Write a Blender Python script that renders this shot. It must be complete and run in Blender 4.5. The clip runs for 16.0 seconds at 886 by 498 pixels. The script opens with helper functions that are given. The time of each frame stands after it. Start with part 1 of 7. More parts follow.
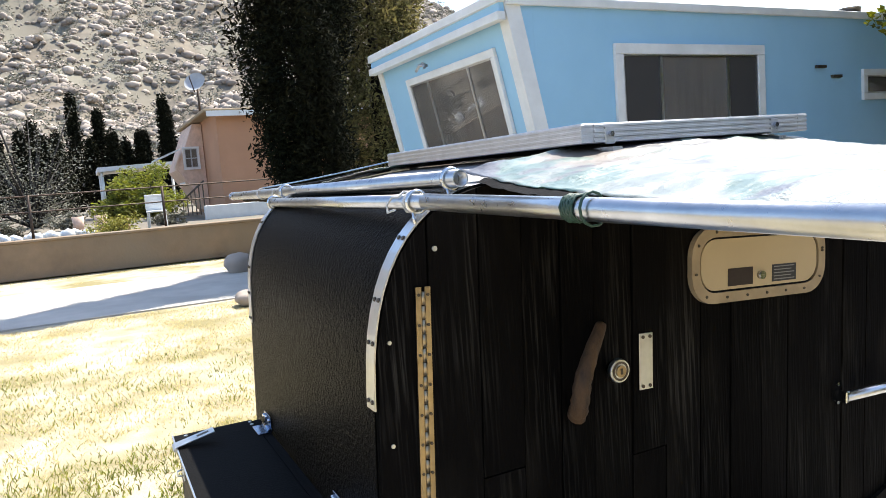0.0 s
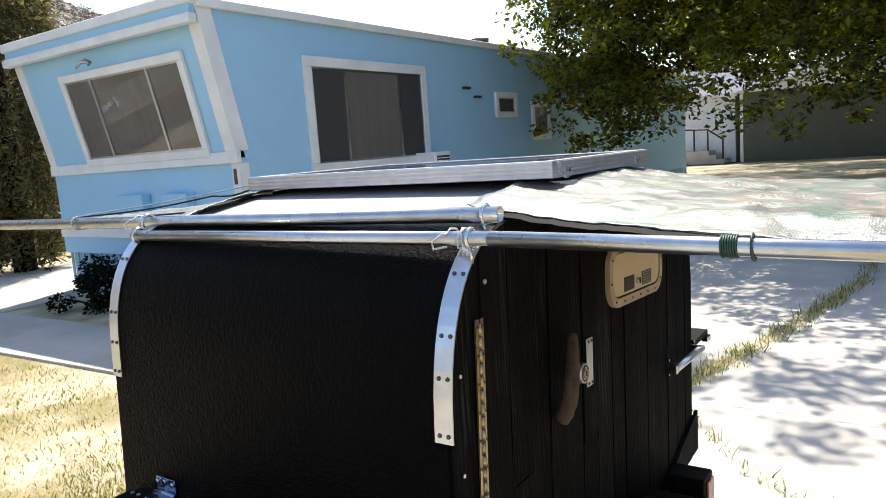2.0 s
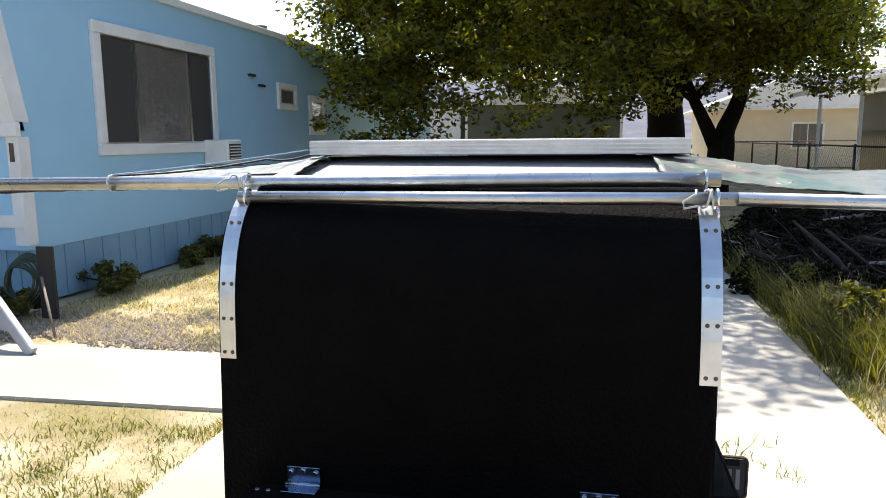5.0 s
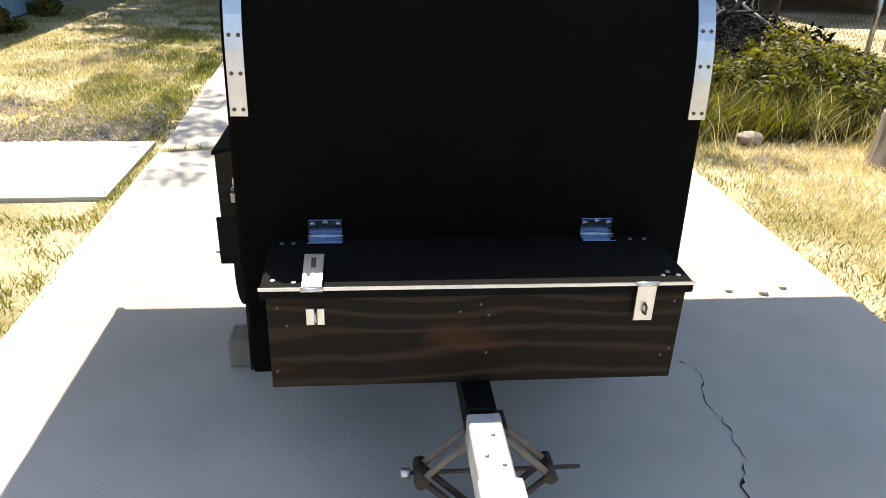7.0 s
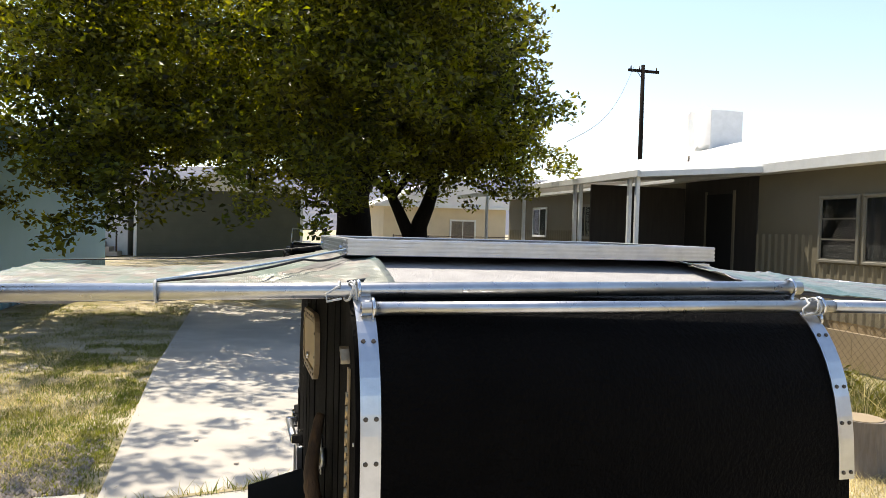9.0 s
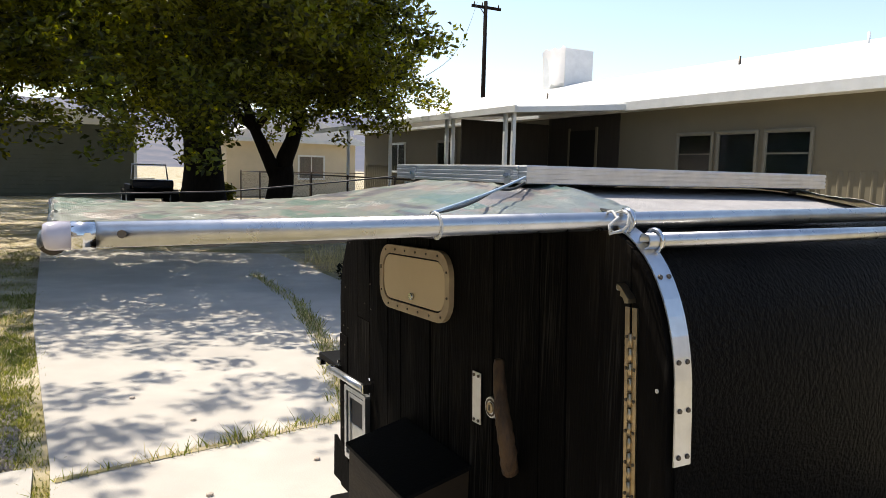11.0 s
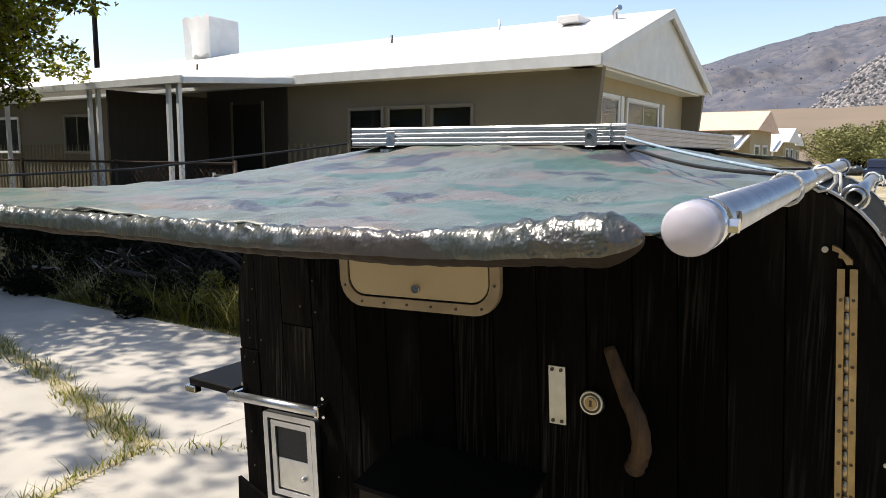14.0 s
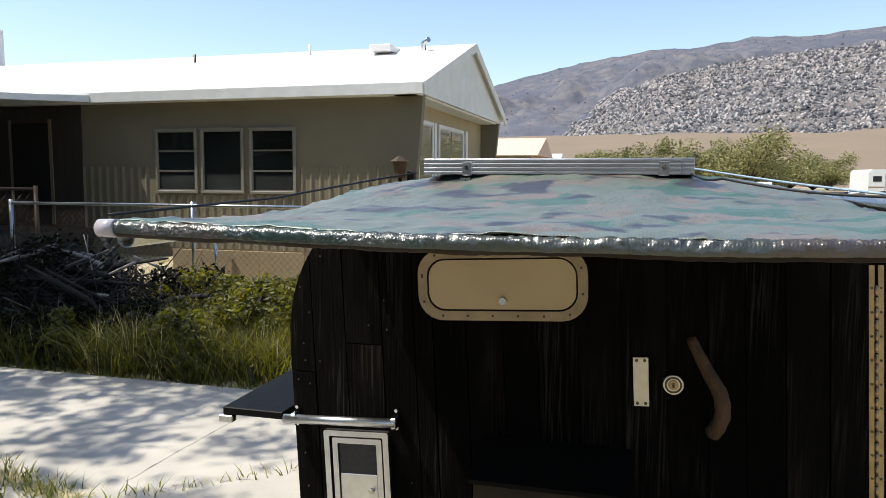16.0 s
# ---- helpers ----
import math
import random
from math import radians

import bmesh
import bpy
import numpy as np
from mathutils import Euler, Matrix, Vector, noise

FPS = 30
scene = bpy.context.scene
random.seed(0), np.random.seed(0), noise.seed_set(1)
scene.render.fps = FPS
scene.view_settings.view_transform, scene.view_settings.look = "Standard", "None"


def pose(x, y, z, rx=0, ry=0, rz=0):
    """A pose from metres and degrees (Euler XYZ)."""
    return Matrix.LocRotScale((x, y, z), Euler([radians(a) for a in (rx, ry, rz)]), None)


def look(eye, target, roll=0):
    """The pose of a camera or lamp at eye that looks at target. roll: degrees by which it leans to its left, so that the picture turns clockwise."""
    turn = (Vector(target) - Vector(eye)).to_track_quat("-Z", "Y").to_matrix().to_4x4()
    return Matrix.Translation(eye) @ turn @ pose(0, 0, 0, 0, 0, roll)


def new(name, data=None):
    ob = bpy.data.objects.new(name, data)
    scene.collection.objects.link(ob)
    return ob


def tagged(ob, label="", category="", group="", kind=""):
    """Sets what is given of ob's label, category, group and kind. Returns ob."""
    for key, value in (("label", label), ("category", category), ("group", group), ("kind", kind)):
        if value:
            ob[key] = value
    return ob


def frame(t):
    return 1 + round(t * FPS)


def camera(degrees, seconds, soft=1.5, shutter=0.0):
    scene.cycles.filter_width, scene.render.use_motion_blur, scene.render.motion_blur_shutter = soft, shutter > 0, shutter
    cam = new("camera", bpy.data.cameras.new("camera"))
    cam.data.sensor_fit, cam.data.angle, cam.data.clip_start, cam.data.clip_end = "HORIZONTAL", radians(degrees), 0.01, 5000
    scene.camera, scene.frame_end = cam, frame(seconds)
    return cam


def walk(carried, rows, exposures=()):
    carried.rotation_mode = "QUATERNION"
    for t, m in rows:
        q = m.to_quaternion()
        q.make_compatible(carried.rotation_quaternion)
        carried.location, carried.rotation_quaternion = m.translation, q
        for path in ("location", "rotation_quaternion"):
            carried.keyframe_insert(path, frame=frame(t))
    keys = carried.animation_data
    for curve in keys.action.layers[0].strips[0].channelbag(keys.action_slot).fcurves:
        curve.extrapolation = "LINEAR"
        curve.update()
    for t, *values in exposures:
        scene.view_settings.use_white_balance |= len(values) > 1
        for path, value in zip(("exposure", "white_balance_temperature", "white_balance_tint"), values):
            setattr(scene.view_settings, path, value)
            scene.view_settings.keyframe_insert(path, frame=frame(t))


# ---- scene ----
cam = camera(63.4, 16.0, soft=0.8)
PATH = [
    (0, (1.956, -0.478, 1.512), (0.17, 0.397, 1.304), -4.4),
    (0.5, (1.876, -0.715, 1.549), (0.242, 0.416, 1.325), -2.4),
    (1, (1.703, -0.846, 1.552), (0.259, 0.522, 1.341), -3.2),
    (1.5, (1.498, -0.965, 1.622), (0.157, 0.476, 1.269), -5.4),
    (2, (1.428, -1.161, 1.652), (0.303, 0.47, 1.377), -4.1),
    (2.5, (1.343, -1.383, 1.654), (0.484, 0.379, 1.258), -1.1),
    (3, (1.203, -1.494, 1.643), (0.44, 0.33, 1.341), 0.7),
    (3.5, (0.946, -1.568, 1.645), (0.313, 0.304, 1.335), -3.6),
    (3.7, (0.876, -1.574, 1.647), (0.293, 0.316, 1.347), -1.9),
    (5.8, (0.08, -1.689, 1.57), (-0.085, 0.278, 1.246), -1.0),
    (6, (0.046, -1.677, 1.564), (0.015, 0.27, 1.107), -0.0),
    (6.5, (-0.128, -1.738, 1.548), (0.124, 0.104, 0.811), 1.3),
    (7, (-0.265, -1.803, 1.529), (-0.067, -0.006, 0.673), 2.1),
    (7.5, (-0.368, -1.748, 1.594), (-0.102, 0.154, 1.036), 1.7),
    (8, (-0.475, -1.659, 1.616), (-0.193, 0.31, 1.402), -1.4),
    (8.2, (-0.527, -1.61, 1.637), (-0.223, 0.363, 1.522), -0.7),
    (10.3, (-1.366, -1.119, 1.62), (-0.59, 0.724, 1.586), 1.0),
    (10.5, (-1.419, -1.05, 1.617), (-0.661, 0.797, 1.512), 0.7),
    (11, (-1.606, -0.924, 1.581), (-0.663, 0.826, 1.366), 1.5),
    (11.5, (-1.772, -0.841, 1.595), (-0.782, 0.871, 1.3), 0.3),
    (12, (-1.827, -0.678, 1.566), (-0.715, 0.968, 1.333), -0.4),
    (12.5, (-1.834, -0.474, 1.568), (-0.549, 1.041, 1.333), -3.0),
    (13, (-1.955, -0.309, 1.543), (-0.456, 0.992, 1.302), -0.5),
    (13.5, (-2.105, -0.137, 1.547), (-0.483, 0.988, 1.223), 1.4),
    (14, (-2.13, 0.04, 1.533), (-0.46, 1.108, 1.271), 0.3),
    (14.5, (-2.157, 0.247, 1.55), (-0.453, 1.246, 1.236), -2.1),
    (15, (-2.3, 0.405, 1.547), (-0.472, 1.175, 1.292), -2.6),
    (15.5, (-2.532, 0.566, 1.574), (-0.61, 1.092, 1.409), 1.7),
    (16, (-2.668, 0.705, 1.544), (-0.747, 1.228, 1.347), 0.2),
]
walk(cam, [(t, look(eye, target, roll)) for t, eye, target, roll in PATH],
     [(0, 1.3, 6500, 10), (1.5, 1.15, 6700, 11), (3.7, 1.03, 6700, 11), (6, 1.12, 7000, 10), (6.5, 1.25, 7100, 10), (7, 1.3, 7250, 10), (7.5, 1.55, 7250, 10), (8.2, 1.12, 7200, 10),
      (10.3, 0.78, 7000, 11), (12.5, 0.55, 6900, 12), (14, 0.53, 6900, 11), (16, 0.53, 6650, 8)])

# ---- light ----
SUN_WAY = Vector((-0.22, 0.51, 1.0)).normalized()
world = bpy.data.worlds.new("world")
scene.world = world
world.use_nodes = True
wn = world.node_tree.nodes
sky = wn.new("ShaderNodeTexSky")
sky.sky_type = "NISHITA"
sky.sun_disc = False
sky.sun_elevation = math.asin(SUN_WAY.z)
sky.sun_rotation = math.atan2(SUN_WAY.x, SUN_WAY.y)
sky.air_density, sky.dust_density, sky.ozone_density = 1.0, 0.8, 0.5
world.node_tree.links.new(sky.outputs[0], wn["Background"].inputs[0])
wn["Background"].inputs[1].default_value = 0.148
sun = new("sun", bpy.data.lights.new("sun", "SUN"))
sun.data.energy, sun.data.angle, sun.data.color = 4.5, radians(0.42), (1.0, 0.95, 0.86)
sun.matrix_world = look(SUN_WAY * 60, (0, 0, 0))

# ---- materials ----
def material(name, base, rough=0.7, metal=0.0, second=None, scale=6.0, mix=0.5, bump=0.0, bump_scale=80.0,
             stretch=(1, 1, 1), detail=6.0, island=0.0, spec=0.5, tint=None, tint_scale=0.6, rough_var=0.0, coat=0.0, width=0.2):
    """Principled surface: two tones by noise at one scale, a third at a larger one, grain and bump."""
    m = bpy.data.materials.new(name)
    m.use_nodes = True
    nt = m.node_tree
    b = nt.nodes["Principled BSDF"]
    b.inputs["Roughness"].default_value = rough
    b.inputs["Metallic"].default_value = metal
    b.inputs["Specular IOR Level"].default_value = spec
    b.inputs["Coat Weight"].default_value = coat
    co = nt.nodes.new("ShaderNodeTexCoord")
    mp = nt.nodes.new("ShaderNodeMapping")
    mp.inputs["Scale"].default_value = stretch
    nt.links.new(co.outputs["Object"], mp.inputs[0])

    def noise_at(s, d=detail, r=0.6):
        n = nt.nodes.new("ShaderNodeTexNoise")
        n.inputs["Scale"].default_value, n.inputs["Detail"].default_value, n.inputs["Roughness"].default_value = s, d, r
        nt.links.new(mp.outputs[0], n.inputs["Vector"])
        return n.outputs["Fac"]

    def ramp(fac, lo, hi):
        r = nt.nodes.new("ShaderNodeMapRange")
        r.inputs["From Min"].default_value, r.inputs["From Max"].default_value = lo, hi
        nt.links.new(fac, r.inputs["Value"])
        return r.outputs["Result"]

    def blend(fac, a, c):
        x = nt.nodes.new("ShaderNodeMix")
        x.data_type = "RGBA"
        if isinstance(fac, float):
            x.inputs[0].default_value = fac
        else:
            nt.links.new(fac, x.inputs[0])
        for i, v in ((6, a), (7, c)):
            if isinstance(v, tuple):
                x.inputs[i].default_value = (*v, 1)
            else:
                nt.links.new(v, x.inputs[i])
        return x.outputs[2]

    second = second or tuple(c * 0.72 for c in base)
    col = blend(ramp(noise_at(scale), mix - width, mix + width), tuple(base), tuple(second))
    if tint:
        col = blend(ramp(noise_at(tint_scale, 3.0), 0.42, 0.62), col, tuple(tint))
    if island:
        g = nt.nodes.new("ShaderNodeNewGeometry")
        h = nt.nodes.new("ShaderNodeHueSaturation")
        r = nt.nodes.new("ShaderNodeMapRange")
        r.inputs["To Min"].default_value, r.inputs["To Max"].default_value = 1 - island, 1 + island
        nt.links.new(g.outputs["Random Per Island"], r.inputs["Value"])
        nt.links.new(r.outputs["Result"], h.inputs["Value"])
        nt.links.new(col, h.inputs["Color"])
        col = h.outputs[0]
    nt.links.new(col, b.inputs["Base Color"])
    if rough_var:
        r = nt.nodes.new("ShaderNodeMapRange")
        r.inputs["To Min"].default_value, r.inputs["To Max"].default_value = rough - rough_var, rough + rough_var
        nt.links.new(noise_at(scale * 2.3), r.inputs["Value"])
        nt.links.new(r.outputs["Result"], b.inputs["Roughness"])
    if bump:
        bn = nt.nodes.new("ShaderNodeBump")
        bn.inputs["Strength"].default_value, bn.inputs["Distance"].default_value = bump, 0.01
        nt.links.new(noise_at(bump_scale, 4.0), bn.inputs["Height"])
        nt.links.new(bn.outputs[0], b.inputs["Normal"])
    return m


def piece_variation(m, amount):
    """Let each object of a material vary a little in brightness."""
    nt = m.node_tree
    b = nt.nodes["Principled BSDF"]
    src = b.inputs["Base Color"].links[0].from_socket
    o = nt.nodes.new("ShaderNodeObjectInfo")
    h = nt.nodes.new("ShaderNodeHueSaturation")
    r = nt.nodes.new("ShaderNodeMapRange")
    r.inputs["To Min"].default_value, r.inputs["To Max"].default_value = 1 - amount, 1 + amount
    nt.links.new(o.outputs["Random"], r.inputs["Value"])
    nt.links.new(r.outputs["Result"], h.inputs["Value"])
    nt.links.new(src, h.inputs["Color"])
    nt.links.new(h.outputs[0], b.inputs["Base Color"])
    return m


M = {}
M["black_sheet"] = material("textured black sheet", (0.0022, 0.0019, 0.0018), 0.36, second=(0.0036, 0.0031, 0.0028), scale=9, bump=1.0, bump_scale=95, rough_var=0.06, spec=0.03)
# black sheet in reality; the pale tone paints the sun's glare on it
M["roof_sheet"] = material("black roof sheet paled for glare", (0.24, 0.23, 0.226), 0.7, second=(0.34, 0.325, 0.32), scale=14, bump=0.7, bump_scale=130, spec=1.0, rough_var=0.08)


def charred_wood(name):
    """Charred softwood: near black, with raised pale grain lines and brown worn patches."""
    m = material(name, (0.0027, 0.0023, 0.0021), 0.72, second=(0.005, 0.0043, 0.0037), scale=3, stretch=(1, 1, 0.5), spec=0.03)
    nt = m.node_tree
    b = nt.nodes["Principled BSDF"]
    col = b.inputs["Base Color"].links[0].from_socket
    co = nt.nodes.new("ShaderNodeTexCoord")
    info = nt.nodes.new("ShaderNodeObjectInfo")
    shift = nt.nodes.new("ShaderNodeVectorMath")
    shift.operation = "MULTIPLY_ADD"
    shift.inputs[1].default_value = (1, 1, 1)
    spread = nt.nodes.new("ShaderNodeCombineXYZ")
    wide = nt.nodes.new("ShaderNodeMath")
    wide.operation = "MULTIPLY"
    wide.inputs[1].default_value = 40.0
    nt.links.new(info.outputs["Random"], wide.inputs[0])
    nt.links.new(wide.outputs[0], spread.inputs[0])
    nt.links.new(co.outputs["Object"], shift.inputs[0])
    nt.links.new(spread.outputs[0], shift.inputs[2])

    def grain(stretch, scale, detail, lo, hi, most=1.0):
        mp = nt.nodes.new("ShaderNodeMapping")
        mp.inputs["Scale"].default_value = stretch
        nt.links.new(shift.outputs[0], mp.inputs[0])
        n = nt.nodes.new("ShaderNodeTexNoise")
        n.inputs["Scale"].default_value, n.inputs["Detail"].default_value = scale, detail
        nt.links.new(mp.outputs[0], n.inputs["Vector"])
        r = nt.nodes.new("ShaderNodeMapRange")
        r.inputs["From Min"].default_value, r.inputs["From Max"].default_value, r.inputs["To Max"].default_value = lo, hi, most
        nt.links.new(n.outputs["Fac"], r.inputs["Value"])
        return r.outputs["Result"], n.outputs["Fac"]
    lines, height = grain((1, 1, 0.035), 150, 3, 0.5, 0.7)
    where, _ = grain((1, 1, 0.3), 8, 3, 0.45, 0.75)
    worn, _ = grain((1, 1, 0.35), 5, 4, 0.56, 0.72, 0.7)
    both = nt.nodes.new("ShaderNodeMath")
    both.operation = "MULTIPLY"
    nt.links.new(lines, both.inputs[0])
    nt.links.new(where, both.inputs[1])
    for fac, tone in ((worn, (0.014, 0.0116, 0.009)), (both.outputs[0], (0.038, 0.034, 0.029))):
        x = nt.nodes.new("ShaderNodeMix")
        x.data_type = "RGBA"
        nt.links.new(fac, x.inputs[0])
        nt.links.new(col, x.inputs[6])
        x.inputs[7].default_value = (*tone, 1)
        col = x.outputs[2]
    nt.links.new(col, b.inputs["Base Color"])
    bn = nt.nodes.new("ShaderNodeBump")
    bn.inputs["Strength"].default_value, bn.inputs["Distance"].default_value = 0.7, 0.004
    nt.links.new(height, bn.inputs["Height"])
    nt.links.new(bn.outputs[0], b.inputs["Normal"])
    return m


M["char_wood"] = piece_variation(charred_wood("charred black wood"), 0.35)


def figured_wood(name, dark, light, knot):
    """Flat-sawn plywood: wandering growth bands, warm patches and fine grain."""
    m = material(name, dark, 0.55, second=tuple(0.6 * c for c in dark), scale=3, bump=0.12, bump_scale=40, stretch=(0.6, 4, 4), spec=0.12)
    nt = m.node_tree
    b = nt.nodes["Principled BSDF"]
    base = b.inputs["Base Color"].links[0].from_socket
    co = nt.nodes.new("ShaderNodeTexCoord")
    mp = nt.nodes.new("ShaderNodeMapping")
    mp.inputs["Scale"].default_value = (0.8, 2.4, 3.0)
    nt.links.new(co.outputs["Object"], mp.inputs[0])
    w = nt.nodes.new("ShaderNodeTexWave")
    w.bands_direction = "Z"
    for key, value in (("Scale", 1.9), ("Distortion", 11.0), ("Detail", 4.0), ("Detail Scale", 0.8)):
        w.inputs[key].default_value = value
    n = nt.nodes.new("ShaderNodeTexNoise")
    n.inputs["Scale"].default_value, n.inputs["Detail"].default_value = 2.6, 4.0
    for t in (w, n):
        nt.links.new(mp.outputs[0], t.inputs["Vector"])
    prev = base
    for src, lo, hi, tone, most in ((w.outputs["Fac"], 0.62, 0.98, light, 0.75), (n.outputs["Fac"], 0.56, 0.74, knot, 0.8)):
        r = nt.nodes.new("ShaderNodeMapRange")
        r.inputs["From Min"].default_value, r.inputs["From Max"].default_value, r.inputs["To Max"].default_value = lo, hi, most
        nt.links.new(src, r.inputs["Value"])
        x = nt.nodes.new("ShaderNodeMix")
        x.data_type = "RGBA"
        nt.links.new(r.outputs["Result"], x.inputs[0])
        nt.links.new(prev, x.inputs[6])
        x.inputs[7].default_value = (*tone, 1)
        prev = x.outputs[2]
    nt.links.new(prev, b.inputs["Base Color"])
    return m


M["stain_wood"] = figured_wood("dark stained plywood", (0.0085, 0.0055, 0.0038), (0.032, 0.019, 0.011), (0.075, 0.03, 0.011))
M["black_paint"] = material("black painted wood", (0.003, 0.003, 0.0033), 0.5, second=(0.0055, 0.005, 0.0048), spec=0.1, bump=0.1, bump_scale=60)
# plain steel; the sky's blue reflection is painted into its colour
M["hinge_steel"] = material("steel coloured with a blue sky reflection", (0.30, 0.38, 0.50), 0.22, 1.0, second=(0.2, 0.26, 0.36), scale=30)
M["lid_black"] = material("matt black lid covering", (0.0022, 0.0021, 0.0021), 0.75, second=(0.004, 0.0038, 0.0036), spec=0.1, bump=0.3, bump_scale=120)
M["alu"] = material("brushed aluminium", (0.62, 0.63, 0.65), 0.32, 1.0, second=(0.5, 0.51, 0.53), scale=20, bump=0.05, bump_scale=120, rough_var=0.08)
M["galv"] = material("galvanised steel", (0.55, 0.56, 0.57), 0.3, 1.0, second=(0.42, 0.43, 0.45), scale=18, bump=0.04, bump_scale=70, rough_var=0.1)
M["chrome"] = material("polished steel", (0.7, 0.71, 0.73), 0.16, 1.0, scale=30)
M["zinc"] = material("bright zinc plate", (0.66, 0.66, 0.64), 0.38, 1.0, scale=25, second=(0.55, 0.55, 0.53))
M["brass"] = material("weathered brass", (0.47, 0.36, 0.22), 0.36, 1.0, second=(0.30, 0.23, 0.14), scale=25, rough_var=0.1)
M["bolt_dark"] = material("dark screw steel", (0.12, 0.1, 0.08), 0.5, 0.8)
M["cream"] = material("cream plastic panel", (0.55, 0.43, 0.26), 0.45, second=(0.49, 0.38, 0.23), scale=4, bump=0.04, bump_scale=200)
M["cream_frame"] = material("aged cream frame", (0.42, 0.32, 0.20), 0.42, second=(0.28, 0.21, 0.13), scale=12, bump=0.05)
M["rubber"] = material("black rubber", (0.006, 0.006, 0.006), 0.75, spec=0.2, scale=30, bump=0.15)
M["rough_wood"] = material("raw brown branch wood", (0.10, 0.05, 0.017), 0.75, second=(0.03, 0.016, 0.008), scale=9, stretch=(4, 4, 0.9), bump=0.5, bump_scale=40)
M["label_dark"] = material("dark printed label", (0.025, 0.025, 0.028), 0.5, scale=60, second=(0.035, 0.03, 0.03))
M["label_brown"] = material("dark brown blank label", (0.035, 0.02, 0.013), 0.5, scale=60)
M["box_wood"] = material("dark brown painted plywood", (0.035, 0.024, 0.014), 0.6, second=(0.018, 0.013, 0.009), scale=5, spec=0.15, bump=0.2, bump_scale=40, stretch=(1, 1, 3))
M["label_ink"] = material("pale label print", (0.3, 0.3, 0.29), 0.6)
M["cable"] = material("black cable", (0.008, 0.008, 0.009), 0.5)
M["rope_white"] = material("white cord", (0.6, 0.6, 0.58), 0.8, scale=90, bump=0.5, bump_scale=300)
M["rope_blue"] = material("pale blue cord", (0.35, 0.47, 0.6), 0.8, scale=90, bump=0.5, bump_scale=300)
M["wire_green"] = material("green garden wire", (0.015, 0.05, 0.03), 0.5)
M["plastic_clear"] = material("milky plastic cap", (0.50, 0.47, 0.52), 0.22, second=(0.36, 0.34, 0.38), spec=0.6)
M["red_lens"] = material("red lamp lens", (0.25, 0.02, 0.015), 0.25)
M["amber"] = material("amber sticker", (0.35, 0.19, 0.03), 0.5)
M["concrete"] = material("weathered concrete", (0.48, 0.445, 0.39), 0.9, second=(0.40, 0.37, 0.325), scale=2.2, bump=0.3, bump_scale=90, tint=(0.36, 0.335, 0.295), tint_scale=0.7)
M["grass_soil"] = material("dry lawn soil", (0.34, 0.28, 0.185), 0.95, second=(0.53, 0.465, 0.35), scale=3.0, bump=0.8, bump_scale=45, tint=(0.22, 0.185, 0.08), tint_scale=0.9)
M["grass_dry"] = material("dry straw grass", (0.46, 0.385, 0.225), 0.8, second=(0.33, 0.285, 0.125), scale=0.8, island=0.4)
M["grass_green"] = material("green grass", (0.07, 0.095, 0.016), 0.7, second=(0.17, 0.165, 0.04), scale=1.6, island=0.5)
M["blue_wall"] = material("light blue painted siding", (0.31, 0.55, 0.74), 0.6, second=(0.29, 0.525, 0.715), scale=2.0, bump=0.06, bump_scale=40)
M["white_trim"] = material("white painted trim", (0.74, 0.76, 0.76), 0.55, second=(0.62, 0.64, 0.64), scale=3.0, bump=0.08, bump_scale=30)
M["white_roof"] = material("white coated roof", (0.8, 0.79, 0.77), 0.8, second=(0.7, 0.69, 0.68), scale=1.2, bump=0.1, bump_scale=12)
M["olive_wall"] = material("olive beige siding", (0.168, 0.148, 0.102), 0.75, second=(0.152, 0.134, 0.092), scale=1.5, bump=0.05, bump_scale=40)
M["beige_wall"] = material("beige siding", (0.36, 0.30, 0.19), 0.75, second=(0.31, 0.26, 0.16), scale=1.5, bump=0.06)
M["tan_panel"] = material("tan skirting panel", (0.30, 0.23, 0.14), 0.8, second=(0.24, 0.18, 0.11), scale=1.2)
M["cream_wall"] = material("cream painted wall", (0.62, 0.54, 0.40), 0.8, second=(0.55, 0.48, 0.35), scale=1.2)
M["skirt_blue"] = material("dark blue skirting", (0.21, 0.36, 0.47), 0.7, second=(0.17, 0.30, 0.40), scale=2)
M["weed_green"] = material("dark green weeds", (0.036, 0.044, 0.006), 0.6, second=(0.125, 0.112, 0.02), scale=2.2, island=0.7)
M["leaf_grey"] = material("grey desert brush", (0.21, 0.20, 0.155), 0.9, second=(0.13, 0.13, 0.095), scale=0.8, island=0.45)
M["leaf_yellow"] = material("yellow flowering brush", (0.42, 0.36, 0.05), 0.8, second=(0.2, 0.22, 0.05), scale=3, island=0.4)
# shade below the gathered sleeve, put into its colour
M["sleeve_shade"] = material("dark brown shade under the sleeve", (0.03, 0.021, 0.013), 0.6, second=(0.018, 0.014, 0.011), scale=7, bump=0.4, bump_scale=30, spec=0.12, stretch=(1, 0.4, 1))
M["hem_dark"] = material("black turned hem", (0.006, 0.0055, 0.005), 0.7, second=(0.012, 0.01, 0.009), scale=12, bump=0.4, bump_scale=30, spec=0.1)
M["hose_green"] = material("dark green hose", (0.02, 0.04, 0.018), 0.45, second=(0.012, 0.022, 0.012), scale=9)
M["grey_plastic"] = material("dirty pale plastic", (0.42, 0.43, 0.44), 0.5, second=(0.33, 0.34, 0.35), scale=5)
M["dead_pale"] = material("bleached dead limbs", (0.42, 0.37, 0.32), 0.9, second=(0.16, 0.14, 0.12), scale=6)
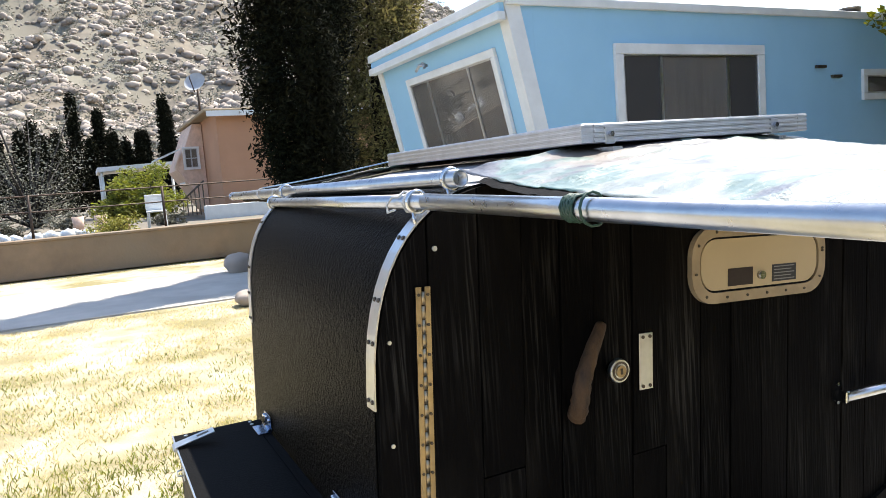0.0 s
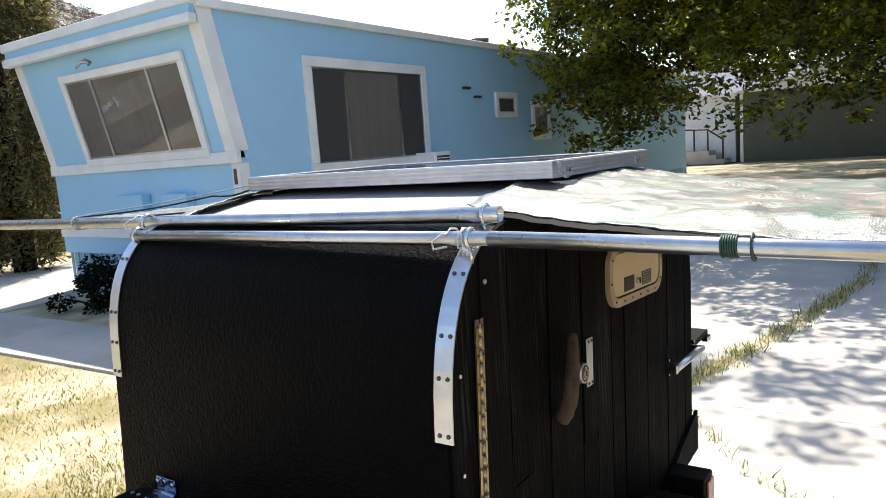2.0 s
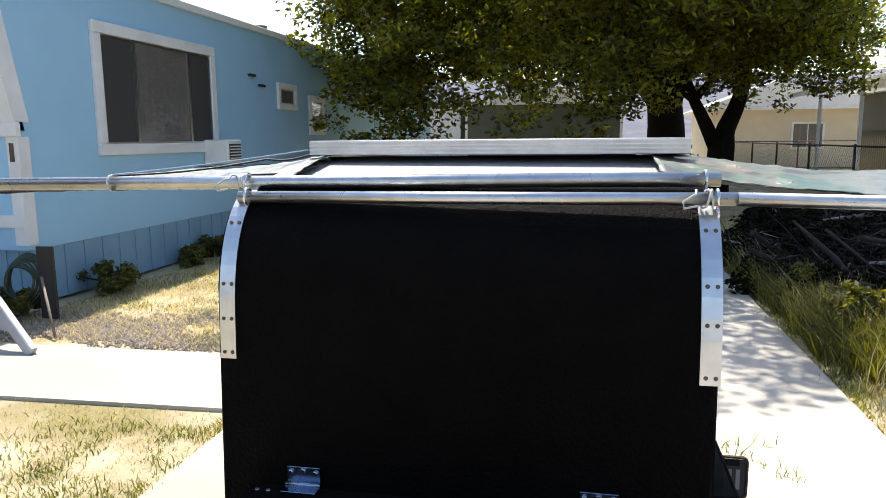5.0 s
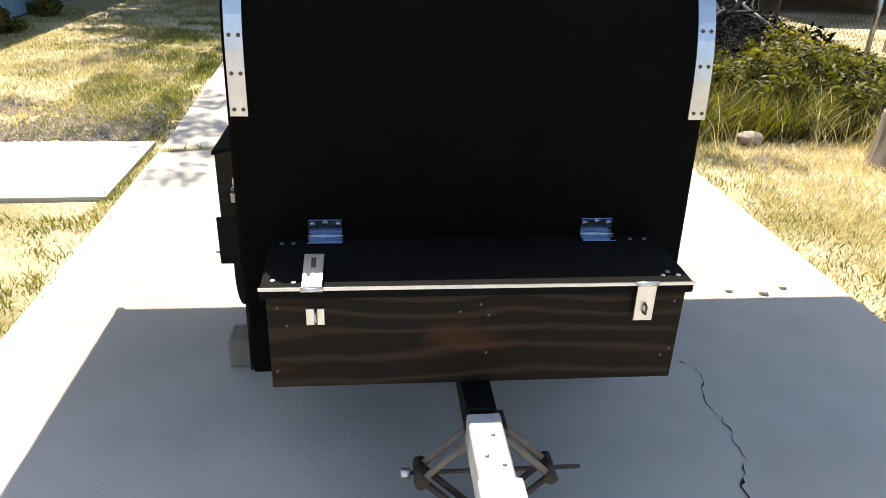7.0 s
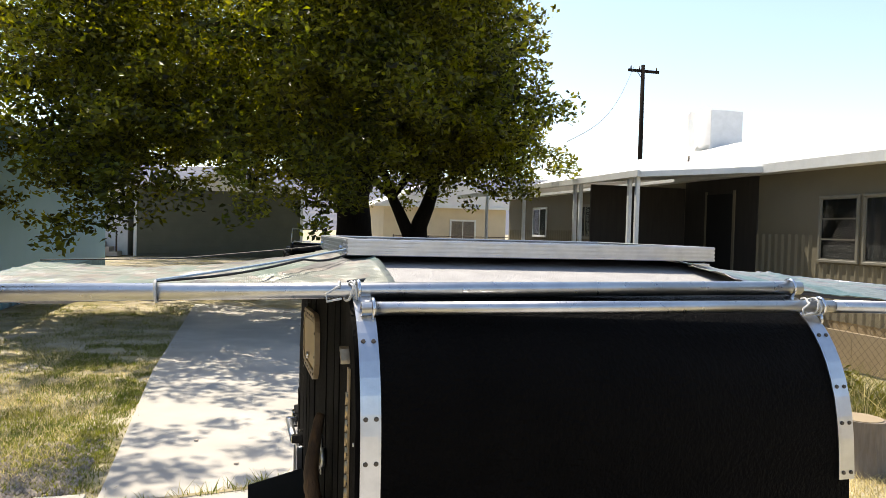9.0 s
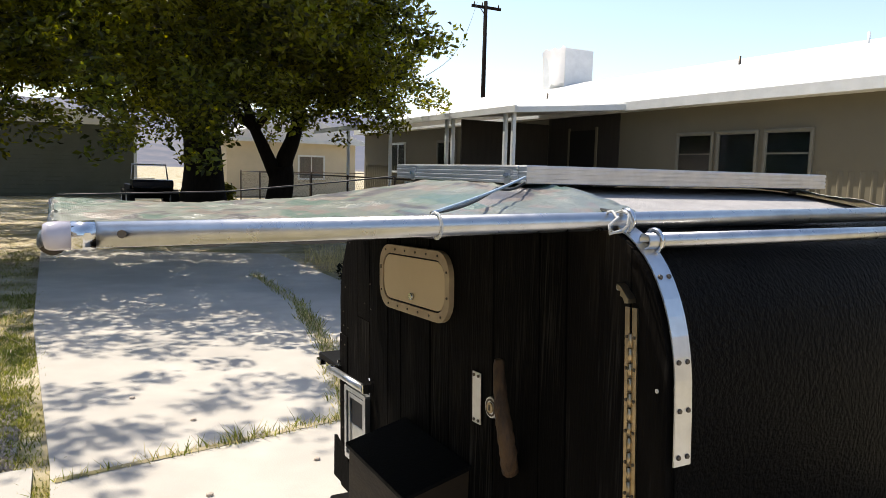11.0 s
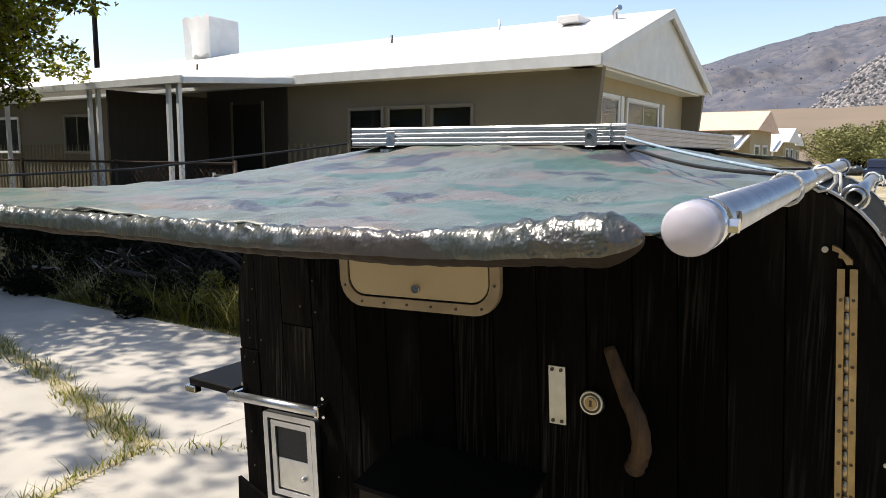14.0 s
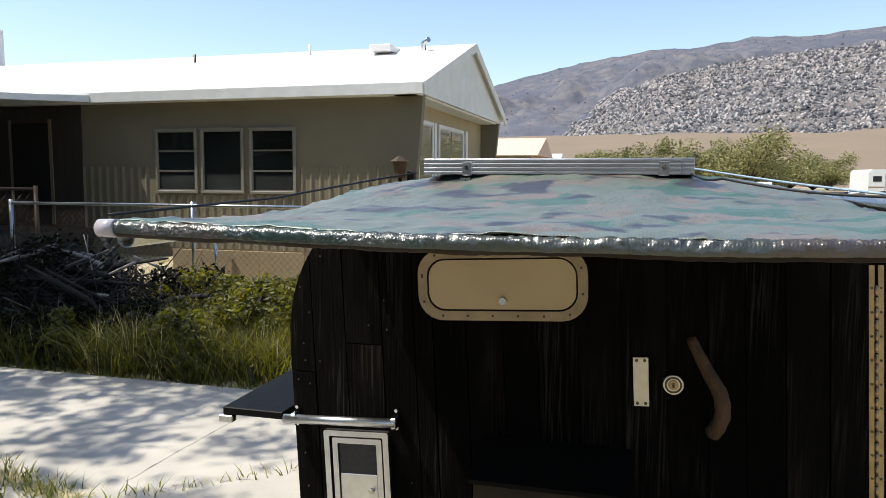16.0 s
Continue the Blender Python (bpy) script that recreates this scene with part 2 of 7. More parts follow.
# puts the porch's shade into colour; the old board is really this dark
M["dark_board"] = material("dark brown for porch shade and old board", (0.035, 0.03, 0.025), 0.8, second=(0.022, 0.019, 0.016), scale=3, stretch=(4, 4, 0.4))
M["sash_grey"] = material("greyish olive window frame", (0.2, 0.19, 0.155), 0.6, second=(0.16, 0.15, 0.12), scale=4)
M["curtain"] = material("drawn beige curtain", (0.42, 0.33, 0.22), 0.9, second=(0.34, 0.26, 0.17), scale=3, stretch=(4, 4, 0.3))
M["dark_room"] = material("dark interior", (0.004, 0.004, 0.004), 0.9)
M["grey_curtain"] = material("grey brown curtain", (0.30, 0.235, 0.20), 0.9, second=(0.22, 0.175, 0.15), scale=2, stretch=(5, 5, 0.3))
M["insect_screen"] = material("dark insect screen", (0.045, 0.043, 0.042), 0.8, scale=100)
M["orange_wall"] = material("terracotta painted wall", (0.46, 0.25, 0.145), 0.85, second=(0.40, 0.215, 0.125), scale=1.0)
M["pink_wall"] = material("pale pink wall", (0.74, 0.53, 0.41), 0.85)
M["block_wall"] = material("tan block wall", (0.27, 0.195, 0.125), 0.9, second=(0.18, 0.13, 0.085), scale=1.6, bump=0.6, bump_scale=16, tint=(0.23, 0.18, 0.125), tint_scale=0.5)
M["bark"] = material("dark tree bark", (0.010, 0.008, 0.0065), 0.95, second=(0.02, 0.0155, 0.0125), scale=5, spec=0.08, stretch=(3, 3, 0.6), bump=0.9, bump_scale=14)
def leafy(m, share):
    """Let part of the light pass through thin leaves."""
    nt = m.node_tree
    b = nt.nodes["Principled BSDF"]
    t = nt.nodes.new("ShaderNodeBsdfTranslucent")
    x = nt.nodes.new("ShaderNodeMixShader")
    x.inputs[0].default_value = share
    g = nt.nodes.new("ShaderNodeHueSaturation")
    g.inputs["Value"].default_value, g.inputs["Saturation"].default_value = 3.2, 1.15
    nt.links.new(b.inputs["Base Color"].links[0].from_socket, g.inputs["Color"])
    nt.links.new(g.outputs[0], t.inputs[0])
    nt.links.new(b.outputs[0], x.inputs[1])
    nt.links.new(t.outputs[0], x.inputs[2])
    nt.links.new(x.outputs[0], nt.nodes["Material Output"].inputs[0])
    return m


leafy(M["weed_green"], 0.3)
leafy(M["grass_dry"], 0.25)
leafy(M["grass_green"], 0.3)
M["leaf"] = leafy(material("green leaves", (0.026, 0.038, 0.006), 0.4, second=(0.12, 0.112, 0.014), scale=0.7, island=0.9, spec=0.3), 0.42)
M["leaf_cypress"] = material("dark cypress foliage", (0.006, 0.0085, 0.004), 0.9, second=(0.016, 0.0155, 0.008), scale=1.0, island=0.6, spec=0.08)
M["leaf_conifer"] = leafy(material("olive conifer foliage", (0.045, 0.05, 0.018), 0.8, second=(0.15, 0.125, 0.055), scale=1.6, island=0.7, spec=0.1), 0.2)
# distance haze is mixed into the far rock and scrub colours
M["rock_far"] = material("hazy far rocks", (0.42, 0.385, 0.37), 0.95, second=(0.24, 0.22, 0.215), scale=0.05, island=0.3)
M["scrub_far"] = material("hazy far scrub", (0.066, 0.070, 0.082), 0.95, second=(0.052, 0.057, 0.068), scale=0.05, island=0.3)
M["leaf_pale"] = material("pale desert foliage", (0.16, 0.168, 0.05), 0.8, second=(0.25, 0.23, 0.10), scale=0.1, island=0.45)
M["dead_wood"] = material("grey dead branches", (0.034, 0.028, 0.024), 0.9, second=(0.013, 0.011, 0.009), scale=6, island=0.4)
M["rock"] = material("pale granite boulders", (0.40, 0.335, 0.275), 0.95, second=(0.25, 0.21, 0.175), scale=0.3, island=0.45, bump=0.4, bump_scale=3)
M["hill_near"] = material("sandy scrub hillside", (0.205, 0.165, 0.12), 0.95, second=(0.10, 0.085, 0.062), scale=0.35, mix=0.5, bump=0.5, bump_scale=1.2, tint=(0.16, 0.145, 0.11), tint_scale=0.05)
# bluish tones paint the air's haze over the ridge
M["hill_far"] = material("dry scrub mountain tinted with blue haze", (0.078, 0.083, 0.108), 0.95, second=(0.15, 0.138, 0.145), scale=0.06, mix=0.53, width=0.1, detail=10, tint=(0.078, 0.085, 0.115), tint_scale=0.006)
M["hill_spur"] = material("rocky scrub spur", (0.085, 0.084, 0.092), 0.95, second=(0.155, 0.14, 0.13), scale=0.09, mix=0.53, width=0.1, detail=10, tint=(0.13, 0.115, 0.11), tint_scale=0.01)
M["field"] = material("dry brown field", (0.21, 0.155, 0.105), 0.95, second=(0.17, 0.13, 0.09), scale=0.02)
M["post_wood"] = material("grey fence post", (0.24, 0.2, 0.16), 0.9, second=(0.16, 0.13, 0.1), scale=8, stretch=(4, 4, 0.6), bump=0.3)
M["green_siding"] = material("grey green garage siding", (0.10, 0.106, 0.08), 0.8, second=(0.08, 0.085, 0.063), scale=1.5)
M["solar_glass"] = material("dark solar cells", (0.008, 0.01, 0.02), 0.12, second=(0.012, 0.015, 0.03), scale=20)
M["steel_dark"] = material("dark rusty steel", (0.05, 0.04, 0.035), 0.6, 0.6, second=(0.09, 0.06, 0.04), scale=20)
M["silver_paint"] = material("worn silver paint", (0.5, 0.51, 0.52), 0.45, 0.4, second=(0.36, 0.36, 0.37), scale=30, bump=0.1)


def glass(name, tint, rough=0.02):
    m = bpy.data.materials.new(name)
    m.use_nodes = True
    b = m.node_tree.nodes["Principled BSDF"]
    b.inputs["Base Color"].default_value = (*tint, 1)
    b.inputs["Roughness"].default_value = rough
    b.inputs["Transmission Weight"].default_value = 1.0
    b.inputs["IOR"].default_value = 1.3
    return m


M["glass"] = glass("window glass", (0.8, 0.85, 0.85))


def camouflage(title, depth, rough, coat):
    """Shiny woven tarpaulin printed in green, brown and dark patches."""
    m = bpy.data.materials.new(title)
    m.use_nodes = True
    nt = m.node_tree
    b = nt.nodes["Principled BSDF"]
    co = nt.nodes.new("ShaderNodeTexCoord")
    mp = nt.nodes.new("ShaderNodeMapping")
    mp.inputs["Scale"].default_value = (0.62, 0.42, 0.6)
    nt.links.new(co.outputs["Object"], mp.inputs[0])
    col = None
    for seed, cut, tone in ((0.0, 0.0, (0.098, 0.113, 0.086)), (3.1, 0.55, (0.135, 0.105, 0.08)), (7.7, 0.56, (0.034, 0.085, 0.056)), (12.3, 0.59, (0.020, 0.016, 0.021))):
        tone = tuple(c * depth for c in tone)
        if col is None:
            rgb = nt.nodes.new("ShaderNodeRGB")
            rgb.outputs[0].default_value = (*tone, 1)
            col = rgb.outputs[0]
            continue
        off = nt.nodes.new("ShaderNodeVectorMath")
        off.inputs[1].default_value = (seed, seed, seed)
        nt.links.new(mp.outputs[0], off.inputs[0])
        n = nt.nodes.new("ShaderNodeTexNoise")
        n.inputs["Scale"].default_value, n.inputs["Detail"].default_value = 11.0, 4.5
        nt.links.new(off.outputs[0], n.inputs["Vector"])
        r = nt.nodes.new("ShaderNodeMapRange")
        r.inputs["From Min"].default_value, r.inputs["From Max"].default_value = cut - 0.018, cut + 0.018
        nt.links.new(n.outputs["Fac"], r.inputs["Value"])
        x = nt.nodes.new("ShaderNodeMix")
        x.data_type = "RGBA"
        nt.links.new(r.outputs[0], x.inputs[0])
        nt.links.new(col, x.inputs[6])
        x.inputs[7].default_value = (*tone, 1)
        col = x.outputs[2]
    nt.links.new(col, b.inputs["Base Color"])
    b.inputs["Roughness"].default_value = rough
    b.inputs["Coat Weight"].default_value, b.inputs["Coat Roughness"].default_value = coat, 0.38
    b.inputs["Specular IOR Level"].default_value = 1.0
    w1 = nt.nodes.new("ShaderNodeTexWave")
    w1.inputs["Scale"].default_value = 60.0
    w2 = nt.nodes.new("ShaderNodeTexWave")
    w2.bands_direction = "Y"
    w2.inputs["Scale"].default_value = 60.0
    n2 = nt.nodes.new("ShaderNodeTexNoise")
    n2.inputs["Scale"].default_value, n2.inputs["Detail"].default_value = 14.0, 5.0
    for n in (w1, w2, n2):
        nt.links.new(co.outputs["Object"], n.inputs["Vector"])
    a1 = nt.nodes.new("ShaderNodeMath")
    a1.operation = "MULTIPLY"
    nt.links.new(w1.outputs["Fac"], a1.inputs[0])
    nt.links.new(w2.outputs["Fac"], a1.inputs[1])
    b1 = nt.nodes.new("ShaderNodeBump")
    b1.inputs["Strength"].default_value, b1.inputs["Distance"].default_value = 0.2, 0.002
    nt.links.new(a1.outputs[0], b1.inputs["Height"])
    b2 = nt.nodes.new("ShaderNodeBump")
    b2.inputs["Strength"].default_value, b2.inputs["Distance"].default_value = 0.6, 0.02
    nt.links.new(n2.outputs["Fac"], b2.inputs["Height"])
    nt.links.new(b1.outputs[0], b2.inputs["Normal"])
    # crinkled glinting areas
    n3 = nt.nodes.new("ShaderNodeTexNoise")
    n3.inputs["Scale"].default_value, n3.inputs["Detail"].default_value = 95.0, 2.0
    n4 = nt.nodes.new("ShaderNodeTexNoise")
    n4.inputs["Scale"].default_value, n4.inputs["Detail"].default_value = 4.5, 2.0
    for n in (n3, n4):
        nt.links.new(co.outputs["Object"], n.inputs["Vector"])
    area = nt.nodes.new("ShaderNodeMapRange")
    area.inputs["From Min"].default_value, area.inputs["From Max"].default_value = 0.5, 0.6
    nt.links.new(n4.outputs["Fac"], area.inputs["Value"])
    crinkle = nt.nodes.new("ShaderNodeMath")
    crinkle.operation = "MULTIPLY"
    nt.links.new(n3.outputs["Fac"], crinkle.inputs[0])
    nt.links.new(area.outputs[0], crinkle.inputs[1])
    b3 = nt.nodes.new("ShaderNodeBump")
    b3.inputs["Strength"].default_value, b3.inputs["Distance"].default_value = 0.9, 0.006
    nt.links.new(crinkle.outputs[0], b3.inputs["Height"])
    nt.links.new(b2.outputs[0], b3.inputs["Normal"])
    nt.links.new(b3.outputs[0], b.inputs["Normal"])
    return m


M["camo"] = camouflage("camouflage tarpaulin", 1.0, 0.44, 0.45)
# same cloth with its print darkened, shade of the gathered sleeve
M["camo_shaded"] = camouflage("camouflage tarpaulin darkened for shade", 0.3, 0.3, 0.3)

# ---- mesh helpers ----
def thing(name, loc, label, category, group="", kind=""):
    e = new(name)
    e.location = loc
    e.empty_display_size = 0.1
    return tagged(e, label, category, group, kind)


def part(name, bm, mat, parent=None, label="", smooth=False):
    me = bpy.data.meshes.new(name)
    bm.to_mesh(me)
    bm.free()
    me.materials.append(M[mat] if isinstance(mat, str) else mat)
    if smooth:
        me.polygons.foreach_set("use_smooth", [True] * len(me.polygons))
    ob = new(name, me)
    if parent:
        ob.parent = parent
        if parent.type == "EMPTY":
            ob.matrix_parent_inverse = Matrix.Translation(-parent.location)
    return tagged(ob, label)


def solid(name, bm, mat, label, category, group="", kind="", smooth=False):
    return tagged(part(name, bm, mat, None, "", smooth), label, category, group, kind)


def box(x0, x1, y0, y1, z0, z1, bevel=0.0, bm=None, m=None, seg=1):
    out = bm or bmesh.new()
    t = bmesh.new()
    bmesh.ops.create_cube(t, size=1)
    for v in t.verts:
        v.co = Vector(((x0 + x1) / 2 + v.co.x * (x1 - x0), (y0 + y1) / 2 + v.co.y * (y1 - y0), (z0 + z1) / 2 + v.co.z * (z1 - z0)))
    if bevel:
        bmesh.ops.bevel(t, geom=t.edges[:], offset=bevel, segments=seg, affect="EDGES", profile=0.7)
    if m:
        bmesh.ops.transform(t, matrix=m, verts=t.verts)
    return merge(out, t)


def merge(out, t):
    me = bpy.data.meshes.new("tmp")
    t.to_mesh(me)
    t.free()
    out.from_mesh(me)
    bpy.data.meshes.remove(me)
    return out


def rod(p0, p1, r, r1=None, seg=12, bm=None, caps=True):
    out = bm or bmesh.new()
    p0, p1 = Vector(p0), Vector(p1)
    d = p1 - p0
    q = d.to_track_quat("Z", "Y").to_matrix()
    r1 = r if r1 is None else r1
    rings = []
    for p, rr in ((p0, r), (p1, r1)):
        rings.append([out.verts.new(p + q @ Vector((math.cos(a) * rr, math.sin(a) * rr, 0))) for a in (math.tau * i / seg for i in range(seg))])
    for i in range(seg):
        j = (i + 1) % seg
        out.faces.new((rings[0][i], rings[0][j], rings[1][j], rings[1][i])).smooth = seg > 7
    if caps:
        out.faces.new(rings[0][::-1])
        out.faces.new(rings[1])
    return out


def tube(pts, r, seg=8, bm=None, wall=0.0, closed=False):
    """A round bar along a line of points; r may be a list."""
    out = bm or bmesh.new()
    pts = [Vector(p) for p in pts]
    n = len(pts)
    rings = []
    for i, p in enumerate(pts):
        a, b = pts[max(i - 1, 0)], pts[min(i + 1, n - 1)]
        if closed:
            a, b = pts[i - 1], pts[(i + 1) % n]
        d = (b - a).normalized()
        if i == 0:
            side = d.cross(Vector((0, 0, 1)))
            if side.length < 0.3:
                side = d.cross(Vector((0, 1, 0)))
        else:
            side = side - d * side.dot(d)
        side.normalize()
        up = side.cross(d)
        rr = r[i] if isinstance(r, (list, tuple)) else r
        rings.append([out.verts.new(p + side * math.cos(t) * rr + up * math.sin(t) * rr) for t in (math.tau * k / seg for k in range(seg))])
    for i in range(n if closed else n - 1):
        j = (i + 1) % n
        for k in range(seg):
            l = (k + 1) % seg
            out.faces.new((rings[i][k], rings[i][l], rings[j][l], rings[j][k])).smooth = True
    if not closed:
        out.faces.new(rings[0][::-1])
        out.faces.new(rings[-1])
    return out


def pipe(p0, p1, r, wall=0.0025, seg=28):
    """A hollow pipe with open ends."""
    out = bmesh.new()
    p0, p1 = Vector(p0), Vector(p1)
    q = (p1 - p0).to_track_quat("Z", "Y").to_matrix()
    rings = []
    for p, rr in ((p0, r), (p1, r), (p1, r - wall), (p0, r - wall)):
        rings.append([out.verts.new(p + q @ Vector((math.cos(a) * rr, math.sin(a) * rr, 0))) for a in (math.tau * i / seg for i in range(seg))])
    for k in range(4):
        a, b = rings[k], rings[(k + 1) % 4]
        for i in range(seg):
            j = (i + 1) % seg
            out.faces.new((a[i], a[j], b[j], b[i])).smooth = k in (0, 2)
    return out


def prism(profile, axis, lo, hi, bm=None):
    """Extrude a closed outline of two coordinates along an axis."""
    out = bm or bmesh.new()

    def at(u, v, w):
        return {"x": (w, u, v), "y": (u, w, v), "z": (u, v, w)}[axis]
    a = [out.verts.new(at(u, v, lo)) for u, v in profile]
    b = [out.verts.new(at(u, v, hi)) for u, v in profile]
    n = len(profile)
    for i in range(n):
        j = (i + 1) % n
        out.faces.new((a[i], a[j], b[j], b[i]))
    out.faces.new(a[::-1])
    out.faces.new(b)
    bmesh.ops.recalc_face_normals(out, faces=out.faces[:])
    return out


def sheet(fn, nu, nv, bm=None):
    """A grid surface fn(u, v) with u, v in 0..1."""
    out = bm or bmesh.new()
    g = [[out.verts.new(fn(i / nu, j / nv)) for j in range(nv + 1)] for i in range(nu + 1)]
    for i in range(nu):
        for j in range(nv):
            out.faces.new((g[i][j], g[i + 1][j], g[i + 1][j + 1], g[i][j + 1]))
    return out


def fbm(x, y, z=0.0, oct=4):
    return noise.fractal(Vector((x, y, z)), 1.0, 2.0, oct)


def rounded(w, h, r, n=6):
    """Outline of a rounded rectangle round the origin."""
    pts = []
    for cx, cy, a0 in ((w / 2 - r, h / 2 - r, 0), (-w / 2 + r, h / 2 - r, 90), (-w / 2 + r, -h / 2 + r, 180), (w / 2 - r, -h / 2 + r, 270)):
        for i in range(n + 1):
            a = radians(a0 + 90 * i / n)
            pts.append((cx + r * math.cos(a), cy + r * math.sin(a)))
    return pts


def ring(outer, inner, axis, lo, hi, centre):
    """A frame between two outlines with as many points each."""
    out = bmesh.new()

    def at(p, w):
        u, v = p[0] + centre[0], p[1] + centre[1]
        return {"x": (w, u, v), "y": (u, w, v), "z": (u, v, w)}[axis]
    rows = [[out.verts.new(at(p, w)) for p in line] for line, w in ((outer, lo), (outer, hi), (inner, hi), (inner, lo))]
    n = len(outer)
    for k in range(4):
        for i in range(n):
            j = (i + 1) % n
            out.faces.new((rows[k][i], rows[k][j], rows[(k + 1) % 4][j], rows[(k + 1) % 4][i]))
    bmesh.ops.recalc_face_normals(out, faces=out.faces[:])
    return out

# ---- ground and distance ----
def ground_mesh():
    out = bmesh.new()
    radii = [0.0, 6, 14, 30, 60, 120, 300, 800, 3500]
    n = 48
    rings = []
    for r in radii[1:]:
        rings.append([out.verts.new((r * math.cos(math.tau * i / n), r * math.sin(math.tau * i / n), -0.03)) for i in range(n)])
    c = out.verts.new((0, 0, -0.03))
    for i in range(n):
        out.faces.new((c, rings[0][i], rings[0][(i + 1) % n]))
    for a, b in zip(rings, rings[1:]):
        for i in range(n):
            j = (i + 1) % n
            out.faces.new((a[i], b[i], b[j], a[j]))
    return out


solid("ground", ground_mesh(), "grass_soil", "dry sandy lawn with straw-coloured patches", "ground", kind="structure")
drive = prism([(-1.62, -9), (1.9, -9), (1.9, 3.1), (1.92, 12), (-1.9, 14), (-1.85, 7), (-1.68, 3.2)], "z", -0.12, 0.0)
solid("driveway", drive, "concrete", "sun-bleached cracked concrete driveway", "driveway", kind="structure")
walkway = prism([(-8.6, 1.9), (-1.76, 2.15), (-1.76, 3.22), (-8.6, 3.0)], "z", -0.12, -0.004)
solid("walkway", walkway, "concrete", "pale concrete walkway across the lawn", "walkway", kind="structure")
lane = prism([(-13.5, -30), (-8.6, -30), (-8.4, 4), (-9.5, 30), (-13.0, 30), (-12.2, 4)], "z", -0.12, -0.008)
solid("lane", lane, "concrete", "pale concrete lane beside a block wall", "lane", kind="structure")


def slope_at(az, v, near, far, height, seed, rough, power=1.1):
    """Place on a ridge's face: az in degrees, v from its foot (0) to its crest (1)."""
    a = radians(az)
    d = near + (far - near) * v
    top = far * math.tan(radians(height(az)))
    x, y = d * math.sin(a), d * math.cos(a)
    s = near * 0.35
    z = top * (v ** power) + (fbm(x / s, y / s, seed) * 0.07 + fbm(x / s * 4, y / s * 4, seed + 5) * 0.02) * top * math.sin(math.pi * min(v * 1.05, 1)) * rough - 0.5
    return (x, y, z)


def hill(name, mat, label, az0, az1, near, far, height, seed, rows=36, cols=110, rough=1.0):
    """A ridge seen round the compass from az0 to az1; height(az) gives the crest's angle in degrees."""
    face = sheet(lambda u, v: slope_at(az0 + (az1 - az0) * u, v, near, far, height, seed, rough), cols, rows)
    return solid(name, face, mat, label, "hill", kind="structure", smooth=True)


W_CREST = lambda a: 2.5 + 6.5 / (1 + math.exp((a + 37) / 1.5)) + 7.5 / (1 + math.exp((a + 62) / 5.0)) + 0.5 * fbm(a * 0.1, 2)
E_CREST = lambda a: 3.3 + 6.9 / (1 + math.exp(-(a - 77) / 6.0)) + 0.3 * fbm(a * 0.25, 7)
hill("hill_west", "hill_near", "sandy boulder-strewn hillside", -130, -25, 75, 330, W_CREST, 1.0, 60, 160)
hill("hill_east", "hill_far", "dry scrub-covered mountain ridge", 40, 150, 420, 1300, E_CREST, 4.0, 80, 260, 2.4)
SPUR = lambda a: 3.2 + 6.3 * (1 - math.exp(-max(a - 82.5, 0) / 7.0)) + 0.3 * fbm(a * 0.45, 5)
hill("hill_spur", "hill_spur", "rocky spur in front of the ridge", 74, 150, 300, 720, SPUR, 6.0, 40, 120)
hill("field_slope", "field", "brown dry field at the mountain foot", 45, 150, 150, 420, lambda a: 3.65 + 0.35 * fbm(a * 0.12, 1), 9.0, rows=10, cols=60, rough=0.4)
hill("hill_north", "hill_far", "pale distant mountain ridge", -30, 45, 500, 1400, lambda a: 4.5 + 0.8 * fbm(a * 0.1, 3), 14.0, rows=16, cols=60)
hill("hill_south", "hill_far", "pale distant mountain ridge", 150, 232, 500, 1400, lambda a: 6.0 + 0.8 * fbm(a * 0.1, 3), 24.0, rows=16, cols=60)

# ---- the camper trailer ----
HW = 0.605          # half width of the frame, the side boards stand outside it
REAR, TOP, LOW = 1.777, 1.49, 0.30
SLANT = 0.05        # the body stands nose up: uprights lean to the rear
CURVE = {-1: (0.26, 1.15, 2.4), 1: (0.34, 1.07, 2.5)}  # depth, foot and fullness of the front's curve on each side


def side_outline(inset=0.0, side=1, slant=SLANT):
    """Front, roof and rear of the body as (y, z), from the front bottom over the roof."""
    deep, foot, full = CURVE[side]
    pts = [(inset, LOW)]
    for i in range(15):
        a = radians(90 * i / 14)
        c, s = math.cos(a) ** (2 / full), math.sin(a) ** (2 / full)
        pts.append((deep - (deep - inset) * c, foot + (TOP - foot - inset) * s))
    for i in range(1, 8):
        y = deep + (1.32 - deep) * i / 8
        pts.append((y, TOP - inset + 0.055 * math.sin(math.pi * i / 8)))
    for i in range(15):
        a = radians(90 - 90 * i / 14)
        c, s = math.cos(a) ** (2 / 2.2), math.sin(a) ** (2 / 2.2)
        pts.append((1.32 + (REAR - 1.32 - inset) * c, 0.99 + (0.50 - inset) * s))
    pts.append((REAR - inset, LOW))
    return [(y + slant * (z - 1.05), z) for y, z in pts]


def top_at(y, inset=0.0, side=1, slant=SLANT):
    """Height of the outline over y."""
    best = LOW
    pts = side_outline(inset, side, slant)
    for (y0, z0), (y1, z1) in zip(pts, pts[1:]):
        if min(y0, y1) <= y <= max(y0, y1) and abs(y1 - y0) > 1e-6:
            best = max(best, z0 + (z1 - z0) * (y - y0) / (y1 - y0))
    return best


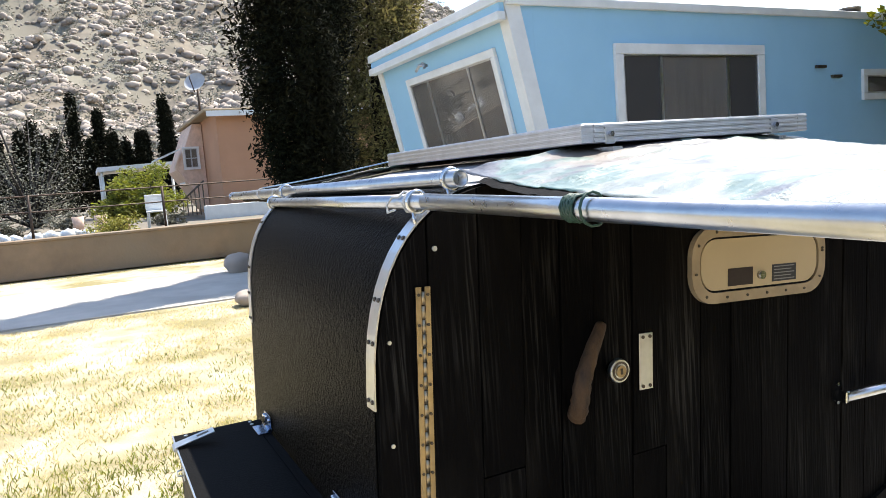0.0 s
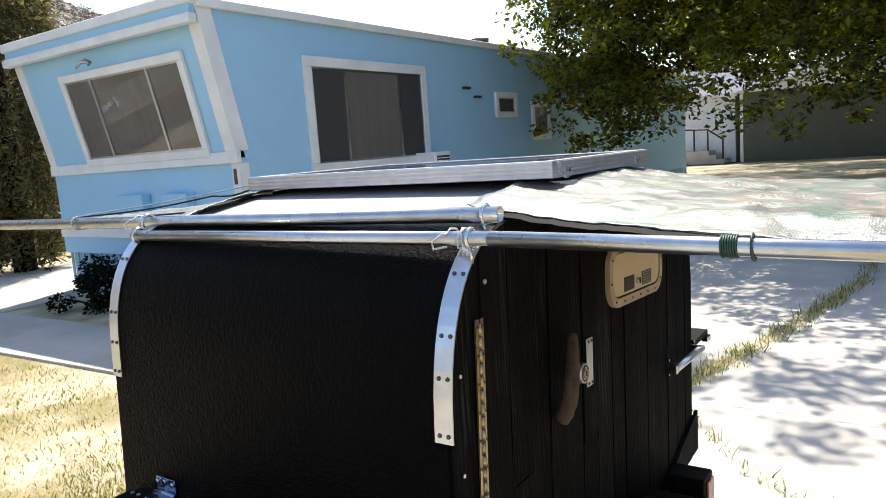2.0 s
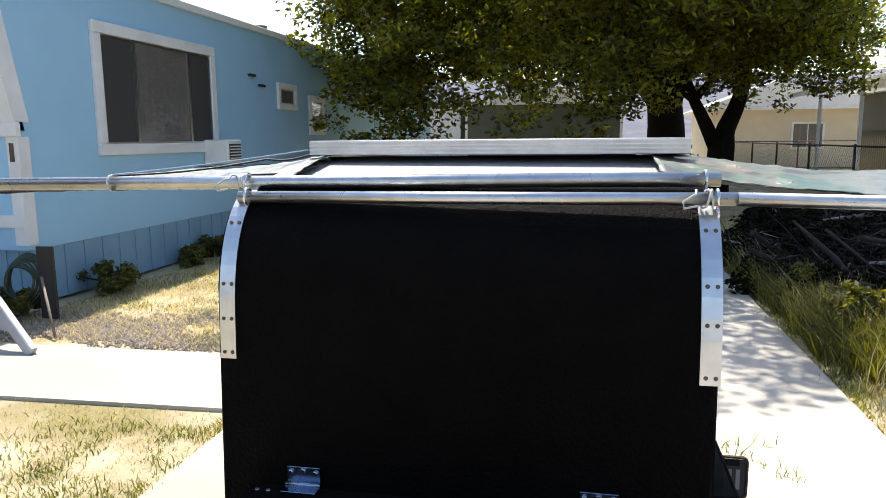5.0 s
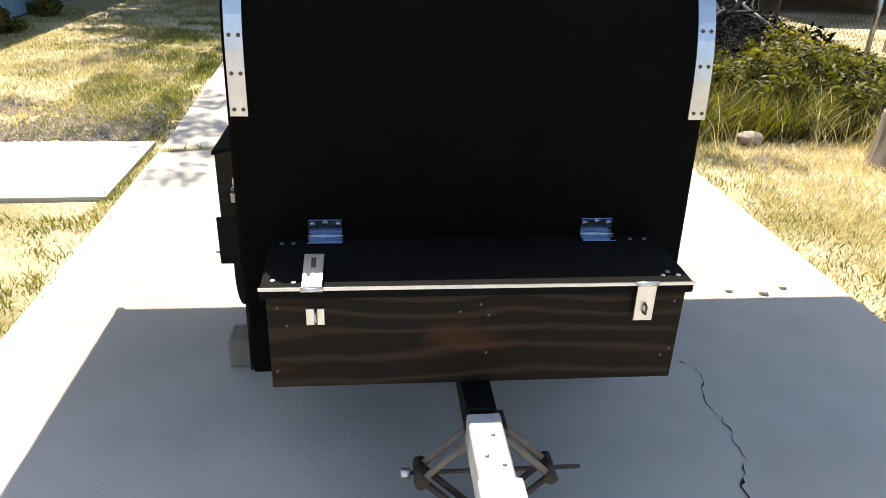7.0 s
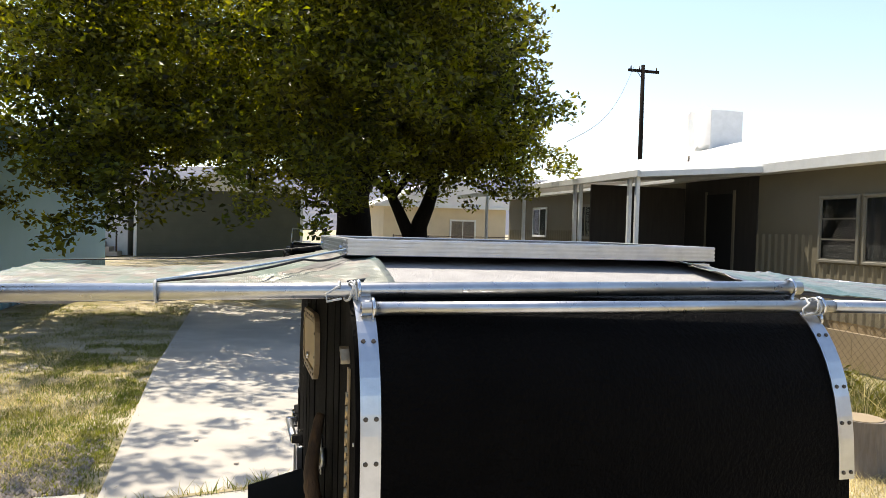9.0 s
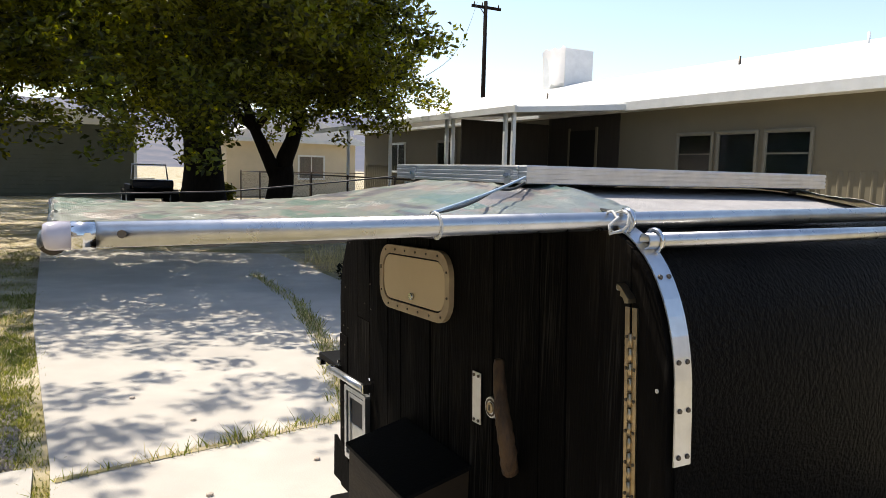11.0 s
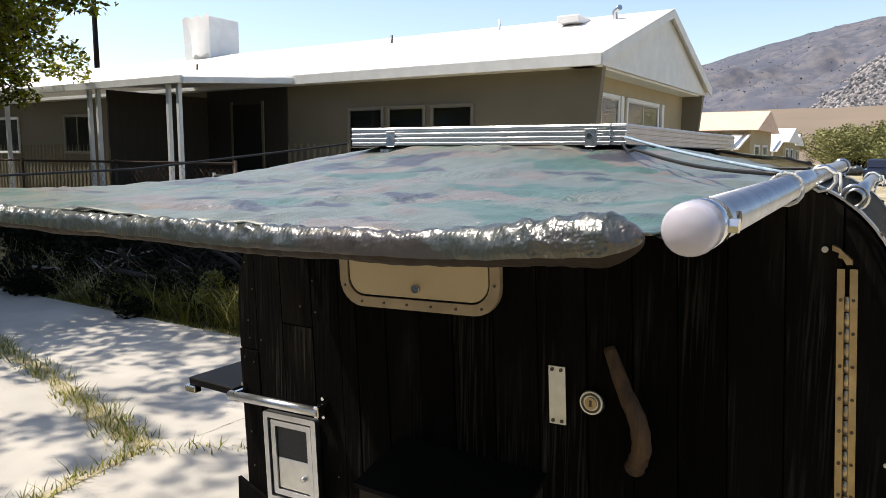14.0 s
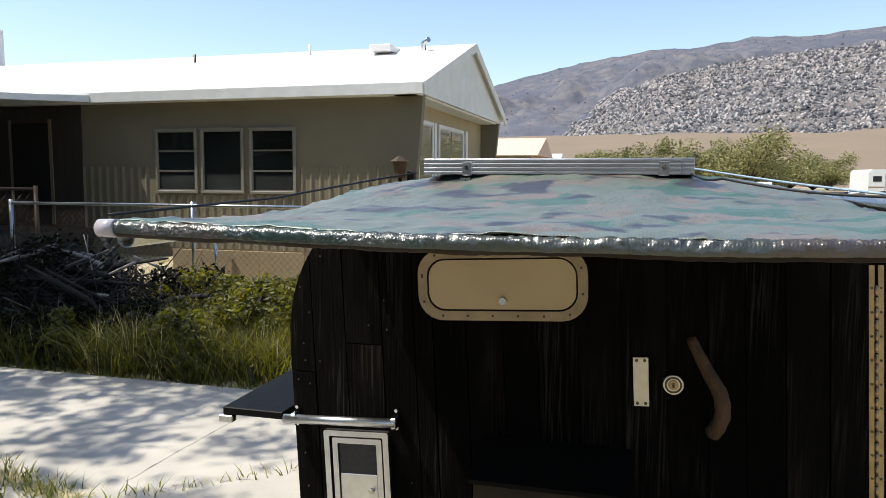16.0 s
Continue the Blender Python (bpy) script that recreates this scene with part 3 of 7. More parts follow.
def lean(obs, y, z, slope=SLANT):
    """Turn parts of the body with its lean, about the place (y, z)."""
    m = Matrix.Translation((0, y, z)) @ Matrix.Rotation(-math.atan(slope), 4, "X") @ Matrix.Translation((0, -y, -z))
    for top in obs:
        for o in (top, *top.children_recursive):
            o.data.transform(m)


trailer = thing("camper_trailer", (0, 0.9, 0), "small homemade black wooden camper trailer with rounded roof", "trailer")
outline, outline_left = side_outline(), side_outline(0.0, -1)


def skin_between(first, last):
    skin = bmesh.new()
    cols = []
    for (y, z), (yl, zl) in zip(outline[first:last], outline_left[first:last]):
        mix = [0.5 + 0.5 * k for k in (-1, -0.5, 0, 0.5, 1)]
        cols.append([skin.verts.new((x, yl + (y - yl) * k, zl + (z - zl) * k)) for x, k in zip((-HW, -0.3, 0, 0.3, HW), mix)])
    for a, b in zip(cols, cols[1:]):
        for i in range(4):
            skin.faces.new((a[i], a[i + 1], b[i + 1], b[i]))
    bmesh.ops.recalc_face_normals(skin, faces=skin.faces[:])
    return skin


part("front_sheet", skin_between(0, 14), "black_sheet", trailer, "textured black sheet over the curved front", smooth=True)
part("roof_sheet", skin_between(13, 28), "roof_sheet", trailer, "black sheet over the roof, coloured pale for sun glare", smooth=True)
part("rear_sheet", skin_between(27, len(outline)), "black_sheet", trailer, smooth=True)
part("underside", box(-HW, HW, 0.01, REAR - 0.01, LOW, LOW + 0.03), "black_paint", trailer)

DOOR0, DOOR1, DOOR_LOW, DOOR_TOP = 0.115, 0.80, 0.40, 1.30
for side in (-1, 1):
    core = prism(side_outline(0.004, side), "x", side * (HW - 0.02), side * HW)
    wall = part("side_wall", core, "black_paint", trailer)
    # upright charred boards, cut to the roof's curve
    rnd = random.Random(5 + side)
    seams = [0.006]
    last = [1.771] if side > 0 else [1.352, 1.457, 1.579, 1.688, 1.771]
    while seams[-1] < last[0] - 0.15:
        seams.append(seams[-1] + rnd.uniform(0.095, 0.125))
    seams += last

    def edge(y, z):
        return y + SLANT * (z - 1.05)

    for y, y1 in zip(seams, seams[1:]):
        cuts = [LOW, 9.0]
        if side < 0 and abs(y - 1.457) < 0.01:
            cuts.insert(1, 1.029)
        elif side < 0 and y > 1.68:
            cuts.insert(1, 0.926)
        elif rnd.random() < 0.3 and y < 1.3:
            cuts.insert(1, rnd.uniform(0.6, 0.9))
        for z0, z1 in zip(cuts, cuts[1:]):
            ends = []
            for yy in np.linspace(y + 0.002, y1 - 0.002, 9):
                zz = min(z1, top_at(yy, 0.004, side, 0.0)) - 0.002
                ends.append((edge(yy, zz), zz))
            prof = [(edge(y + 0.002, z0), z0 + 0.002), (edge(y1 - 0.002, z0), z0 + 0.002)] + ends[::-1]
            t = 0.011 + rnd.uniform(0, 0.005)
            part("plank", prism(prof, "x", side * HW, side * (HW + t)), "char_wood", wall)
    def at(d):
        return side * (HW + 0.017 + d)
    # piano hinge of the door
    hy0 = 0.0965 if side > 0 else 0.0885
    zh = 1.285 if side > 0 else 1.327
    hinge = part("hinge", box(min(at(0), at(.004)), max(at(0), at(.004)), hy0 - 0.017, hy0 - 0.004, 0.42, zh), "brass", wall, "long brass piano hinge")
    part("hinge_leaf", box(min(at(0), at(.003)), max(at(0), at(.003)), hy0 + 0.004, hy0 + 0.017, 0.42, zh), "brass", hinge)
    for i in range(29):
        z = 0.422 + i * 0.0295
        part("knuckle", rod((at(.004), hy0, z), (at(.004), hy0, z + 0.0275), 0.005, seg=8), "brass", hinge)
    for i in range(14):
        for yy in (hy0 - 0.0105, hy0 + 0.0105):
            part("screw", rod((at(.003), yy, 0.45 + i * 0.063), (at(.0058), yy, 0.45 + i * 0.063), 0.0035, seg=6), "bolt_dark", hinge)
    lean([hinge], hy0, 0.85, 0.057)
    # branch handle
    grip = [(.561, 1.136), (.513, 1.083), (.480, 1.028), (.474, .975), (.477, .935)] if side > 0 else [(.558, 1.113), (.514, 1.030), (.479, .968), (.472, .905), (.491, .853)]
    fine = []
    for i in range(25):
        k = i / 6
        j = min(int(k), 3)
        p, q = grip[j], grip[j + 1]
        p0, q1 = grip[max(j - 1, 0)], grip[min(j + 2, 4)]
        f = k - j
        yz = [0.5 * (2 * p[c] + (q[c] - p0[c]) * f + (2 * p0[c] - 5 * p[c] + 4 * q[c] - q1[c]) * f * f + (3 * p[c] - p0[c] - 3 * q[c] + q1[c]) * f ** 3) for c in (0, 1)]
        fine.append((at(0.016 + 0.03 * math.sin(math.pi * i / 24)), *yz))
    br = tube(fine, [0.0125 + 0.009 * (i / 24) ** 0.7 + 0.002 * math.sin(math.pi * i / 24) + 0.0012 * math.sin(i * 1.9) + 0.0009 * math.sin(i * 4.3) for i in range(25)], 12)
    part("handle", br, "rough_wood", wall, "curved raw branch used as door handle", smooth=True)
    part("lock_screw", rod((at(0), 0.155, 1.36), (at(.004), 0.155, 1.36), 0.006, seg=8), "zinc", wall)
    # key lock and plate
    ly, lz, stem = (0.597, 1.021, 0.022) if side > 0 else (0.598, 0.977, 0.0)
    py, pz = (0.703, 1.019) if side > 0 else (0.684, 0.977)
    lock = part("lock", rod((at(stem), ly, lz), (at(stem + .012), ly, lz), 0.029, 0.027, 24), "zinc", wall, "round key cylinder")
    part("stem", rod((at(0), ly, lz), (at(stem + 0.001), ly, lz), 0.017, seg=16), "chrome", lock)
    part("bezel", ring(rounded(0.046, 0.046, 0.0229, 5), rounded(0.036, 0.036, 0.0179, 5), "x", *sorted((at(stem + .0121), at(stem + .0135))), (ly, lz)), "bolt_dark", lock)
    part("cylinder", rod((at(stem + .012), ly, lz), (at(stem + .016), ly, lz), 0.014, seg=16), "brass", lock)
    part("keyway", box(*sorted((at(stem + .016), at(stem + .0175))), ly - 0.003, ly + 0.003, lz - 0.007, lz + 0.007), "bolt_dark", lock)
    plate = part("plate", box(*sorted((at(0), at(.004))), py - 0.021, py + 0.021, pz - 0.07, pz + 0.07, 0.001), "zinc", wall, "upright steel latch plate")
    for yy in (py - 0.011, py + 0.011):
        for zz in (pz - 0.061, pz + 0.061):
            part("screw", rod((at(.004), yy, zz), (at(.0065), yy, zz), 0.0045, seg=8), "bolt_dark", plate)
    lean([plate], py, pz)
    # access hatch with rounded corners
    hy, hz, hw, hh = (1.110, 1.217, 0.505, 0.198) if side > 0 else (1.086, 1.236, 0.50, 0.212)
    frame_bm = ring(rounded(hw, hh, 0.075), rounded(hw - 0.055, hh - 0.055, 0.055), "x", *sorted((at(-0.004), at(.012))), (hy, hz))
    hatch = part("hatch", frame_bm, "cream_frame", wall, "cream service hatch with rounded corners")
    part("gasket", ring(rounded(hw - 0.055, hh - 0.055, 0.055), rounded(hw - 0.066, hh - 0.066, 0.05), "x", *sorted((at(-0.004), at(.006))), (hy, hz)), "rubber", hatch)
    part("panel", prism([(u + hy, v + hz) for u, v in rounded(hw - 0.066, hh - 0.066, 0.05)], "x", *sorted((at(-0.003), at(.009)))), "cream", hatch)
    part("hatch_lock", rod((at(.009), hy - 0.006, hz - (0.036 if side > 0 else 0.048)), (at(.02), hy - 0.006, hz - (0.036 if side > 0 else 0.048)), 0.011, seg=12), "chrome", hatch)
    rim = rounded(hw - 0.028, hh - 0.028, 0.062, 8)
    walk_len, spots = 0.0, []
    step = (2 * (hw + hh) - 0.3) / 15
    for (u0, v0), (u1, v1) in zip(rim, rim[1:] + rim[:1]):
        seg_len = math.hypot(u1 - u0, v1 - v0)
        while walk_len < seg_len:
            spots.append((u0 + (u1 - u0) * walk_len / seg_len, v0 + (v1 - v0) * walk_len / seg_len))
            walk_len += step
        walk_len -= seg_len
    for u, v in spots:
        part("hatch_screw", rod((at(.012), hy + u, hz + v), (at(.0145), hy + u, hz + v), 0.004, seg=6), "bolt_dark", hatch)
    if side > 0:
        for y0, y1, lines in ((0.985, 1.076, 0), (1.150, 1.244, 5)):
            lab = part("label", box(*sorted((at(.009), at(.0105))), y0, y1, hz - 0.058, hz - 0.012), "label_brown" if not lines else "label_dark", hatch, "dark printed sticker")
            for k in range(lines):
                part("print_line", box(*sorted((at(.0105), at(.011))), y0 + 0.006, y1 - 0.008 - 0.012 * (k % 2), hz - 0.053 + k * 0.0085, hz - 0.0505 + k * 0.0085), "label_ink", lab)
    lean([hatch], hy, hz, 0.058 if side > 0 else 0.045)
    # tube rail by the rear corner
    zr = 0.780 if side > 0 else 0.790
    rail = part("rail", rod((at(.035), 1.40, zr), (at(.035), 1.775, zr), 0.0145), "alu", wall, "short bright metal tube rail")
    for yy in (1.405, 1.74):
        part("bracket", box(*sorted((at(0), at(.045))), yy - 0.009, yy + 0.009, zr - 0.017, zr + 0.018, 0.003), "chrome", rail)
        for dz in (0.032, -0.022):
            part("bolt", rod((at(0), yy, zr + dz), (at(.014), yy, zr + dz), 0.006, seg=6), "chrome", rail)
    lean([rail], 1.575, zr)
    if side < 0:
        # small vent door with mesh and flap
        y0, y1, z0, z1 = 1.425, 1.64, 0.47, 0.755
        cy, cz = (y0 + y1) / 2, (z0 + z1) / 2
        vent = part("vent_door", ring(rounded(y1 - y0, z1 - z0, 0.006, 2), rounded(y1 - y0 - 0.036, z1 - z0 - 0.036, 0.004, 2), "x", *sorted((at(0), at(.02))), (cy, cz)), "alu", wall, "small aluminium framed vent door")
        part("inner_frame", ring(rounded(y1 - y0 - 0.05, z1 - z0 - 0.05, 0.004, 2), rounded(y1 - y0 - 0.085, z1 - z0 - 0.085, 0.004, 2), "x", *sorted((at(0), at(.014))), (cy, cz)), "alu", vent)
        part("mesh_panel", box(*sorted((at(0), at(.006))), y0 + 0.045, y1 - 0.045, cz, z1 - 0.045), "insect_screen", vent)
        part("flap", box(*sorted((at(0), at(.009))), y0 + 0.045, y1 - 0.045, z0 + 0.045, cz, 0.002), "zinc", vent)
        part("knob", rod((at(.009), y0 + 0.065, cz - 0.05), (at(.022), y0 + 0.065, cz - 0.05), 0.008), "chrome", vent)
        lean([vent], cy, cz)
    if side < 0:
        part("hook", prism([(0.142, 1.371), (0.130, 1.366), (0.108, 1.345), (0.107, 1.337), (0.117, 1.336), (0.124, 1.347), (0.131, 1.348), (0.130, 1.357), (0.142, 1.361)], "x", *sorted((at(0), at(.02)))), "brass", wall, "small brass hook")
        for yy, zz in ((1.66, 1.30), (1.70, 1.12), (1.72, 1.02), (1.74, 0.90), (1.70, 0.89), (1.45, 1.17), (1.44, 1.08), (1.72, 0.66), (1.71, 0.55), (1.36, 0.6), (1.665, 0.965), (1.715, 0.965), (1.50, 1.09), (1.73, 1.20)):
            part("screw", rod((at(-.002), yy, zz), (at(.001), yy, zz), 0.003, seg=6), "bolt_dark", wall)
    # screws along the edge of the front sheet
    for zz in (1.18, 0.965, 0.72):
        part("screw", rod((at(-0.003), edge(0.033, zz), zz), (at(.0005), edge(0.033, zz), zz), 0.0045, seg=8), "zinc", wall)
    # wheel cover: a tall wooden side box on one side, a low fender on the other
    fx0, fx1 = side * (HW + 0.018), side * 0.82
    if side < 0:
        prof = [(fx0, 0.32), (fx0, 0.765), (fx1, 0.712), (fx1, 0.32)]
        fender = part("side_box", prism(prof, "y", 0.715, 1.12), "box_wood", trailer, "black wooden box over the wheel")
        part("box_lid", prism([(fx0, 0.766), (fx0, 0.778), (fx1 - 0.008, 0.725), (fx1 - 0.008, 0.713)], "y", 0.703, 1.132), "lid_black", fender)
        part("latch", box(-0.765, -0.747, 0.707, 0.715, 0.575, 0.625, 0.001), "zinc", fender)
        lock_body = part("padlock", box(-0.774, -0.738, 0.693, 0.707, 0.535, 0.572, 0.003), "zinc", fender, "small steel padlock")
        part("shackle", tube([(-0.767, 0.70, 0.57), (-0.766, 0.70, 0.592), (-0.756, 0.70, 0.601), (-0.746, 0.70, 0.592), (-0.745, 0.70, 0.57)], 0.0035, 6), "chrome", lock_body)
        part("mud_flap", box(-0.80, -0.66, 0.545, 0.552, 0.36, 0.54, 0.003), "rubber", fender)
    else:
        fend = [(0.66, 0.25), (0.66, 0.36), (0.72, 0.42), (1.18, 0.42), (1.25, 0.36), (1.25, 0.25)]
        fender = part("fender", prism(fend, "x", *sorted((fx0, fx1))), "black_paint", trailer, "low black wooden fender")
        part("fender_edge", prism([(y, z + 0.003) for y, z in fend[1:5]] + [(y, z - 0.012) for y, z in reversed(fend[1:5])], "x", *sorted((fx1, fx1 + side * 0.006))), "black_paint", fender)
    # slanted corner board at the lower rear
    part("corner_board", prism([(1.26, 0.33), (1.775, 0.33), (1.775, 0.50), (1.60, 0.44)], "x", *sorted((at(0), at(.012)))), "char_wood", wall)
    wheel = part("wheel", rod((side * 0.66, 0.95, 0.24), (side * 0.79, 0.95, 0.24), 0.24, seg=32), "rubber", trailer, "small black tyre")
    part("rim", rod((side * 0.79, 0.95, 0.24), (side * 0.796, 0.95, 0.24), 0.14, 0.12, 24), "silver_paint", wheel)

# curved aluminium straps down the front corners
for side in (-1, 1):
    reach, inner = (HW + 0.016, HW - 0.030) if side > 0 else (HW + 0.007, HW - 0.036)
    x0, x1 = sorted((side * reach, side * inner))
    line = [p for p in side_outline(-0.0045, side) if p[1] > 1.06 and p[0] < 0.22]
    line_in = [p for p in side_outline(-0.001, side) if p[1] > 1.06 and p[0] < 0.22]
    st = prism([(-0.0045, 1.045)] + line + line_in[::-1] + [(-0.001, 1.045)], "x", x0, x1)
    strap = part("strap", st, "alu", trailer, "bent aluminium corner strap")
    full_line = [(-0.0045, 1.045)] + line
    for zz in (1.062, 1.182, 1.268, 1.388) if side > 0 else (1.062, 1.15, 1.24, 1.392):
        for (ya, za), (yb, zb) in zip(full_line, full_line[1:]):
            if za <= zz < zb:
                yy, nrm = ya + (yb - ya) * (zz - za) / (zb - za), Vector((0, za - zb, yb - ya)).normalized()
                for dx in (0.011, 0.033):
                    c = Vector((side * (reach - dx), yy, zz))
                    part("rivet", rod(c, c + nrm * 0.0035, 0.0055, 0.004, 8), "bolt_dark", strap)

# drawbar and jack post socket
part("drawbar", box(-0.038, 0.038, -0.40, 0.6, 0.345, 0.425, 0.004), "black_paint", trailer)
bar = part("drawbar_end", box(-0.041, 0.041, -1.05, -0.42, 0.341, 0.43, 0.005), "silver_paint", trailer, "worn silver-painted drawbar end")
part("coupler", box(-0.05, 0.05, -1.25, -0.66, 0.37, 0.45, 0.012, seg=2), "silver_paint", bar)
for x, y in ((0.01, -0.5), (-0.015, -0.57), (0.02, -0.6)):
    part("bolt", rod((x, y, 0.43), (x, y, 0.436), 0.006, seg=6), "zinc", bar)
part("axle", rod((-0.8, 0.95, 0.25), (0.8, 0.95, 0.25), 0.025), "steel_dark", trailer)
# rear lamps on arms behind the fenders
for side in (-1, 1):
    lamp = part("tail_lamp", box(*sorted((side * 0.65, side * 0.785)), 1.29, 1.40, 0.295, 0.43, 0.006), "black_paint", trailer, "black lamp housing with red lens")
    part("lens", box(*sorted((side * 0.785, side * 0.793)), 1.305, 1.385, 0.31, 0.415, 0.004), "red_lens", lamp)
# number plate on a wire bracket
plate = part("number_plate", box(0.805, 0.925, 1.10, 1.106, 0.235, 0.385, 0.002), "label_dark", trailer, "dark plate in a wire bracket")
part("plate_frame", ring(rounded(0.132, 0.168, 0.02, 5), rounded(0.118, 0.154, 0.016, 5), "y", 1.094, 1.108, (0.866, 0.313)), "steel_dark", plate, "worn grey plate frame")
part("top_band", box(0.815, 0.90, 1.095, 1.0985, 0.36, 0.385, 0.001), "rubber", plate)
part("bracket", tube([(0.69, 1.09, 0.12), (0.715, 1.092, 0.18), (0.762, 1.092, 0.30), (0.80, 1.095, 0.40), (0.83, 1.098, 0.408)], 0.0065), "alu", plate, "bright bent bracket strip")
for x in (0.812, 0.875):
    part("clip", box(x - 0.014, x + 0.014, 1.09, 1.0935, 0.395 if x < 0.85 else 0.232, 0.408 if x < 0.85 else 0.245, 0.002), "chrome", plate)
for k in range(3):
    part("print_bar", box(0.828 + k * 0.03, 0.843 + k * 0.03, 1.097, 1.0995, 0.265, 0.345), "label_ink", plate)
part("warning_label", box(-0.823, -0.8202, 0.78, 0.92, 0.56, 0.60), "amber", trailer, "amber sticker on the fender")
# folded rear shelf
shelf = part("rear_shelf", box(-0.62, 0.62, 1.80, 2.02, 0.76, 0.785, 0.003), "black_paint", trailer, "dark folding shelf behind the body")
for side in (-1, 1):
    part("shelf_bracket", box(*sorted((side * 0.60, side * 0.63)), 1.98, 2.03, 0.735, 0.76, 0.003), "chrome", shelf)

# ---- tongue box ----
tbox = thing("tongue_box", (0, -0.15, 0.45), "dark stained plywood storage box on the drawbar", "box")
BX0, BX1, BY0, BY1, BZ0, BZ1 = -0.515, 0.515, -0.295, -0.040, 0.43, 0.718
body = box(BX0, BX1, BY0, BY0 + 0.018, BZ0, BZ1 - 0.03, 0.002)
part("front_panel", body, "stain_wood", tbox)
part("back_panel", box(BX0, BX1, BY1 - 0.018, BY1, BZ0, BZ1 - 0.03), "stain_wood", tbox)
for s in (-1, 1):
    part("end_panel", box(*sorted((s * 0.515, s * 0.497)), BY0 + 0.018, BY1 - 0.018, BZ0, BZ1 - 0.03), "stain_wood", tbox)
part("floor_panel", box(BX0 + 0.018, BX1 - 0.018, BY0 + 0.018, BY1 - 0.018, BZ0, BZ0 + 0.015), "stain_wood", tbox)
lid = part("lid", box(BX0 - 0.012, BX1 + 0.012, BY0 - 0.012, BY1 - 0.01, BZ1 - 0.028, BZ1, 0.002), "lid_black", tbox, "black covered lid")
part("lid_edge", box(BX0 - 0.014, BX1 + 0.014, BY0 - 0.016, BY0 - 0.012, BZ1 - 0.005, BZ1 + 0.003), "alu", lid, "pale metal edge strip")
part("sill", box(BX0, BX1, BY1 - 0.009, BY1 + 0.018, BZ1 - 0.03, BZ1 - 0.002), "lid_black", tbox)
for hx in (-0.388, 0.358):
    h = part("hinge", box(hx - 0.047, hx + 0.047, -0.066, -0.028, BZ1 + 0.001, BZ1 + 0.005, 0.001), "hinge_steel", lid, "bright steel hinge")
    part("hinge_leaf", box(hx - 0.045, hx + 0.045, -0.022, -0.018, BZ1 + 0.002, BZ1 + 0.052, 0.001), "hinge_steel", h)
    part("barrel", rod((hx - 0.047, -0.027, BZ1 + 0.007), (hx + 0.047, -0.027, BZ1 + 0.007), 0.007), "hinge_steel", h)
    for dx in (-0.034, 0, 0.034):
        part("bolt", rod((hx + dx, -0.021, BZ1 + 0.038 + (0.005 if dx == 0 else 0)), (hx + dx, -0.03, BZ1 + 0.038 + (0.005 if dx == 0 else 0)), 0.0085, 0.006, 8), "chrome", h)
for hx, opened in ((-0.405, True), (0.405, False)):
    if opened:
        HASP = Matrix.Translation((0, BY0 - 0.018, BZ1 + 0.003)) @ Matrix.Rotation(radians(12), 4, "X")
        hasp = part("hasp", box(hx - 0.024, hx + 0.024, -0.002, 0.125, 0.002, 0.006, 0.001, m=HASP), "zinc", lid, "steel hasp left open on the lid")
        part("slot", box(hx - 0.006, hx + 0.006, 0.07, 0.108, 0.0062, 0.0072, m=HASP), "bolt_dark", hasp)
        part("barrel", rod((hx - 0.026, BY0 - 0.02, BZ1), (hx + 0.026, BY0 - 0.02, BZ1), 0.006), "zinc", hasp)
        staple = part("staple", box(hx - 0.018, hx + 0.002, BY0 - 0.005, BY0, BZ1 - 0.105, BZ1 - 0.06, 0.001), "zinc", tbox)
        part("staple_leaf", box(hx + 0.008, hx + 0.026, BY0 - 0.005, BY0, BZ1 - 0.105, BZ1 - 0.06, 0.001), "zinc", staple)
        part("loop", tube([(hx + 0.005, BY0, BZ1 - 0.095), (hx + 0.005, BY0 - 0.02, BZ1 - 0.09), (hx + 0.005, BY0 - 0.02, BZ1 - 0.075), (hx + 0.005, BY0, BZ1 - 0.07)], 0.003, 6), "zinc", staple)
    else:
        hasp = part("hasp", box(hx - 0.024, hx + 0.024, BY0 - 0.022, BY0 - 0.016, BZ1 - 0.10, BZ1 + 0.002, 0.001), "zinc", lid, "steel hasp folded over its staple")
        part("barrel", rod((hx - 0.028, BY0 - 0.02, BZ1 + 0.002), (hx + 0.028, BY0 - 0.02, BZ1 + 0.002), 0.006), "zinc", hasp)
        part("loop", tube([(hx, BY0 - 0.016, BZ1 - 0.08), (hx, BY0 - 0.034, BZ1 - 0.075), (hx, BY0 - 0.034, BZ1 - 0.055), (hx, BY0 - 0.016, BZ1 - 0.05)], 0.0035, 6), "bolt_dark", hasp)
for sx, sy in ((-0.5, -0.27), (-0.45, -0.28), (0.46, -0.27), (0.50, -0.27), (0.48, -0.25), (-0.5, -0.06), (-0.47, -0.06), (0.45, -0.05), (0.49, -0.05)):
    part("screw", rod((sx, sy, BZ1), (sx, sy, BZ1 + 0.003), 0.006, seg=8), "zinc", lid)
for sx, sz in ((-0.49, 0.66), (-0.47, 0.61), (0.49, 0.66), (0.5, 0.52), (0.48, 0.50), (-0.50, 0.48), (-0.05, 0.64), (0.02, 0.63), (0.0, 0.66), (0.02, 0.52)):
    part("screw", rod((sx, BY0, sz), (sx, BY0 - 0.002, sz), 0.0036, seg=8), "bolt_dark", tbox)

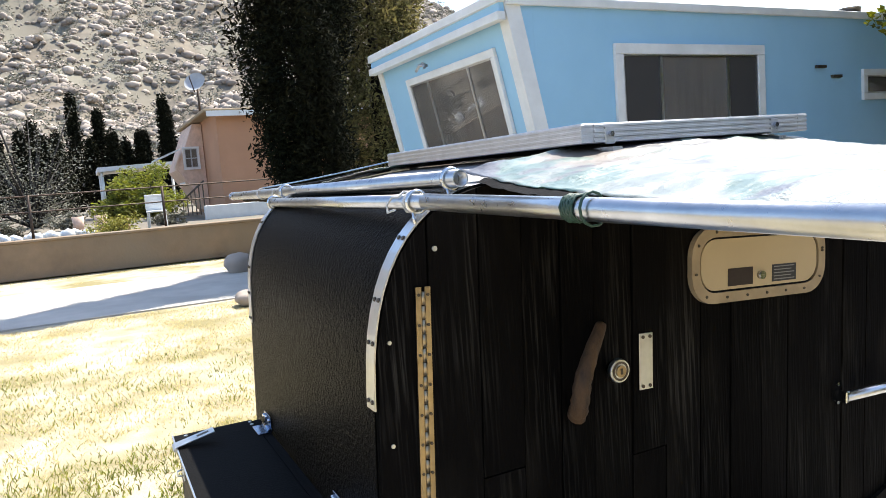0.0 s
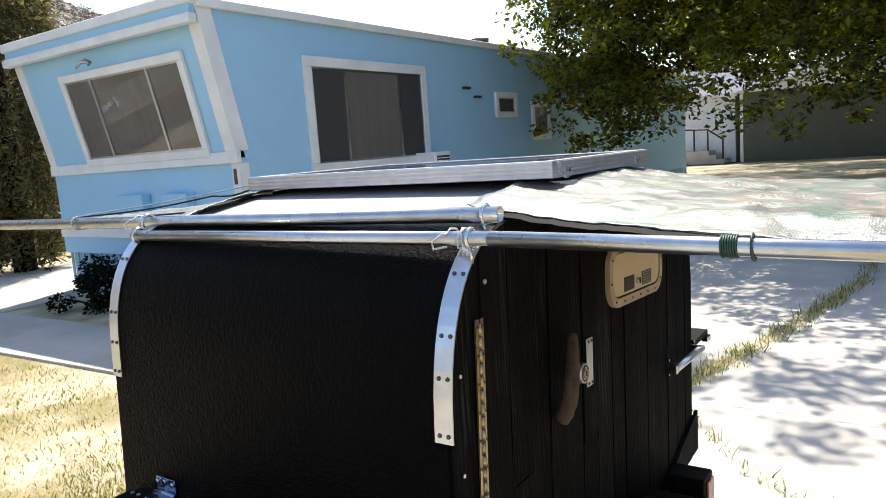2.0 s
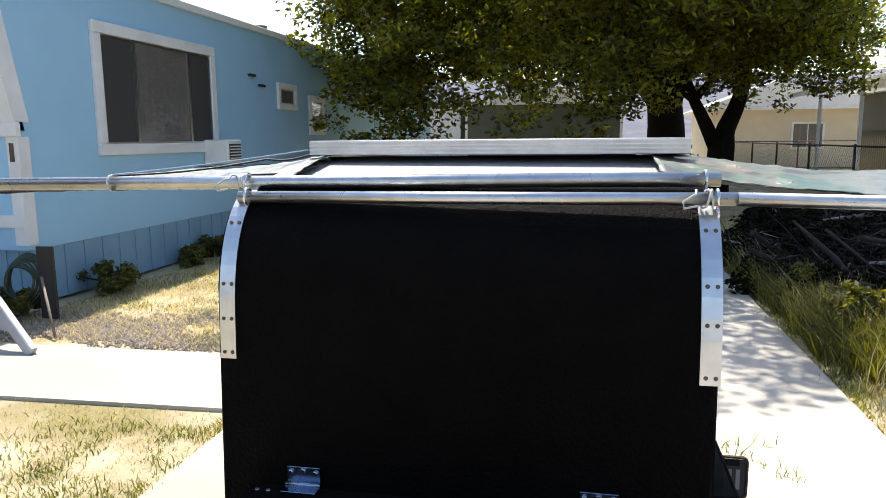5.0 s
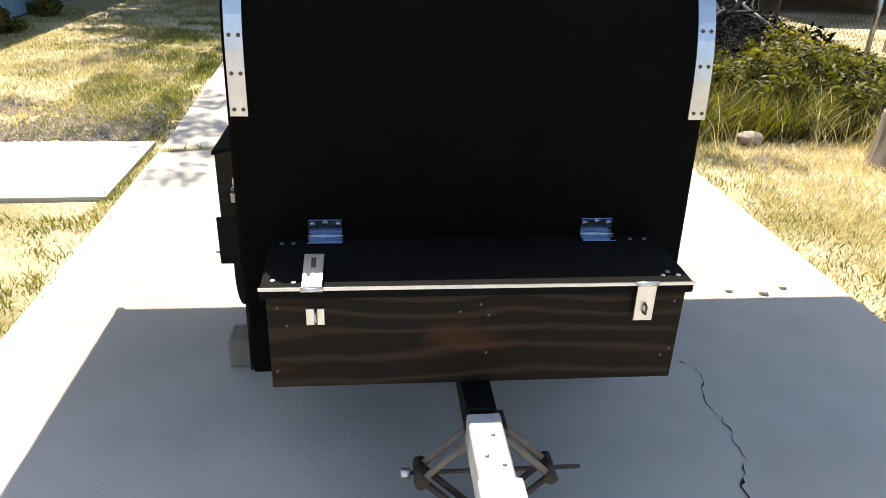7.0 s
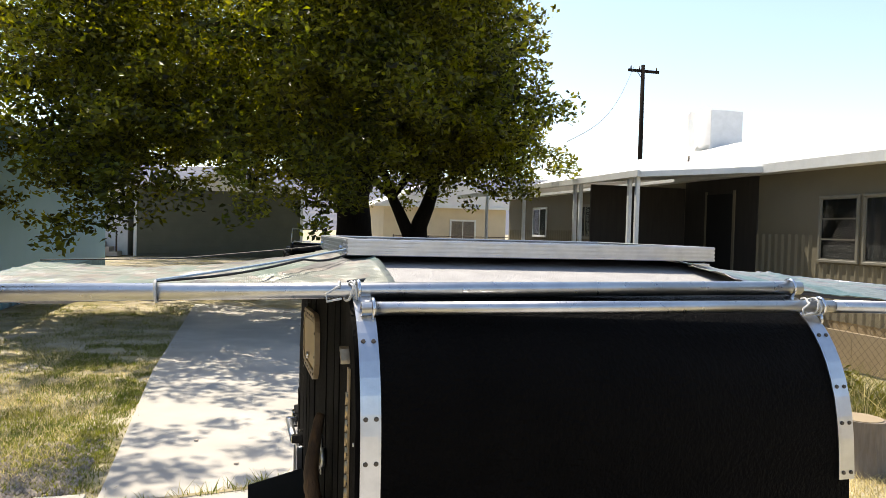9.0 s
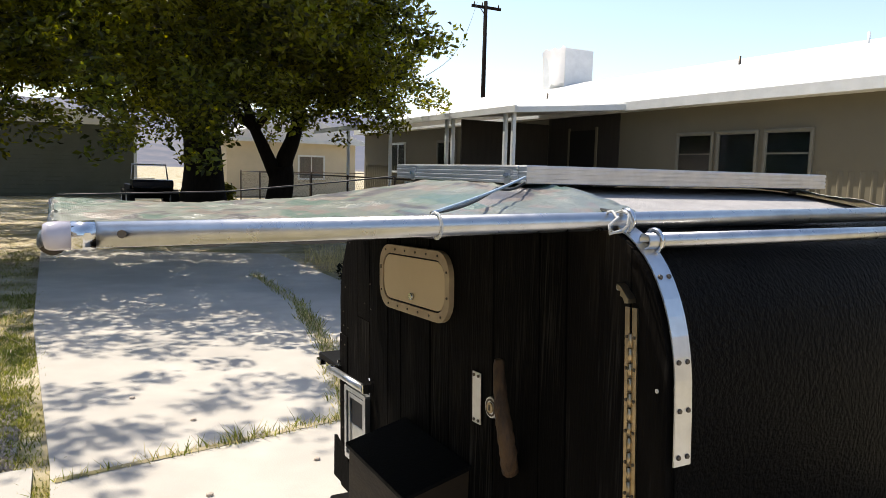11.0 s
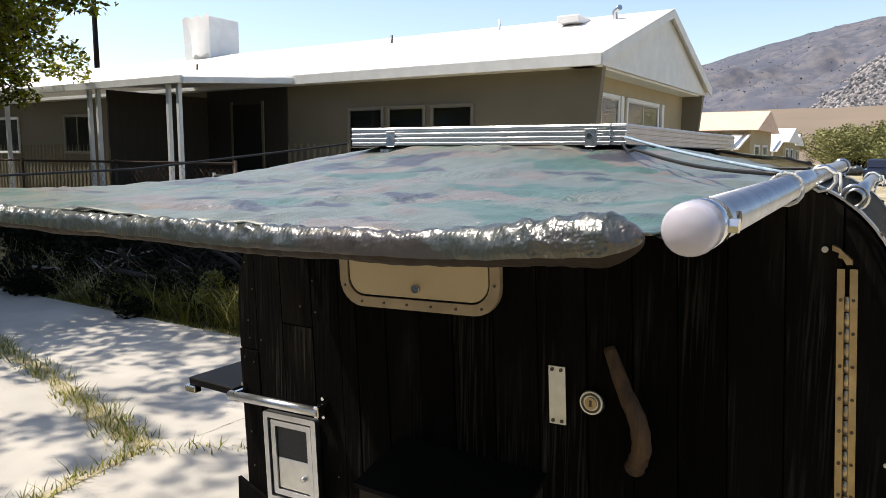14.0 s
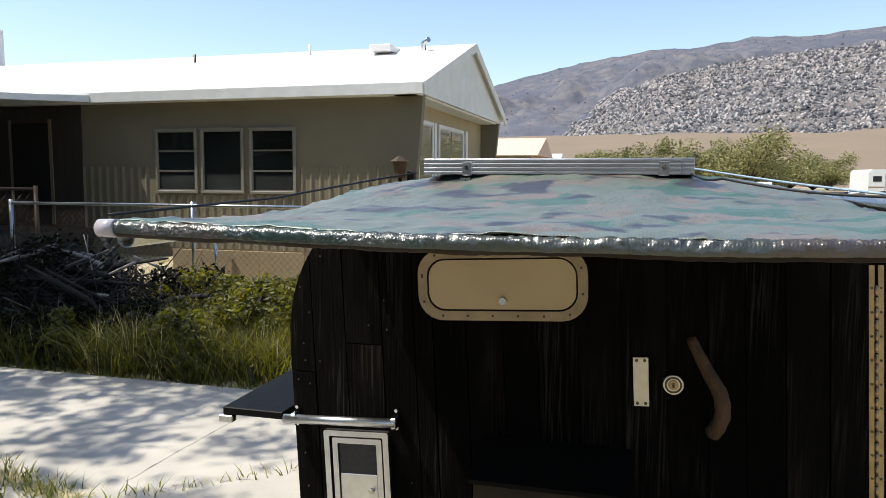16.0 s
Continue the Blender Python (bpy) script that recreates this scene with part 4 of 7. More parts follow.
# ---- scissor jack under the drawbar ----
jack = thing("scissor_jack", (0.03, -0.34, 0), "dark steel scissor jack under the drawbar", "jack")
JX, JY = 0.03, -0.34
part("base", box(JX - 0.07, JX + 0.07, JY - 0.06, JY + 0.06, 0.0, 0.014, 0.002), "steel_dark", jack)
for s in (-1, 1):
    for d in (-0.03, 0.026):
        part("lower_arm", tube([(JX + s * 0.03, JY + d, 0.03), (JX + s * 0.17, JY + d, 0.175)], 0.011, 4), "steel_dark", jack)
        part("upper_arm", tube([(JX + s * 0.17, JY + d, 0.175), (JX + s * 0.03, JY + d, 0.32)], 0.011, 4), "post_wood", jack)
    part("nut", rod((JX + s * 0.172, JY - 0.045, 0.175), (JX + s * 0.172, JY + 0.045, 0.175), 0.019, seg=8), "steel_dark", jack)
part("screw_rod", rod((JX - 0.21, JY, 0.175), (JX + 0.26, JY, 0.175), 0.006), "steel_dark", jack)
part("crank_eye", rod((JX - 0.225, JY, 0.175), (JX - 0.20, JY, 0.175), 0.015), "zinc", jack)
part("saddle", box(JX - 0.045, JX + 0.045, JY - 0.04, JY + 0.04, 0.318, 0.344, 0.002), "steel_dark", jack)
solid("wood_chock", box(-0.78, -0.66, 0.42, 0.55, 0, 0.11, 0.008), "post_wood", "weathered wooden block beside the wheel", "block")

# ---- solar panel ----
solar = thing("solar_panel", (0, 0.95, 1.52), "aluminium framed solar panel lying on the roof", "solar panel")
SX0, SX1, SY0, SY1, SZ0, SZ1 = -0.575, 0.605, 0.56, 1.335, 1.555, 1.602
for a in ((SX0, SX1, SY0, SY0 + 0.035), (SX0, SX1, SY1 - 0.035, SY1), (SX0, SX0 + 0.035, SY0 + 0.035, SY1 - 0.035), (SX1 - 0.035, SX1, SY0 + 0.035, SY1 - 0.035)):
    rail_bm = box(*a, SZ0, SZ1, 0.0015)
    fr = part("frame", rail_bm, "alu", solar)
    out = 0.005 if a[3] - a[2] > 0.1 else 0.0012
    for z in (SZ0 + 0.001, SZ0 + 0.013, SZ0 + 0.025, SZ0 + 0.037):
        part("rib", box(a[0] - (out if a[0] == SX0 else 0), a[1] + (out if a[1] == SX1 else 0), a[2] - (out if a[2] == SY0 else 0), a[3] + (out if a[3] == SY1 else 0), z, z + 0.007, 0.001), "alu", fr)
part("backing", box(SX0 + 0.03, SX1 - 0.03, SY0 + 0.03, SY1 - 0.03, SZ0 + 0.004, SZ0 + 0.008), "rubber", solar)
part("glass_face", box(SX0 + 0.03, SX1 - 0.03, SY0 + 0.03, SY1 - 0.03, SZ1 - 0.012, SZ1 - 0.006), "solar_glass", solar)
for x in (SX0, SX1):
    s = -1 if x < 0 else 1
    for y in (0.64, 1.20):
        foot = part("bracket", box(*sorted((x, x + s * 0.006)), y - 0.014, y + 0.014, 1.552, 1.592, 0.001), "galv", solar, "bolted angle bracket")
        part("bolt", rod((x + s * 0.006, y, 1.575), (x + s * 0.014, y, 1.575), 0.007, seg=6), "chrome", foot)
        part("foot", box(*sorted((x - s * 0.05, x + s * 0.03)), y - 0.014, y + 0.014, 1.535, 1.545), "galv", foot)

# ---- awning poles ----
PR = 0.0185
upper = thing("awning_pole", (-0.55, 0.19, 1.49), "galvanised steel pole along the roof front", "pole", "awning poles")
part("tube", pipe((0.635, 0.222, 1.50), (-1.575, 0.165, 1.482), PR), "galv", upper, smooth=False)
part("collar", rod((-1.562, 0.165, 1.482), (-1.592, 0.1645, 1.482), PR + 0.0015, PR + 0.0012, 20), "chrome", upper, "steel collar")
part("end_cap", tube([(-1.59, 0.1645, 1.482), (-1.612, 0.164, 1.4815), (-1.619, 0.1638, 1.4815), (-1.624, 0.1635, 1.481), (-1.6265, 0.1634, 1.481)], [0.0196, 0.0198, 0.0192, 0.0165, 0.004], 20), "plastic_clear", upper, "milky rounded plastic end cap", smooth=True)
part("bolt", rod((-1.572, 0.139, 1.482), (-1.572, 0.19, 1.482), 0.006, seg=6), "chrome", upper)
part("pin_hole", rod((-1.53, 0.1655 - PR - 0.001, 1.484), (-1.53, 0.15, 1.484), 0.006, seg=8), "bolt_dark", upper)
lower = thing("awning_pole", (0.5, 0.12, 1.455), "galvanised steel pole in front of the roof", "pole", "awning poles")
part("tube", pipe((-0.60, 0.116, 1.456), (0.66, 0.128, 1.459), 0.0158), "galv", lower)
part("sleeve", pipe((0.66, 0.128, 1.459), (1.60, 0.14, 1.440), 0.0168), "galv", lower)
part("end_cap", rod((1.585, 0.14, 1.440), (1.65, 0.141, 1.439), 0.0195, 0.0185, 20), "plastic_clear", lower)
for x, y, z, who in ((-0.6, 0.17, 1.492, upper), (0.6, 0.218, 1.50, upper), (-0.575, 0.116, 1.456, lower), (0.615, 0.1275, 1.459, lower)):
    part("clamp", tube([(x, y + math.cos(a) * (PR + 0.004), z + math.sin(a) * (PR + 0.004)) for a in (math.tau * i / 16 for i in range(16))], 0.0045, 6, closed=True), "chrome", who, "bright pipe clamp")
    part("clamp_foot", tube([(x, y - 0.01, z - PR), (x + 0.004, y - 0.01, z - PR - 0.02), (x, y - 0.005, z - PR - 0.035)], 0.004, 6), "chrome", who)
for x, y, z, who in ((-0.645, 0.168, 1.49, upper), (0.565, 0.127, 1.459, lower)):
    knot = []
    for i in range(20):
        a = i * 0.8
        knot.append((x + 0.022 * math.sin(i * 0.23) + 0.02, y + math.cos(a) * (PR + 0.004), z + math.sin(a) * (PR + 0.004)))
    knot += [(x - 0.005, y - 0.03, z + 0.012), (x - 0.03, y - 0.034, z - 0.004), (x - 0.028, y - 0.034, z - 0.02), (x + 0.005, y - 0.03, z - 0.014)]
    part("cord_knot", tube(knot, 0.0028, 6), "rope_white", who, "white cord tied round the pole")
coil = [(1.125 + 0.03 * i / 60, 0.134 + math.cos(i * 0.75) * (PR + 0.001), 1.4502 + math.sin(i * 0.75) * (PR + 0.001)) for i in range(60)]
part("wire_coil", tube(coil, 0.0022, 6), "wire_green", lower, "green wire wound round the pole")
coil2 = [(1.175 + 0.012 * i / 24, 0.133 + math.cos(i * 0.5) * (PR + 0.004), 1.4495 + math.sin(i * 0.5) * (PR + 0.005)) for i in range(14)]
part("wire_coil", tube(coil2, 0.0022, 6), "wire_green", lower)
coil3 = [(-1.03 + 0.006 * i / 14, 0.178 + math.cos(i * 0.5) * (PR + 0.004), 1.487 + math.sin(i * 0.5) * (PR + 0.004)) for i in range(15)]
part("cord_loop", tube(coil3, 0.003, 6), "rope_white", upper)

# ---- tarpaulin awnings ----
OUT = 1.615


def awning(side):
    """Tarpaulin from the roof out to a sleeve round the outer pole."""
    y_front, y_back = 0.205, 1.585

    def fn(u, v):
        # u from the roof to the edge, v from front to back
        xi = 0.50
        x = xi + (OUT - xi) * u
        yf = 0.30 - 0.08 * u if side > 0 else 0.228 - 0.035 * u
        yb = 1.605
        y = yf + (yb - yf) * v
        ridge = 1.50 + 0.075 * math.sin(math.pi * min(max((v - 0.02) / 0.96, 0), 1)) ** 0.7
        edge = 1.470 - 0.010 * math.sin(math.pi * v)
        w = u ** 0.75
        z = ridge * (1 - w) + edge * w - 0.035 * math.sin(math.pi * u) * (0.35 + 0.4 * v)
        z += 0.006 * fbm(x * 5, y * 5, side * 3.0) + 0.006 * fbm(x * 16, y * 9, side * 5.0) + 0.003 * fbm(x * 8, y * 38, side * 7.0)
        z += (0.017 - 0.062 * u if side > 0 else 0.006) * max(0, 1 - v * 8)
        if u < 0.35:
            z = max(z, top_at(min(max(y, 0.3), 1.5)) + 0.006) if x < 0.62 else z
        return (side * x, y, z)
    t = thing("camouflage_tarp", (side * 1.1, 0.9, 1.45), "shiny camouflage tarpaulin stretched out as a side awning", "tarp", "side awnings")
    cloth = sheet(fn, 60, 80)
    bmesh.ops.recalc_face_normals(cloth, faces=cloth.faces[:])
    bmesh.ops.solidify(cloth, geom=cloth.faces[:], thickness=0.002)
    part("cloth", cloth, "camo", t, smooth=True)
    # bunched sleeve round the outer pole
    out = bmesh.new()
    n, seg = 900, 18
    rings = []
    for i in range(n + 1):
        v = i / n
        y = y_front - 0.01 + (y_back - y_front + 0.02) * v
        sag = -0.012 * math.sin(math.pi * v) + 0.015 * math.exp(-(v / 0.1) ** 2)
        row = []
        for k in range(seg):
            a = math.tau * k / seg
            tight = min(1.0, v / 0.02) ** 0.5 * min(1.0, (1 - v) / 0.015) ** 0.5
            swell = 1 + 0.55 * math.exp(-(v / 0.10) ** 2)
            upper = max(0.0, math.sin(a))
            r = 0.0125 * swell + 0.0022 * fbm(y * 9, math.cos(a) * 0.8 + side, math.sin(a) * 0.8)
            r += (0.25 + 0.75 * upper ** 0.5) * (0.0015 * math.sin(y * 240 + 4.0 * a + 4 * fbm(y * 14, a)) * (0.7 + 0.8 * fbm(y * 9, 4)) + 0.0016 * fbm(y * 70, math.cos(a) * 2.5, math.sin(a) * 2.5))
            r += 0.006 * max(0, -math.sin(a)) * (0.8 + 0.6 * fbm(y * 3, 2))
            r *= tight
            row.append(out.verts.new((side * OUT + math.cos(a) * r, y, 1.458 + sag + math.sin(a) * r)))
        rings.append(row)
    low = bmesh.new()
    for a, b in zip(rings, rings[1:]):
        for k in range(seg):
            l = (k + 1) % seg
            # lowest faces take a dark brown that paints the roll's shade
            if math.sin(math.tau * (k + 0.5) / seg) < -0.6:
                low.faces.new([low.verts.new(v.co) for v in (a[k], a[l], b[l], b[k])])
            else:
                out.faces.new((a[k], a[l], b[l], b[k]))
    bmesh.ops.remove_doubles(low, verts=low.verts[:], dist=1e-5)
    for b_m in (out, low):
        bmesh.ops.recalc_face_normals(b_m, faces=b_m.faces[:])
    bmesh.ops.delete(out, geom=[v for v in out.verts if not v.link_faces], context="VERTS")
    part("sleeve", out, "camo_shaded", t, "gathered tarpaulin sleeve round the edge pole", smooth=True)
    part("sleeve_underside", low, "sleeve_shade", t, "sleeve underside, coloured dark for shade", smooth=True)
    part("edge_pole", tube([(side * OUT, 0.245 + 1.355 * i / 20, 1.456 - 0.012 * math.sin(math.pi * i / 20)) for i in range(21)], 0.008, 10), "plastic_clear", t, "pale plastic pipe in the sleeve")
    part("end_cap", rod((side * OUT, 1.58, 1.455), (side * OUT, 1.615, 1.455), 0.0165, 0.0155, 18), "plastic_clear", t)
    # turned-down front hem
    def lip(u, v):
        x0, y0, z0 = fn(0.1 + 0.88 * u, 0.0)
        return (x0, y0 - 0.02 * v, z0 - 0.003 - 0.009 * v)
    part("hem", sheet(lip, 40, 3), "hem_dark", t, "dark turned-down front hem", smooth=True)
    if side > 0:
        gx = 1.37
        edge = fn((gx - 0.5) / (OUT - 0.5), 0.03)
        part("grommet", ring(rounded(0.017, 0.017, 0.0084, 4), rounded(0.009, 0.009, 0.0044, 4), "y", edge[1] - 0.036, edge[1] - 0.032, (gx, edge[2] - 0.006)), "brass", t)
    return t


awning(-1)
awning(1)
rear = thing("awning_pole", (0, 1.62, 1.46), "galvanised steel pole across the rear of the roof", "pole", "awning poles")
part("tube", pipe((-1.60, 1.575, 1.438), (1.60, 1.575, 1.438), PR), "galv", rear)


def cord(name, pts, r, mat, label, sag=0.0, n=14):
    line = []
    for a, b in zip(pts, pts[1:]):
        for i in range(n):
            k = i / n
            p = Vector(a).lerp(Vector(b), k)
            p.z -= sag * math.sin(math.pi * k)
            line.append(p)
    line.append(Vector(pts[-1]))
    return solid(name, tube(line, r, 6), mat, label, "cord", smooth=True)


cord("cable", [(-0.57, 0.57, 1.56), (-0.70, 0.50, 1.545), (-1.03, 0.19, 1.508)], 0.0035, "cable", "black cable from panel to pole", 0.01)
cord("cord", [(-0.58, 0.56, 1.572), (-1.03, 0.182, 1.51)], 0.003, "rope_blue", "pale cord from panel to pole", 0.004)
cord("cable", [(-0.56, 0.56, 1.54), (-0.5, 0.42, 1.525), (-0.56, 0.30, 1.508), (-0.62, 0.19, 1.51)], 0.0035, "cable", "black cable running over the roof edge", 0.0)
cord("cable", [(-0.57, 1.36, 1.56), (-0.75, 1.45, 1.535), (-1.1, 1.55, 1.495), (-1.61, 1.6, 1.478)], 0.003, "cable", "black cable along the tarp edge", 0.0)

# ---- houses ----
def window_in(parent, axis, at, a0, a1, z0, z1, panes, out, trim=0.11, inner="grey_curtain", trim_mat="white_trim", bars=0, screens=()):
    """A window unit on a wall facing -x, +x or -y: casing, panes with sashes, a curtain behind. out: the sign of the outward way."""
    def bx(d0, d1, u0, u1, w0, w1, bev=0.0):
        lo, hi = sorted((at + out * d0, at + out * d1))
        return box(lo, hi, u0, u1, w0, w1, bev) if axis == "x" else box(u0, u1, lo, hi, w0, w1, bev)
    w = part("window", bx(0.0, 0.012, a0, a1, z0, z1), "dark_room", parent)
    for u0, u1, w0, w1 in ((a0 - trim, a1 + trim, z1, z1 + trim), (a0 - trim, a1 + trim, z0 - trim, z0), (a0 - trim, a0, z0, z1), (a1, a1 + trim, z0, z1)):
        part("casing", bx(0.0, 0.05, u0, u1, w0, w1, 0.006), trim_mat, w)
    n = len(panes) - 1
    for i in range(n):
        u0, u1 = a0 + (a1 - a0) * panes[i], a0 + (a1 - a0) * panes[i + 1]
        # with dark_room this is no curtain: a black sheet paints the unlit room
        part("curtain", bx(0.013, 0.016, u0 + 0.01, u1 - 0.01, z0 + 0.01, z1 - 0.01), "insect_screen" if i in screens else inner, w)
        s = 0.022
        for p0, p1, q0, q1 in ((u0, u1, z1 - s, z1), (u0, u1, z0, z0 + s), (u0, u0 + s, z0 + s, z1 - s), (u1 - s, u1, z0 + s, z1 - s)):
            part("sash", bx(0.016, 0.034, p0, p1, q0, q1), "alu" if trim_mat == "white_trim" else trim_mat, w)
        for k in range(bars):
            zz = z0 + (z1 - z0) * (k + 1) / (bars + 1)
            part("bar", bx(0.018, 0.036, u0 + s, u1 - s, zz - 0.014, zz + 0.014), trim_mat, w)
        if i not in screens:
            g = part("pane", bx(0.022, 0.026, u0 + s, u1 - s, z0 + s, z1 - s), "glass", w)
            g.visible_shadow = False
    return w


def blue_house():
    h = thing("mobile_home", (-7.1, 11, 0), "light blue mobile home with white trim and slanted front", "house")
    x0, x1, y0, y1, zt, zb = -9.1, -5.1, 4.35, 22.3, 3.42, 0.55
    part("side_wall", box(x1 - 0.12, x1, y0, y1, zb, zt - 0.06), "blue_wall", h)
    part("side_wall", box(x0, x0 + 0.12, y0, y1, zb, zt - 0.06), "blue_wall", h)
    part("end_wall", box(x0 + 0.12, x1 - 0.12, y1 - 0.12, y1, zb, zt - 0.06), "blue_wall", h)
    # front: upright below the ledge, leaning outwards above it
    part("front_wall", box(x0 + 0.12, x1 - 0.12, y0, y0 + 0.1, zb, 1.72), "blue_wall", h)
    lean = [(4.35, 1.72), (3.98, zt), (4.08, zt), (4.45, 1.72)]
    part("front_wall", prism(lean, "x", x0 + 0.12, x1), "blue_wall", h)
    for s in (x0, x1 - 0.12):
        part("cheek_wall", prism([(4.35, 1.72), (3.98, zt - 0.06), (4.349, zt - 0.06)], "x", s, s + 0.12), "blue_wall", h)
    part("ledge", box(x0 - 0.02, x1 + 0.03, y0 - 0.05, y0 + 0.02, 1.66, 1.80, 0.01), "white_trim", h)
    # corner trims on the lean
    for xa, xb in ((x0 - 0.01, x0 + 0.16), (x1 - 0.17, x1 + 0.012)):
        part("corner_trim", prism([(4.312, 1.80), (3.955, zt), (4.16, zt), (4.50, 1.80)] if xb > x1 else [(4.312, 1.80), (3.955, zt), (4.05, zt), (4.40, 1.80)], "x", xa, xb), "white_trim", h)
    part("corner_trim", box(x1 - 0.12, x1 + 0.014, y0 - 0.014, y0 + 0.13, 0.6, 1.66), "white_trim", h)
    part("base_trim", box(x0, x1 + 0.016, y0 - 0.03, y0 - 0.002, 0.78, 0.9), "white_trim", h)
    part("fascia", box(x0 - 0.03, x1 + 0.03, 3.86, 3.97, 3.17, 3.27, 0.008), "white_trim", h)
    part("fascia", box(x0 - 0.03, x1 + 0.03, 3.86, 3.97, zt - 0.05, zt + 0.06, 0.008), "white_trim", h)
    part("fascia_board", box(x0, x1, 3.90, 3.968, 3.27, zt - 0.05), "blue_wall", h)
    part("fascia", box(x1 + 0.002, x1 + 0.06, 3.97, y1, zt - 0.08, zt + 0.02, 0.008), "white_trim", h)
    n = 14
    crown = [(x0 - 0.05 + (x1 - x0 + 0.1) * i / n, zt + 0.02 + 0.05 * math.sin(math.pi * i / n)) for i in range(n + 1)]
    part("roof", prism(crown + [(x1 + 0.05, zt - 0.02), (x0 - 0.05, zt - 0.02)], "y", 3.9, y1 + 0.05), "white_roof", h)
    window_in(h, "x", x1, 5.62, 7.98, 1.58, 2.80, (0, 0.26, 0.76, 1), 1, 0.13, screens=(0, 2))
    window_in(h, "x", x1, 10.35, 10.95, 2.24, 2.50, (0, 1), 1, 0.1)
    window_in(h, "x", x1, 11.75, 12.35, 1.80, 2.36, (0, 1), 1, 0.1)
    w = window_in(h, "y", 0.0, -8.0, -5.62, 0.0, 1.02, (0, 0.24, 0.74, 1), -1, 0.10)
    tilt = Matrix.Translation((0, 4.318, 1.86)) @ Matrix.Rotation(radians(12.3), 4, "X")
    for o in (w, *w.children_recursive):
        o.data.transform(tilt)
    part("skirt", box(x1 - 0.04, x1 - 0.015, y0 + 0.05, y1, 0.0, zb), "skirt_blue", h)
    part("skirt", box(x0 + 0.1, x1 - 0.03, y0 + 0.06, y0 + 0.09, 0.0, zb), "skirt_blue", h)
    for k in range(26):
        part("skirt_rib", box(x1 - 0.22 - k * 0.15, x1 - 0.16 - k * 0.15, y0 + 0.045, y0 + 0.0595, 0.0, zb), "skirt_blue", h)
    for k in range(60):
        part("skirt_rib", box(x1 - 0.0145, x1 - 0.002, y0 + 0.2 + k * 0.3, y0 + 0.3 + k * 0.3, 0.0, zb - 0.01), "skirt_blue", h)
    part("number_bar", box(x1 - 0.09, x1 - 0.04, y0 - 0.02, y0 - 0.0145, 1.42, 1.60), "bolt_dark", h)
    for xx in (-6.2, -7.1):
        part("meter_box", box(xx - 0.25, xx + 0.25, y0 - 0.14, y0 - 0.002, 0.95, 1.35, 0.01), "blue_wall", h, "small wall cabinet")
    part("porch_lamp", tube([(-7.1, 3.93, 3.0), (-7.1, 3.86, 3.03), (-7.0, 3.84, 2.96)], 0.02, 8), "galv", h)
    part("lamp_arm", tube([(-7.1, 3.93, 3.0), (-7.2, 3.86, 3.02), (-7.28, 3.84, 2.95)], 0.02, 8), "galv", h)
    for yy in (9.2, 9.55):
        part("wall_bracket", box(x1, x1 + 0.05, yy, yy + 0.2, 2.62 - (yy - 9.2) * 0.4, 2.66 - (yy - 9.2) * 0.4), "bolt_dark", h)
    ac = part("window_cooler", box(x1 + 0.002, x1 + 0.38, 7.72, 8.15, 1.28, 1.62, 0.02), "white_trim", h, "white wall-mounted air cooler")
    part("grille", box(x1 + 0.382, x1 + 0.392, 7.77, 8.10, 1.34, 1.56), "insect_screen", ac)
    for k in range(5):
        part("slat", box(x1 + 0.392, x1 + 0.40, 7.77, 8.10, 1.35 + k * 0.042, 1.364 + k * 0.042), "white_trim", ac)
    part("roof_vent", rod((-5.7, 10.9, zt), (-5.7, 10.9, zt + 0.24), 0.14, 0.17, 12), "bolt_dark", h)
    return h


blue_house()


